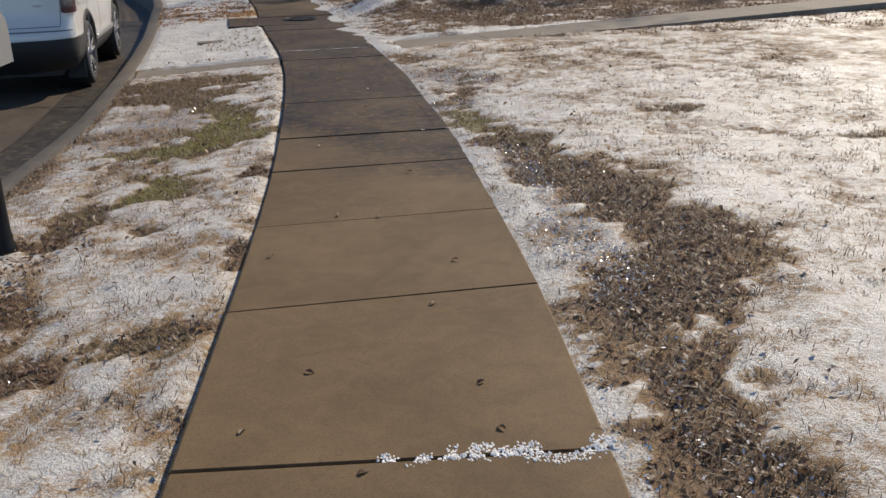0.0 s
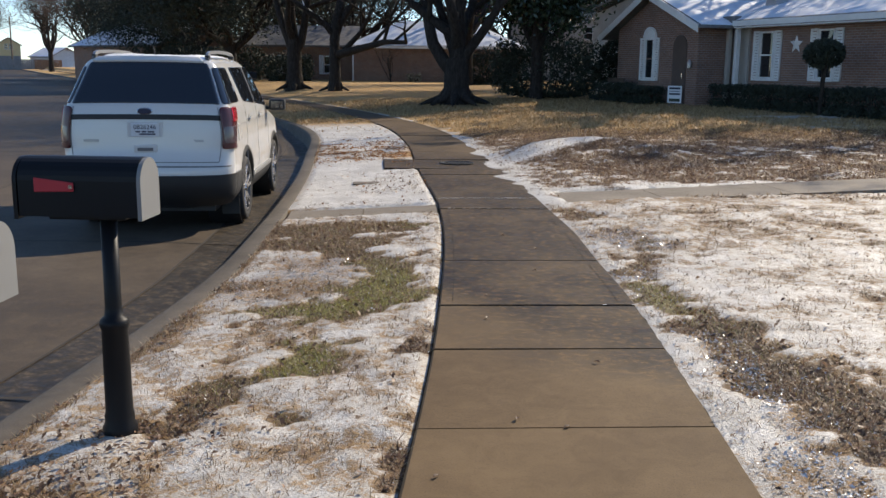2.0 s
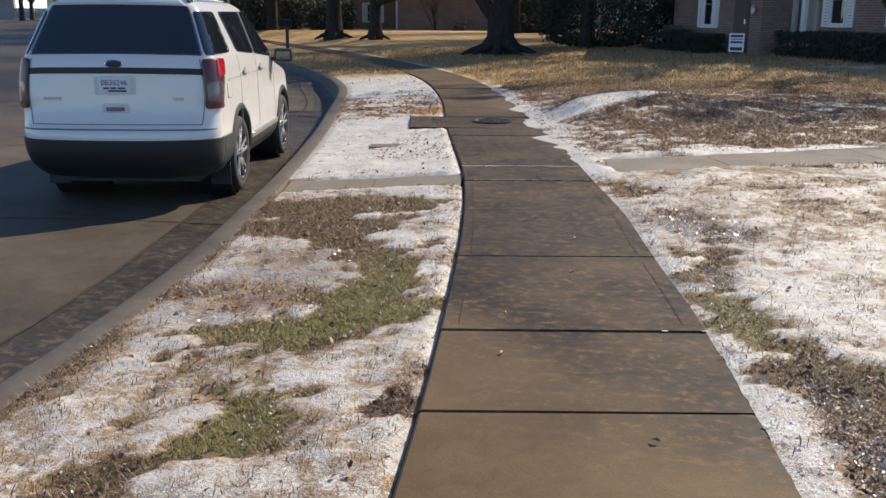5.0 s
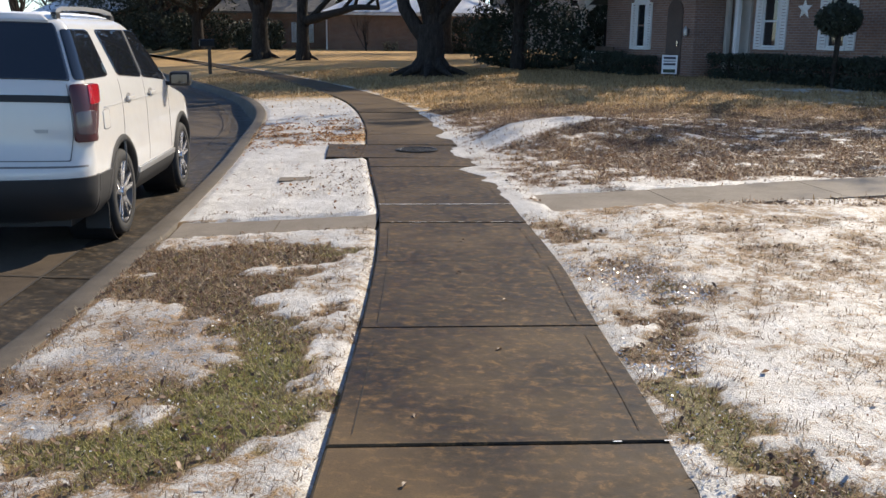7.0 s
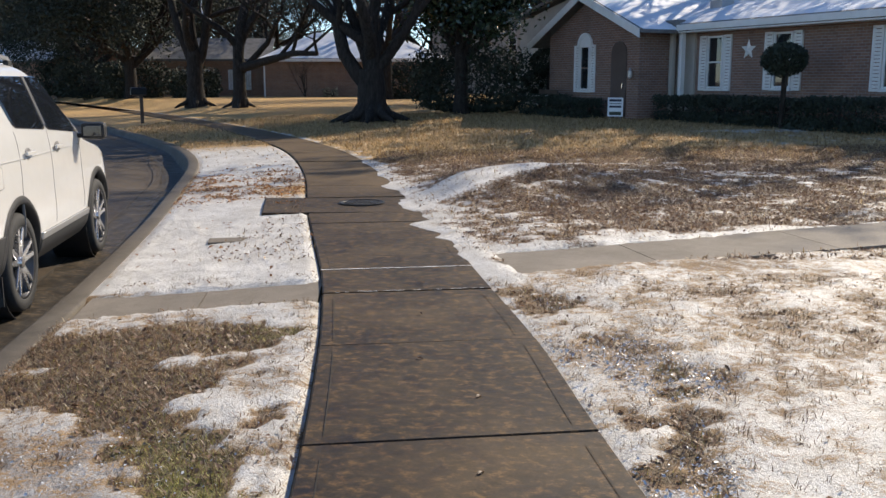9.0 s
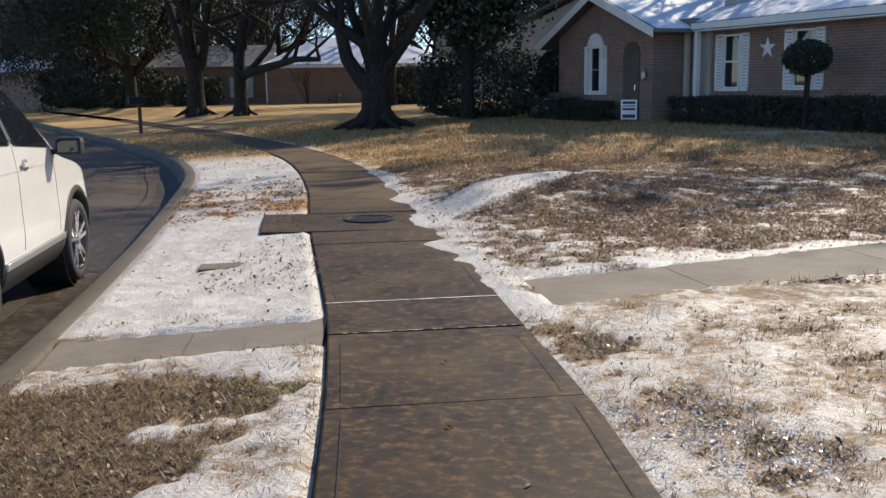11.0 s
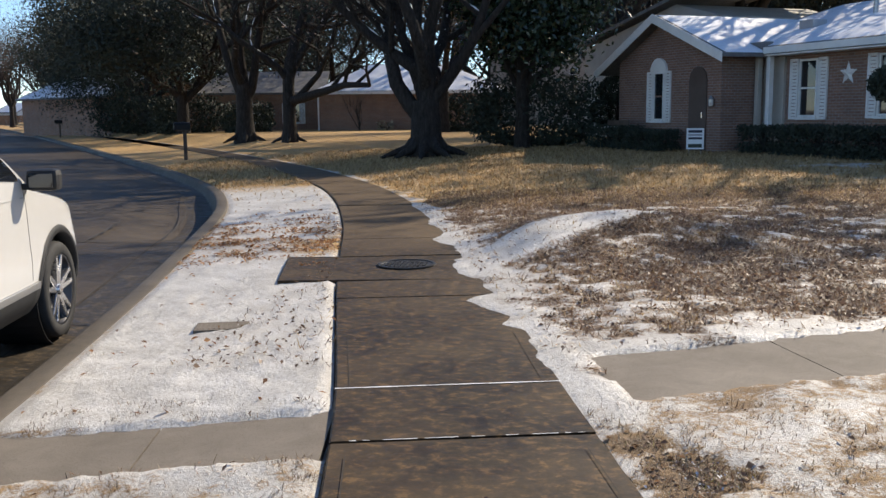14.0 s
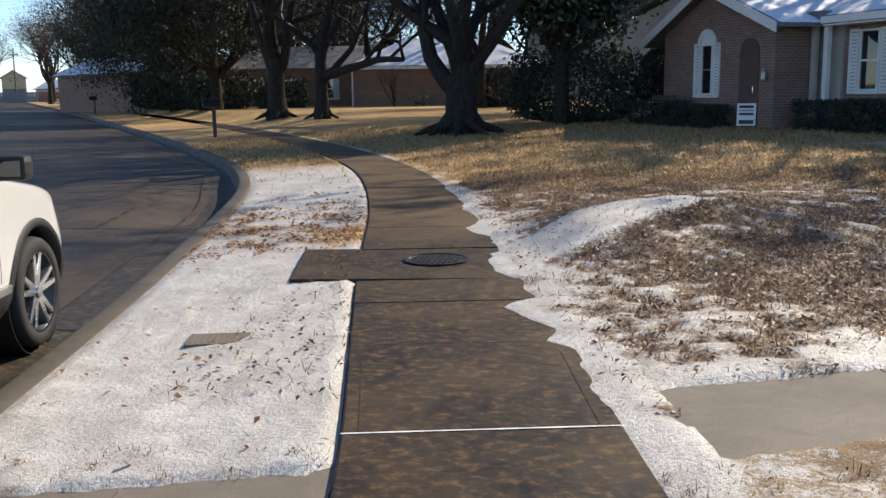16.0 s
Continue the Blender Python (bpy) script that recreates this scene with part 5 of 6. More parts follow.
# gable roof and its rakes
for quad in ([(-6.35, -0.45, 2.73), (-3.12, -0.45, 4.27), (-3.12, 7.0, 4.27), (-6.35, 7.0, 2.73)], [(0.12, -0.45, 2.98), (-3.12, -0.45, 4.27), (-3.12, 7.0, 4.27), (0.12, 7.0, 2.98)]):
    r = roof_plane(h1, "gable_roof", quad, 0.10, M_SHINGLE)
    snow_on(h1, r, quad, 7)
    a, b = Vector(quad[0]), Vector(quad[1])
    bm = bmesh.new()
    vs = [(a.x, -0.475, a.z - 0.24), (b.x, -0.475, b.z - 0.24), (b.x, -0.475, b.z + 0.02), (a.x, -0.475, a.z + 0.02)]
    p_ = [bm.verts.new(v) for v in vs]
    q_ = [bm.verts.new((v[0], v[1] + 0.03, v[2])) for v in vs]
    bm.faces.new(p_)
    bm.faces.new(q_)
    for k in range(4):
        bm.faces.new((p_[k], p_[(k + 1) % 4], q_[(k + 1) % 4], q_[k]))
    part("rake_board", bm, M_TRIM, h1, "pale rake board")
main_q = [(-3.6, 0.95, 3.14), (15.8, 0.95, 3.14), (15.8, 7.2, 4.85), (-3.6, 7.2, 4.85)]
r = roof_plane(h1, "main_roof", main_q, 0.12, M_SHINGLE)
snow_on(h1, r, main_q, 11)
back_q = [(-3.6, 7.2, 4.85), (15.8, 7.2, 4.85), (15.8, 13.0, 3.1), (-3.6, 13.0, 3.1)]
roof_plane(h1, "main_roof", back_q, 0.12, M_SHINGLE)
part("fascia", boxed(0.1, 0.90, 2.96, 15.8, 0.945, 3.13), M_TRIM, h1, "pale fascia with gutter")
part("soffit", boxed(0.1, 0.95, 2.90, 15.8, 1.55, 2.94), M_TRIM, h1)
bm = bmesh.new()
cyl(bm, 0.07, 0.07, 3.9, 4.65, 14, Matrix.Translation((0.6, 4.3, 0)))
cyl(bm, 0.12, 0.12, 4.60, 4.68, 14, Matrix.Translation((0.6, 4.3, 0)))
part("vent_pipe", bm, M_SILVER, h1)
part("roof_vent", boxed(-0.9, 3.0, 3.66, -0.35, 3.5, 3.98, bevel=0.02), M_SILVER, h1)
part("roof_vent", boxed(-0.55, 1.0, 3.12, 0.05, 1.3, 3.30, bevel=0.02), M_SHINGLE, h1)
wall_box(h1, "back_wing", -5.4, 5.0, -0.45, 12.5, GZ - 0.3, 3.0, M_BRICK)
window(h1, -3.33, 1.18, 2.62, 0.56, -0.002, 0.29, True, "arched_window", False)
window(h1, 1.21, 1.27, 2.78, 0.66, 1.498, 0.31)
window(h1, 3.85, 1.30, 2.78, 0.66, 1.498, 0.31)
window(h1, 7.5, 1.30, 2.78, 0.9, 1.498, 0.31)
star(h1, 2.53, 1.495, 2.35, 0.30)
# arched entry beside the window
bm = bmesh.new()
ar = [(-0.40, GZ), (0.40, GZ)] + [(0.40 * math.cos(math.pi * k / 12), 2.30 + 0.40 * math.sin(math.pi * k / 12)) for k in range(13)]
prism(bm, ar, 0.06, Matrix.Translation((-1.45, -0.03, 0)))
door = part("entry_door", bm, M_DOOR, h1, "dark arched entry door")
part("door_handle", boxed(-1.20, -0.09, 1.25, -1.16, -0.03, 1.42, bevel=0.01), M_CHROME, door)
for px in (-0.30, 0.15):
    part("porch_post", boxed(px - 0.07, 1.05, GZ, px + 0.07, 1.19, 2.92, bevel=0.01), M_TRIM if px > 0 else M_SIDING, h1)
# lantern by the door
bm = bmesh.new()
lathe(bm, [(0.02, 0.0), (0.07, 0.05), (0.075, 0.22), (0.03, 0.30), (0.001, 0.34)], 8, Matrix.Translation((-0.72, -0.12, 1.55)))
part("lantern", bm, M_SILVER, h1, "small glass lantern beside the door")
# the taller wing behind, seen over the gable's shoulder
bm = bmesh.new()
prism(bm, [(-14.6, GZ - 0.3), (-5.6, GZ - 0.3), (-5.6, 4.6), (-8.2, 5.25), (-14.6, 4.05)], 6.0, Matrix.Translation((0, 4.0, 0)))
part("side_wing", bm, M_SIDING, h1, "tan sided wing")
wq = [(-15.0, 3.6, 4.22), (-4.6, 3.6, 6.1), (-4.6, 10.5, 7.4), (-15.0, 10.5, 5.5)]
r = roof_plane(h1, "wing_roof", wq, 0.12, M_SHINGLE)
snow_on(h1, r, wq, 5)
part("rake_board", boxed(-15.0, 3.5, 4.0, -14.9, 10.5, 4.2), M_TRIM, h1)
# bench with a white rail seen beside the gable
bench = thing("garden_bench", pose(1.0, 38.1, 0.34, 0, 0, -60), "dark garden bench with a pale frosted rail", "bench")
part("seat", boxed(-0.6, -0.2, 0.40, 0.6, 0.2, 0.45, bevel=0.01), M_WOODPOST, bench)
part("backrest", boxed(-0.6, 0.18, 0.55, 0.6, 0.22, 0.85, bevel=0.01), M_WOODPOST, bench)
part("rail", boxed(-0.6, -0.22, 0.62, 0.6, -0.17, 0.67, bevel=0.01), M_TRIM, bench, "pale rail")
for lx in (-0.55, 0.55):
    for ly in (-0.18, 0.18):
        part("leg", boxed(lx - 0.03, ly - 0.03, 0, lx + 0.03, ly + 0.03, 0.64), M_WOODPOST, bench)

# the yard sign
sign = thing("yard_sign", pose(3.05, 34.1, 0.34, 0, 0, -14), "small white yard sign with dark and green printing", "sign")
part("panel", boxed(-0.23, -0.008, 0.10, 0.23, 0.008, 0.66), M_PLATE, sign)
for z0, z1, mm in ((0.54, 0.61, M_INK), (0.46, 0.50, M_GREYSIDING), (0.36, 0.42, M_INK), (0.14, 0.24, M_LEAF_DARK)):
    part("print_bar", boxed(-0.18, -0.0105, z0, 0.18, -0.0082, z1), mm, sign)
for lx in (-0.16, 0.16):
    part("stake", boxed(lx - 0.006, -0.004, -0.08, lx + 0.006, 0.004, 0.12), M_SILVER, sign)

# the brick house up the street
h2 = house_top("house", (-16.9, 68.0, 0.0), 9.3, "brown brick house with a snow-covered hip roof")
wall_box(h2, "side_wall", 0.0, 0.0, 12.0, 9.0, -0.2, 2.9, M_BRICK2)
wall_box(h2, "front_wall", -9.0, 3.0, 0.0, 9.0, -0.2, 2.9, M_BRICK2)
part("downspout", boxed(-0.02, -0.09, 0.0, 0.07, -0.003, 2.9), M_TRIM, h2)
for quad in ([(-0.5, -0.5, 2.9), (12.5, -0.5, 2.9), (8.5, 4.5, 4.85), (3.2, 4.5, 4.85)], [(-9.5, 2.5, 2.95), (0.2, 2.5, 2.95), (0.2, 6.2, 4.5), (-7.0, 6.2, 4.5)]):
    r = roof_plane(h2, "roof", quad, 0.14, M_SHINGLE)
    if quad[0][0] > -1:
        snow_on(h2, r, quad, 3)
for quad in ([(12.5, -0.5, 2.88), (12.5, 9.5, 2.88), (8.5, 4.5, 4.84), (8.5, 4.5, 4.84)], [(-0.5, -0.5, 2.88), (3.2, 4.5, 4.84), (3.2, 4.6, 4.84), (-0.5, 9.5, 2.88)]):
    roof_plane(h2, "roof", quad, 0.1, M_SHINGLE)
part("fascia", boxed(-0.5, -0.53, 2.72, 12.5, -0.503, 2.90), M_TRIM, h2)
window(h2, -5.0, 0.9, 2.2, 1.2, 2.998, 0.3)
window(h2, -2.0, 0.9, 2.2, 0.9, 2.998, 0.3)


def gable_house(origin, yaw, w, d, eave, ridge, wall, label, windows=(), face=None, along=True):
    """A plain gabled house; the gable looks along -y."""
    h = house_top("house", origin, yaw, label)
    bm = bmesh.new()
    prism(bm, [(-w / 2, -0.4), (w / 2, -0.4), (w / 2, eave), (0, ridge), (-w / 2, eave)], d)
    part("wall", bm, wall, h)
    if face:
        bm = bmesh.new()
        prism(bm, [(-w / 2 + 0.05, 2.6), (w / 2 - 0.05, 2.6), (w / 2 - 0.05, eave), (0, ridge - 0.05), (-w / 2 + 0.05, eave)], 0.05, Matrix.Translation((0, -0.06, 0)))
        part("gable_siding", bm, face, h, "sunlit yellow gable siding")
    k = (ridge - eave) / (w / 2)
    for s in (-1, 1):
        quad = [(s * (w / 2 + 0.4), -0.4, eave - 0.4 * k), (0, -0.4, ridge + 0.02), (0, d + 0.4, ridge + 0.02), (s * (w / 2 + 0.4), d + 0.4, eave - 0.4 * k)]
        quad = [(a, b, c + 0.08) for a, b, c in quad]
        r = roof_plane(h, "roof", quad, 0.14, M_SHINGLE)
        snow_on(h, r, quad, 9)
    for wx, wz in windows:
        window(h, wx, wz, wz + 1.1, 0.7, -0.065 if face else -0.002, 0)
    return h


gable_house((-2.5, 86.0, 0.3), 4, 9.5, 12, 5.6, 8.2, M_SIDING, "two-storey tan house with a snowy gable roof", ((-2, 3.6), (2, 3.6), (-2, 0.9), (2, 0.9)))
gable_house((-47, 108, 0.2), 32, 10, 14, 3.0, 5.0, M_BRICK2, "low house with a snowy gable roof behind trees", ((-2, 1.0), (2, 1.0)))
gable_house((-33, 80, 0.2), 55, 9, 16, 2.9, 4.8, M_BRICK2, "low brick house in the shade of trees", ((-2, 1.0), (2, 1.0)))
gable_house((-124.5, 189, 0.0), 33, 4.6, 9, 5.0, 6.4, M_GREYSIDING, "distant house with a sunlit yellow gable", ((-0.5, 4.0), (0.5, 4.0)), M_YELLOW)
gable_house((-131.5, 184, 0.0), 123, 7, 12, 4.0, 6.0, M_GREYSIDING, "distant grey house with a snowy roof")
gable_house((-113, 192, 0.0), 60, 7, 9, 2.6, 4.4, M_TRIM, "distant low house with a snowy roof")
# wooden fences at the street's end
fence = thing("fence", pose(-107.5, 176, -0.1, 0, 0, 14), "reddish wooden fence at the end of the street", "fence")
for k in range(24):
    part("board", boxed(-2.6 + k * 0.22, 0, 0, -2.6 + k * 0.22 + 0.2, 0.03, 1.9), M_WOODFENCE, fence)
for k in range(3):
    part("post", boxed(-2.6 + k * 2.5, 0.03, 0, -2.5 + k * 2.5, 0.13, 2.0), M_WOODFENCE, fence)
fence2 = thing("fence", pose(-119, 175.5, -0.1, 0, 0, 25), "dark wooden fence at the end of the street", "fence")
for k in range(60):
    part("board", boxed(-14 + k * 0.4, 0, 0, -14 + k * 0.4 + 0.37, 0.03, 2.0), M_GREYSIDING, fence2)
upole = thing("utility_pole", pose(-116.5, 178, -0.3), "tall wooden utility pole", "utility pole")
bm = bmesh.new()
cyl(bm, 0.17, 0.12, -0.3, 10.5, 12)
part("pole", bm, M_POLE, upole)
part("crossarm", boxed(-1.1, -0.06, 9.4, 1.1, 0.06, 9.55), M_POLE, upole)


# ---- trees and shrubs ----
class Grower:
    """Collects tapered tubes and the tips of a tree."""

    def __init__(self, seed):
        self.r = random.Random(seed)
        self.v, self.f, self.tips = [], [], []
        self.tv, self.tf = [], []
        self.paths = []

    def tube(self, pts, radii, sides, thin):
        V, F = (self.tv, self.tf) if thin else (self.v, self.f)
        base = len(V)
        for k, (p, r) in enumerate(zip(pts, radii)):
            t = (pts[min(k + 1, len(pts) - 1)] - pts[max(k - 1, 0)]).normalized()
            a = t.cross(Vector((0.31, 0.95, 0.1))).normalized()
            b = t.cross(a)
            for s in range(sides):
                g = 2 * math.pi * s / sides
                q = p + (a * math.cos(g) + b * math.sin(g)) * r
                V.append((q.x, q.y, q.z))
        for k in range(len(pts) - 1):
            for s in range(sides):
                F.append((base + k * sides + s, base + k * sides + (s + 1) % sides, base + (k + 1) * sides + (s + 1) % sides, base + (k + 1) * sides + s))

    def grow(self, p, d, r, length, level, levels, spread=0.7, rise=0.15, wobble=0.16, kids=4):
        R = self.r
        n = 6 if level < 2 else 4
        pts, radii = [p.copy()], [r]
        d = d.normalized()
        end = 0.45 if level < levels else 0.15
        for k in range(n):
            d = (d + Vector((R.gauss(0, wobble), R.gauss(0, wobble), R.gauss(0, wobble) + rise * 0.3))).normalized()
            p = p + d * (length / n)
            pts.append(p.copy())
            radii.append(r * (1 - (1 - end) * (k + 1) / n))
        thin = level >= 3
        if level < 3:
            self.paths.append((pts, radii))
        self.tube(pts, radii, 9 if level < 2 else 6 if level == 2 else 3, thin)
        if level >= levels:
            self.tips.append((pts[-1], d))
            self.tips.append((pts[-2], d))
            return
        for k in range(kids):
            i = min(n, 2 + int((n - 1) * (k + 1) / kids)) if level else min(n, 3 + k)
            q, rr = pts[i], radii[i]
            side = Vector((R.gauss(0, 1), R.gauss(0, 1), R.gauss(0, 0.5) + rise))
            side = (side - d * side.dot(d)).normalized()
            nd = (d * (1 - spread * 0.5) + side * spread).normalized()
            self.grow(q, nd, rr * R.uniform(0.55, 0.75), length * R.uniform(0.55, 0.8), level + 1, levels, spread, rise, wobble, kids)


def leaves(name, tips, per, size, jitter, mat, parent, seed):
    """Small leaf blades scattered round the tips."""
    rs = np.random.RandomState(seed)
    c = np.repeat(np.array([t[0][:] for t in tips]), per, 0)
    n = len(c)
    c = c + rs.normal(0, jitter, (n, 3)) * np.array([1, 1, 0.75])
    a = rs.normal(0, 1, (n, 3))
    a /= np.linalg.norm(a, axis=1, keepdims=True)
    b = np.cross(a, rs.normal(0, 1, (n, 3)))
    b /= np.linalg.norm(b, axis=1, keepdims=True)
    s = size * rs.uniform(0.6, 1.3, (n, 1))
    v = np.stack([c - a * s, c + b * s * 0.45, c + a * s, c - b * s * 0.45], 1).reshape(-1, 3)
    f = np.arange(4 * n).reshape(n, 4)
    ob = mesh_np(name, v, f, mat, parent)
    ob["kind"] = "stuff"
    return ob


def tree(x, y, z, limbs, trunk_r, trunk_h, levels, seed, label, crown=None, length=4.0, kids=4, spread=0.75, rise=0.2, roots=0, snow=False, wobble=0.16, lean=(0, 0)):
    top = thing("tree", pose(x, y, z), label, "tree")
    g = Grower(seed)
    R = g.r
    pts = [Vector((0, 0, -0.3)), Vector((0, 0, 0.05)), Vector((lean[0] * 0.3, lean[1] * 0.3, trunk_h * 0.35)), Vector((lean[0] * 0.7, lean[1] * 0.7, trunk_h * 0.7)), Vector((lean[0], lean[1], trunk_h * 1.08))]
    g.tube(pts, [trunk_r * 1.55, trunk_r * 1.30, trunk_r * 1.02, trunk_r * 0.97, trunk_r * 0.85], 18, False)
    for k in range(roots):
        a = 2 * math.pi * k / roots + R.uniform(-0.2, 0.2)
        e = Vector((math.cos(a), math.sin(a), 0))
        ln = trunk_r * R.uniform(1.4, 2.3)
        g.tube([e * trunk_r * 0.7 + Vector((0, 0, 0.45)), e * trunk_r * 1.25 + Vector((0, 0, 0.14)), e * (trunk_r * 1.2 + ln * 0.5) + Vector((0, 0, 0.03)), e * (trunk_r + ln) + Vector((0, 0, -0.10))], [trunk_r * 0.36, trunk_r * 0.34, trunk_r * 0.20, trunk_r * 0.08], 8, False)
    for dx, dy, dz, r, ln, z0 in limbs:
        g.grow(Vector((lean[0] * z0 / trunk_h, lean[1] * z0 / trunk_h, z0)), Vector((dx, dy, dz)), r, ln, 1, levels, spread, rise, wobble, kids)
    tr = mesh_np("trunk", g.v, g.f, M_BARK, top, smooth=True)
    if snow:
        # lines of snow and ice on the upper side of the limbs, broken here and there
        for pts, radii in g.paths:
            for k in range(len(pts) - 1):
                if R.random() < 0.62 and (pts[k + 1] - pts[k]).normalized().z < 0.93:
                    up = [Vector((0.35, -0.25, 0.9)).normalized() * (r * 0.86) for r in radii[k:k + 2]]
                    mid = (pts[k] + pts[k + 1]) / 2 + (up[0] + up[1]) / 2
                    w = R.uniform(0.10, 0.22) * radii[k] + 0.012
                    sn = Grower(seed)
                    sn.tube([pts[k] + up[0] * 0.9, mid, pts[k + 1] + up[1] * 0.9], [w * 0.3, w, w * 0.3], 6, False)
                    mesh_np("limb_snow", sn.v, sn.f, M_SNOW, top, smooth=True)
    if g.tf:
        tw = mesh_np("twig_mass", g.tv, g.tf, M_BARK, top)
        tw["kind"] = "stuff"
    if crown:
        per, size, jitter, mat = crown
        leaves("crown", g.tips, per, size, jitter, mat, top, seed)
    return top, g


def auto_limbs(seed, n, r, ln, z0, up=0.8):
    R = random.Random(seed)
    out = []
    for k in range(n):
        a = 2 * math.pi * k / n + R.uniform(-0.5, 0.5)
        out.append((math.cos(a) * R.uniform(0.5, 1.0), math.sin(a) * R.uniform(0.5, 1.0), up * R.uniform(0.6, 1.4), r * R.uniform(0.8, 1.1), ln * R.uniform(0.8, 1.2), z0 * R.uniform(0.75, 1.05)))
    return out


# the great oak by the walk's bend
tree(-4.55, 35.7, 0.28, [(-1.0, -0.1, 0.85, 0.27, 4.4, 0.9), (-0.45, 0.25, 1.0, 0.20, 5.0, 1.3), (0.02, -0.15, 1.0, 0.25, 5.5, 1.4), (0.30, 0.1, 1.0, 0.24, 5.0, 1.3), (0.80, 0.1, 0.85, 0.20, 4.8, 1.3), (-1.0, 0.25, 0.45, 0.20, 5.0, 2.3), (0.1, -0.7, 0.7, 0.22, 4.5, 1.9), (0.2, 0.8, 0.7, 0.22, 4.5, 1.9)],
     0.46, 1.45, 5, 12, "great dark oak with a forked trunk and spreading roots", (3, 0.075, 0.45, M_LEAF_DARK), kids=4, roots=9, spread=0.72, snow=True)
# two trees further along the lawn
tree(-15.2, 49.6, 0.32, [(-0.5, 0, 0.95, 0.25, 5.2, 1.7), (0.05, 0.2, 1.0, 0.26, 5.5, 1.9), (0.55, -0.1, 0.9, 0.24, 5.2, 1.6), (-0.2, -0.6, 0.9, 0.2, 4.5, 2.4)], 0.38, 2.4, 5, 21, "tall dark tree forking low above the lawn", (1, 0.08, 0.4, M_LEAF_RUST), roots=5)
tree(-12.4, 47.4, 0.32, [(0.85, -0.1, 0.5, 0.22, 4.8, 1.7), (0.9, 0.0, 0.35, 0.16, 4.0, 1.4), (-0.1, 0.1, 1.0, 0.26, 5.5, 2.4), (0.25, 0.2, 1.0, 0.2, 4.5, 2.5), (-0.5, -0.1, 0.9, 0.16, 4.0, 2.6)], 0.28, 2.3, 5, 33, "dark tree with a long low side limb", (1, 0.08, 0.4, M_LEAF_RUST), roots=4, snow=True)
# live oaks along the street
for k, (x, y, h, s) in enumerate(((-24.0, 63.0, 2.6, 1.0), (-31.5, 73.5, 2.6, 1.2), (-36.0, 80.0, 2.5, 1.1), (-41.0, 91.0, 2.4, 1.25), (-47.5, 95.0, 2.4, 1.2), (-29.0, 90.0, 3.0, 1.3), (-20.0, 84.0, 3.0, 1.4), (-8.0, 98.0, 3.0, 1.5), (6.0, 96.0, 3.0, 1.6), (17.0, 82.0, 3.0, 1.5), (28.0, 74.0, 3.0, 1.5), (-34.0, 112.0, 3.0, 1.6), (-58.0, 122.0, 3.0, 1.5), (12.0, 60.0, 2.6, 1.0))):
    tree(x, y, 0.15, auto_limbs(50 + k, 6, 0.22 * s, 3.9 * s, h, 0.75), 0.36 * s, h, 4, 60 + k, "live oak with a dense dark evergreen crown", (58, 0.105, 0.72, M_LEAF_DARK), kids=4, rise=0.15)
# bare trees
for k, (x, y, s) in enumerate(((-84, 139, 1.25), (-60, 108, 1.1), (-10.0, 78.0, 1.4), (2.0, 72.0, 1.4), (-2.6, 51.0, 1.15), (4.2, 57.5, 1.25), (-7.5, 60.0, 1.2), (-27.0, 100.0, 1.5), (-97, 160, 1.5), (-70, 128, 1.2), (-104, 148, 1.4), (-40.0, 118.0, 1.6))):
    tree(x, y, 0.1, auto_limbs(80 + k, 6, 0.17 * s, 4.2 * s, 2.6 * s, 0.95), 0.26 * s, 2.6 * s, 4, 90 + k, "bare winter tree with fine reddish twigs", (3, 0.10, 0.5, M_LEAF_RUST), kids=5, spread=0.62, rise=0.3)
for k, (x, y, s) in enumerate(((18.6, 42.5, 0.95), (10.6, 46.0, 0.9), (6.5, 49.5, 0.95), (1.5, 53.0, 0.95))):
    tree(x, y, 0.3, auto_limbs(44 + k, 7, 0.30 * s, 7.6 * s, 4.6, 1.15), 0.46 * s, 4.8, 3, 144 + k, "tall dark tree behind the house, its last leaves in clumps", (24 if k == 0 else 12, 0.15, 0.32, M_LEAF_RUST), kids=5, spread=0.55, rise=0.25)
# glossy evergreen beside the house
tree(-1.9, 39.2, 0.35, auto_limbs(7, 9, 0.10, 1.9, 2.2, 1.0), 0.22, 2.4, 4, 17, "broadleaf evergreen tree with glossy leaves", (26, 0.10, 0.42, M_LEAF_GLOSS), kids=4, rise=0.25)


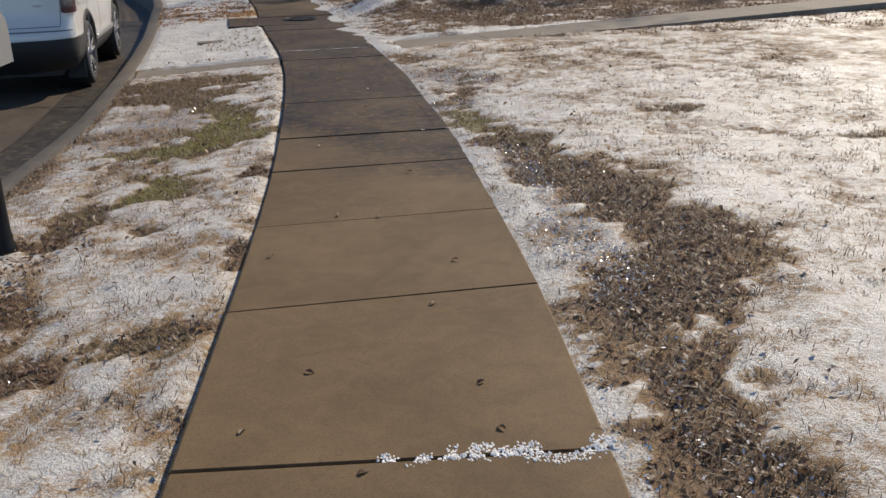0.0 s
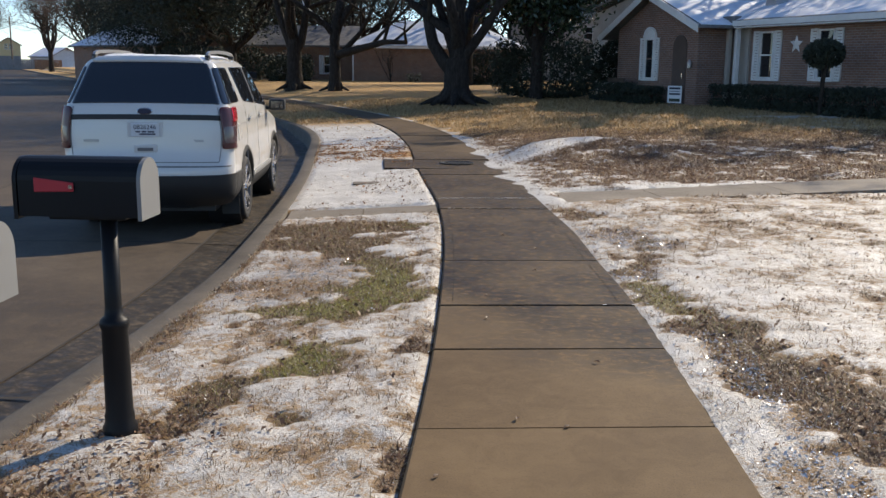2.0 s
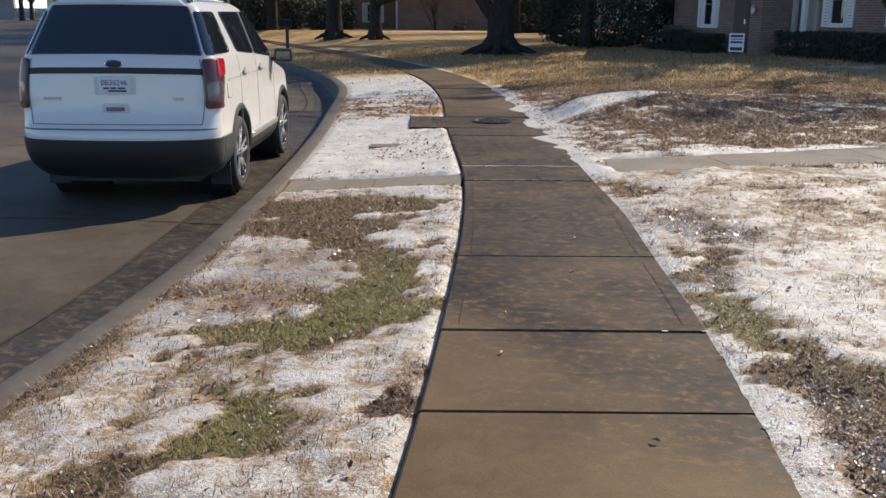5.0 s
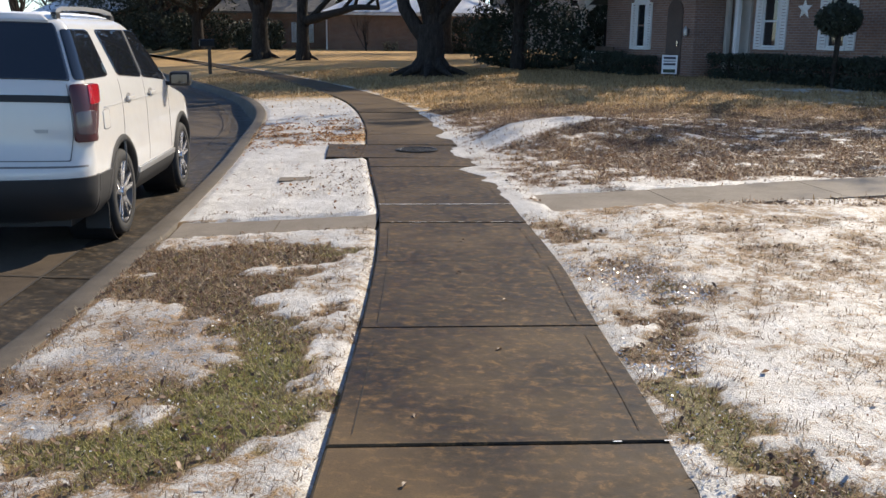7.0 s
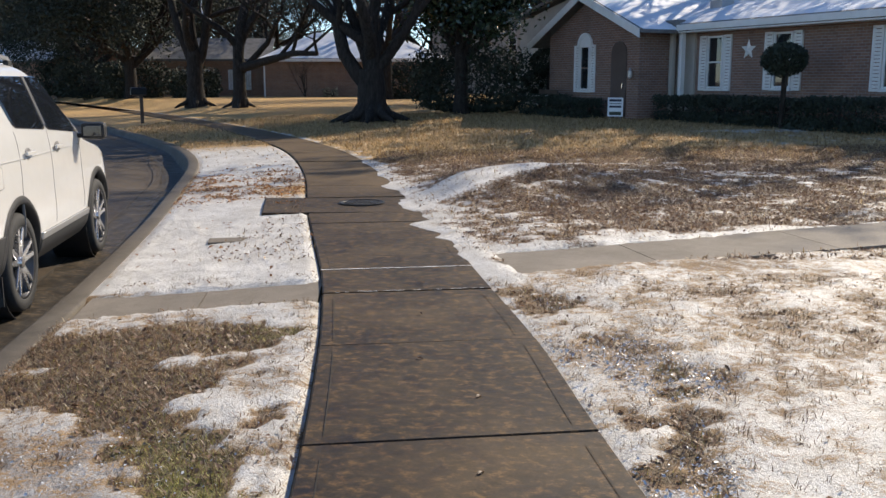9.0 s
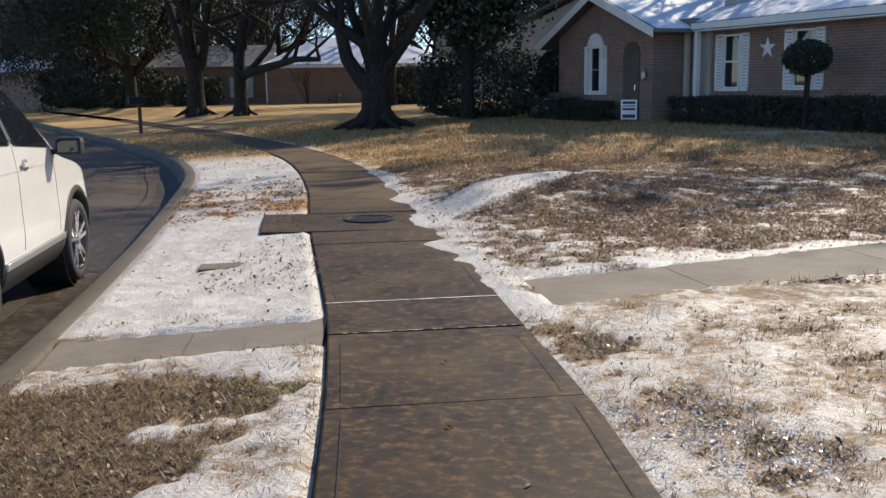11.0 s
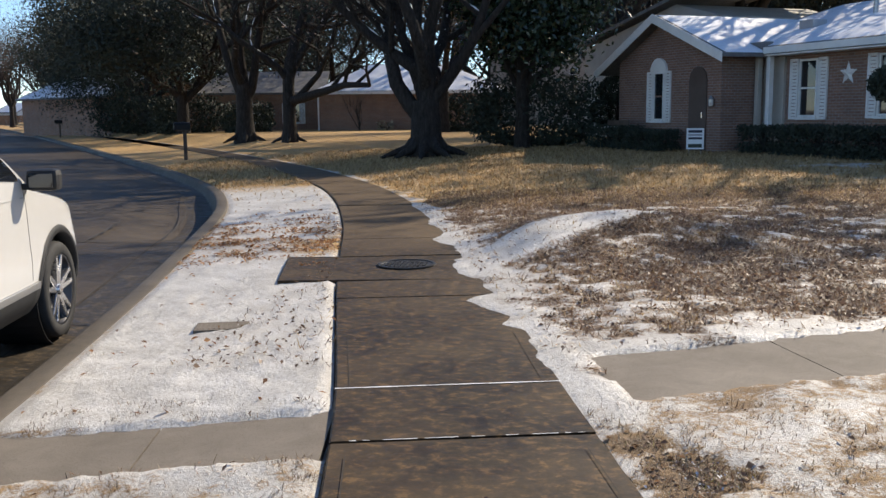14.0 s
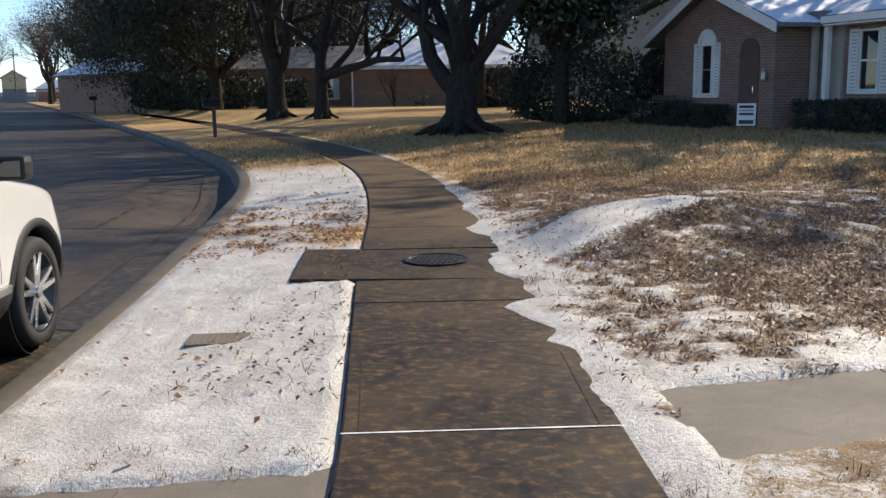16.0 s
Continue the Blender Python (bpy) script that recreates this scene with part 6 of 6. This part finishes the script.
def shrub(x, y, z, rx, ry, h, n, size, mat, label, seed, yaw=0.0, clipped=True, name="shrub"):
    """Stems with leaves massed to a clipped or loose shape."""
    top = thing(name, pose(x, y, z, 0, 0, yaw), label, "shrub")
    rs = np.random.RandomState(seed)
    g = Grower(seed)
    tips = []
    for k in range(24):
        a = rs.uniform(-1, 1, 2)
        e = Vector((a[0] * rx * 0.8, a[1] * ry * 0.8, h * rs.uniform(0.55, 0.9)))
        g.tube([Vector((a[0] * rx * 0.3, a[1] * ry * 0.3, -0.05)), Vector((a[0] * rx * 0.5, a[1] * ry * 0.5, h * 0.4)), e], [0.015, 0.012, 0.006], 4, False)
    mesh_np("stem", g.v, g.f, M_BARK, top)
    p = rs.uniform(-1, 1, (n, 3))
    if clipped:
        lim = 1 + 0.12 * (fbm(p[:, 0] * 3 + 9, p[:, 1] * 3 + p[:, 2] * 2 + 9, seed) - 0.5)
        p = np.sign(p) * np.abs(p) ** 0.6 * lim[:, None]
        c = np.stack([p[:, 0] * rx, p[:, 1] * ry, (p[:, 2] * 0.5 + 0.5) * h], -1)
    else:
        p /= np.maximum(np.linalg.norm(p, axis=1, keepdims=True), 1e-3) ** 0.6
        c = np.stack([p[:, 0] * rx, p[:, 1] * ry, (p[:, 2] * 0.5 + 0.5) * h], -1) * (0.85 + 0.35 * rs.rand(n, 1))
    leaves("foliage", [(Vector(q), None) for q in c], 1, size, 0.03, mat, top, seed)
    return top


def on_front(s, back, z=0.30):
    return 4.0 + 0.5 * s + 0.866 * back, 34.3 - 0.866 * s + 0.5 * back, z


# clipped hedges along the house front, and rounded shrubs
for s, back, rx, h in ((-4.6, -0.75, 1.0, 0.72), (-2.6, -0.75, 0.8, 0.62), (1.0, 0.6, 0.95, 0.75), (2.9, 0.6, 0.9, 0.78), (4.8, 0.6, 0.95, 0.75), (6.8, 0.6, 0.95, 0.8)):
    x, y, z = on_front(s, back)
    shrub(x, y, z, rx, 0.45, h, 5200, 0.045, M_LEAF_DARK, "dark clipped hedge below the windows", int(s * 10 + 100), -60, name="hedge")
for s, back, zc, r in ((-6.6, 0.6, 1.55, 0.75), (-7.6, 0.9, 0.8, 0.8), (5.2, 0.2, 1.45, 0.62)):
    x, y, z = on_front(s, back)
    t_ = thing("shrub", pose(x, y, z), "dark shrub clipped to rounded tufts on bare stems", "shrub")
    bm = bmesh.new()
    cyl(bm, 0.06, 0.045, -0.1, zc + 0.3, 8)
    cyl(bm, 0.04, 0.03, -0.1, zc + 0.1, 8, Matrix.Rotation(0.2, 4, "X"))
    part("stem", bm, M_BARK, t_)
    rs = np.random.RandomState(int(s * 10 + 200))
    p = rs.normal(0, 1, (4200, 3))
    p /= np.linalg.norm(p, axis=1, keepdims=True)
    p = p * (r * (0.78 + 0.25 * fbm(p[:, 0] * 2 + 5, p[:, 1] * 2 + p[:, 2] + 5, 3)))[:, None] * np.array([1, 1, 0.72]) * rs.uniform(0.75, 1, (4200, 1)) + np.array([0, 0, zc + 0.45 * r])
    leaves("foliage", [(Vector(q), None) for q in p], 1, 0.05, 0.02, M_LEAF_DARK, t_, 4)
# dense evergreen out of view, added to cast the shadow on the right lawn
x, y, z = 14.2, 26.3, 0.3
tree(x, y, z, auto_limbs(9, 8, 0.10, 2.0, 1.2, 0.9), 0.18, 1.8, 4, 19, "broadleaf evergreen tree with glossy leaves", (22, 0.09, 0.40, M_LEAF_GLOSS), kids=4, rise=0.3)
# dry shrub by the far brick wall
tree(-13.8, 66.5, 0.25, auto_limbs(31, 7, 0.03, 1.5, 0.3, 1.6), 0.05, 0.35, 3, 41, "leafless straw-coloured shrub beside the brick wall", None, kids=4, spread=0.4, rise=0.5)
shrub(-12.2, 66.8, 0.25, 0.5, 0.35, 0.75, 260, 0.10, M_BLADE_STRAW, "dry tan plant in the bed by the brick wall", 77, clipped=False)
shrub(-1.6, 40.0, 0.3, 2.2, 1.0, 2.2, 9000, 0.08, M_LEAF_DARK, "dark evergreen shrubbery beside the house", 78, -20, clipped=False)

# dark shrubs before the far houses
for k, (x, y, rx, h) in enumerate(((-24.5, 64.5, 2.2, 2.3), (-29.0, 68.5, 2.4, 2.4), (-20.6, 64.8, 1.6, 1.9), (-34.0, 76.0, 2.6, 2.6), (-41.0, 85.0, 3.0, 2.6), (-52.0, 99.0, 3.2, 2.6), (-6.5, 62.0, 2.0, 2.2))):
    shrub(x, y, 0.2, rx, 1.0, h, 4200, 0.11, M_LEAF_DARK, "dark evergreen shrub before a house", 400 + k, 30, clipped=False)
for k, (x, y, s) in enumerate(((-112, 162, 1.3), (-92, 166, 1.3), (-128, 172, 1.4), (-140, 190, 1.6))):
    tree(x, y, 0.0, auto_limbs(180 + k, 6, 0.17 * s, 4.2 * s, 2.6 * s, 0.95), 0.26 * s, 2.6 * s, 4, 190 + k, "bare winter tree with fine reddish twigs", (3, 0.12, 0.5, M_LEAF_RUST), kids=5, spread=0.62, rise=0.3)


# ---- grass blades, tufts and fallen leaves ----
def scatter(n, x0, x1, y0, y1, seed, keep):
    """Random places on the lawn, kept with the chance that keep() gives."""
    rs = np.random.RandomState(seed)
    y = y0 + (y1 - y0) * rs.rand(n)
    x = x0 + (x1 - x0) * rs.rand(n)
    s, g, t, i = cover(x, y)
    xl, xr, xk = at_y(WALK_L, y), at_y(WALK_R, y), at_y(KERB, y)
    ok = ((x < xl - 0.015) & (x > xk + 0.01)) | (x > xr + 0.01)
    ok &= on_path(x, y) < 0.2
    ok &= rs.rand(n) < keep(x, y, s, g, t, i)
    x, y = x[ok], y[ok]
    z = lawn_z(x, y) + relief(x, y)
    return np.stack([x, y, z], -1), rs


def blades(name, p, rs, length, width, lie, material, label, bend=0.35):
    """Two-part bent blades at the places p."""
    n = len(p)
    a = rs.uniform(0, 2 * math.pi, n)
    tilt = np.clip(rs.normal(lie, 0.30, n), 0.05, 1.5)
    ln = length * rs.uniform(0.5, 1.4, n)
    d = np.stack([np.cos(a) * np.sin(tilt), np.sin(a) * np.sin(tilt), np.cos(tilt)], -1) * ln[:, None]
    side = np.stack([-np.sin(a), np.cos(a), np.zeros(n)], -1) * (width * rs.uniform(0.6, 1.3, n))[:, None]
    base = p - np.array([0, 0, 0.006])
    mid = base + d * 0.55
    tip = base + d - np.array([0, 0, 1]) * (bend * ln * np.sin(tilt))[:, None] * 0.5 + np.array([0, 0, 0.004])
    v = np.stack([base - side, base + side, mid + side * 0.8, mid - side * 0.8, tip + side * 0.15, tip - side * 0.15], 1).reshape(-1, 3)
    k = np.arange(n)[:, None] * 6
    f = np.concatenate([k + np.array([[0, 1, 2, 3]]), k + np.array([[3, 2, 4, 5]])])
    ob = mesh_np(name, v, f, material)
    return tagged(ob, label, "grass", kind="stuff")


def fallen(name, p, rs, size, material, label, lift=0.012):
    """Curled leaves: a folded diamond, each tipped its own way."""
    n = len(p)
    a = rs.uniform(0, 2 * math.pi, n)
    s = size * rs.uniform(0.6, 1.4, n)
    u = np.stack([np.cos(a), np.sin(a), rs.normal(0, 0.35, n)], -1) * s[:, None]
    w = np.stack([-np.sin(a), np.cos(a), rs.normal(0, 0.45, n)], -1) * (s * 0.5)[:, None]
    c = p + np.array([0, 0, 1]) * (lift + 0.25 * s[:, None] * rs.rand(n, 1))
    up = np.array([0, 0, 1]) * (0.22 * s)[:, None]
    v = np.stack([c - u, c + w + up, c + u * 0.9, c - w + up], 1).reshape(-1, 3)
    k = np.arange(n)[:, None] * 4
    f = np.concatenate([k + np.array([[0, 1, 2]]), k + np.array([[0, 2, 3]])])
    ob = mesh_np(name, v, f, material)
    return tagged(ob, label, "leaves", kind="stuff")


def bare(s):
    return 1 - smoothstep(0.30, 0.62, s)


NEAR = (-2.9, 4.6, 2.2, 12.6)
p, rs = scatter(620000, *NEAR, 301, lambda x, y, s, g, t, i: bare(s) * (0.35 + 0.65 * t) * (1 - 0.3 * g))
blades("straw_grass", p, rs, 0.046, 0.0021, 1.1, M_BLADE_STRAW, "dead straw-coloured grass in the thawed patches")
p, rs = scatter(420000, *NEAR, 302, lambda x, y, s, g, t, i: bare(s) * (1 - t) * (1 - 0.55 * g))
blades("brown_grass", p, rs, 0.046, 0.0024, 1.1, M_BLADE_BROWN, "dead brown grass in the thawed patches")
p, rs = scatter(420000, -2.5, 1.8, 5.6, 12.6, 303, lambda x, y, s, g, t, i: bare(s - 0.05) * g)
blades("green_grass", p, rs, 0.032, 0.0017, 0.95, M_BLADE_GREEN, "short green grass in the thawed patches")


def tufts(x, y, s, g, t, i):
    n = fbm(x * 9, y * 9, 91, 3) * 0.65 + fbm(x * 26, y * 26, 92, 2) * 0.35
    return np.minimum((smoothstep(0.52, 0.68, n) + 0.035) * (1 - 0.7 * i) * (s > 0.4) * np.where(x < at_y(WALK_L, y), 1.3, 0.9), 1)


p, rs = scatter(330000, *NEAR, 304, tufts)
blades("tuft_grass", p, rs, 0.036, 0.0017, 1.05, M_BLADE_BROWN, "tips of dead grass poking through icy snow")
p, rs = scatter(200000, *NEAR, 305, tufts)
blades("tuft_straw", p, rs, 0.040, 0.0015, 1.05, M_BLADE_STRAW, "straw tips poking through icy snow")
p, rs = scatter(110000, *NEAR, 306, lambda x, y, s, g, t, i: 0.012 + 0.34 * bare(s) * (1 - 0.6 * g) + 0.25 * (capsule(x, y, -1.7, 5.3, -1.3, 5.3) < 0.3) + 0.4 * (capsule(x, y, -2.0, 4.5, -1.5, 4.6) < 0.42))
fallen("leaf_litter", p, rs, 0.016, M_BLADE_BROWN, "brown curled leaves lying on grass and snow")
p, rs = scatter(90000, 0.2, 2.5, 2.6, 12.0, 307, lambda x, y, s, g, t, i: 0.55 * i + 0.10 * bare(s) * (1 - smoothstep(0.5, 1.0, x - at_y(WALK_R, y))) + 0.12 * (x - at_y(WALK_R, y) < 0.12))
fallen("ice_crumbs", p, rs, 0.0085, M_ICE, "glittering crumbs of ice along the walk", 0.006)
p, rs = scatter(26000, -2.4, 0.2, 3.0, 9.5, 308, lambda x, y, s, g, t, i: 0.10 * bare(s) + 0.25 * i)
fallen("ice_crumbs", p, rs, 0.008, M_ICE, "glittering crumbs of ice on the verge", 0.006)
# the leafy lawn past the front path
FAR = (-2.6, 7.5, 13.2, 25.0)
p, rs = scatter(120000, *FAR, 311, lambda x, y, s, g, t, i: 0.06 + 0.9 * (1 - smoothstep(0.35, 0.75, s)) * (1 - 0.5 * t))
fallen("leaf_litter_lawn", p, rs, 0.018, M_BLADE_BROWN, "brown fallen leaves strewn over the lawn")
p, rs = scatter(260000, *FAR, 312, lambda x, y, s, g, t, i: 0.05 + 0.9 * (1 - smoothstep(0.35, 0.75, s)))
blades("lawn_grass", p, rs, 0.065, 0.003, 1.1, M_BLADE_BROWN, "dead grass on the leafy lawn")
p, rs = scatter(120000, *FAR, 313, lambda x, y, s, g, t, i: 0.03 + 0.9 * (1 - smoothstep(0.35, 0.75, s)) * t)
blades("lawn_straw", p, rs, 0.075, 0.004, 1.0, M_BLADE_GOLD, "golden dead grass on the lawn")
# the verge past the kerb path
VER = (-6.5, -1.2, 12.4, 25.0)


def verge_keep(x, y, s, g, t, i):
    xk, xl = at_y(KERB, y), at_y(WALK_L, y)
    u = (x - xk) / np.maximum(xl - xk, 0.2)
    return (x < xl) * (0.004 + 0.8 * smoothstep(16.8, 18.8, y + 3 * (fbm(x * 2.3, y * 2.3, 3) - 0.5)) * (1 - smoothstep(19.4, 22.2, y + 4 * (fbm(x * 2.3, y * 2.3, 3) - 0.5))) * smoothstep(0.40, 0.62, fbm(x * 4, y * 4, 5)) + 0.018 * smoothstep(0.60, 0.75, fbm(x * 7, y * 7, 93, 3)))


p, rs = scatter(60000, *VER, 321, verge_keep)
fallen("verge_leaves", p, rs, 0.024, M_LEAF_ORANGE, "rust-brown leaves on the snowy verge")
p, rs = scatter(60000, *VER, 322, verge_keep)
blades("verge_grass", p, rs, 0.05, 0.003, 1.0, M_BLADE_STRAW, "straw grass showing through the snowy verge")
# golden lawn in the distance
p, rs = scatter(190000, -13.0, 12.0, 24.0, 40.0, 331, lambda x, y, s, g, t, i: 0.03 + 0.6 * (1 - smoothstep(0.30, 0.60, s)))
blades("far_grass", p, rs, 0.10, 0.010, 1.0, M_BLADE_GOLD, "golden dead grass of the far lawn")
# single leaves and twigs on the walk
leaf_spots = [(0.47, 5.62), (0.24, 5.68), (0.99, 3.62), (0.80, 4.35), (-0.02, 5.0), (0.36, 3.72), (-0.17, 8.0), (0.62, 3.05), (0.2, 3.3), (1.05, 3.3), (-0.1, 7.4), (0.9, 4.9), (0.05, 9.8), (-0.4, 11.4), (-0.3, 10.4), (0.1, 8.9), (0.6, 6.6)]
base_leaf = None
for k, (x, y) in enumerate(leaf_spots):
    r = random.Random(k)
    if base_leaf is None:
        # a lobed blade folded along its rib, with a stalk
        bm = bmesh.new()
        rib = [(-0.018, 0.002), (-0.006, 0.004), (0.006, 0.004), (0.018, 0.001)]
        wide = [0.004, 0.010, 0.007, 0.002]
        mid_v = [bm.verts.new((x0, 0, z0)) for x0, z0 in rib]
        for sd in (-1, 1):
            out_v = [bm.verts.new((x0 + 0.002, sd * w0, z0 + w0 * 0.7)) for (x0, z0), w0 in zip(rib, wide)]
            for q in range(3):
                bm.faces.new((mid_v[q], mid_v[q + 1], out_v[q + 1], out_v[q]))
        st_ = [bm.verts.new(c) for c in ((-0.018, -0.0008, 0.002), (-0.018, 0.0008, 0.002), (-0.030, 0.003, 0.004))]
        bm.faces.new(st_)
        base_leaf = part("fallen_leaf", bm, M_BLADE_BROWN)
        tagged(base_leaf, "curled brown oak leaf lying on the concrete walk", "leaf", "leaves on the walk")
        base_leaf.matrix_basis = pose(x, y, 0.004, 0, 0, 40)
    else:
        sc = r.uniform(0.55, 1.15)
        copy_thing(base_leaf, pose(x, y, 0.005, r.uniform(-12, 12), r.uniform(-12, 12), r.uniform(0, 360)) @ Matrix.Scale(1.0, 4))
# thin crust of snow across the nearest joint
CX, CY = np.meshgrid(np.arange(0.66, 1.44, 0.007), np.arange(3.02, 3.30, 0.007), indexing="ij")
axis = 3.13 + 0.05 * (CX - 0.7) + 0.02 * np.sin(CX * 14)
keep_c = fbm(CX * 26, CY * 26, 71, 3) - 0.9 * np.abs(CY - axis) / (0.03 + 0.06 * smoothstep(0.66, 1.2, CX)) * 0.5 > 0.34
cv, cf = [], []
for a in range(CX.shape[0]):
    for b in range(CX.shape[1]):
        if keep_c[a, b]:
            x, y, n0 = CX[a, b] + rnd.uniform(-0.006, 0.006), CY[a, b] + rnd.uniform(-0.006, 0.006), len(cv)
            if rnd.random() < 0.35:
                continue
            h = 0.004 + 0.010 * float(vnoise(np.array([x * 60]), np.array([y * 60]), 3)[0])
            cv += [(x - 0.005, y - 0.005, 0.001), (x + 0.005, y - 0.004, 0.002), (x + 0.004, y + 0.005, 0.001), (x - 0.004, y + 0.005, 0.002), (x, y, h)]
            cf += [(n0, n0 + 1, n0 + 4), (n0 + 1, n0 + 2, n0 + 4), (n0 + 2, n0 + 3, n0 + 4), (n0 + 3, n0, n0 + 4)]
crumbs = mesh_np("snow_crust", cv, cf, M_SNOW)
tagged(crumbs, "crumbled crust of snow on the walk", "snow", kind="stuff")
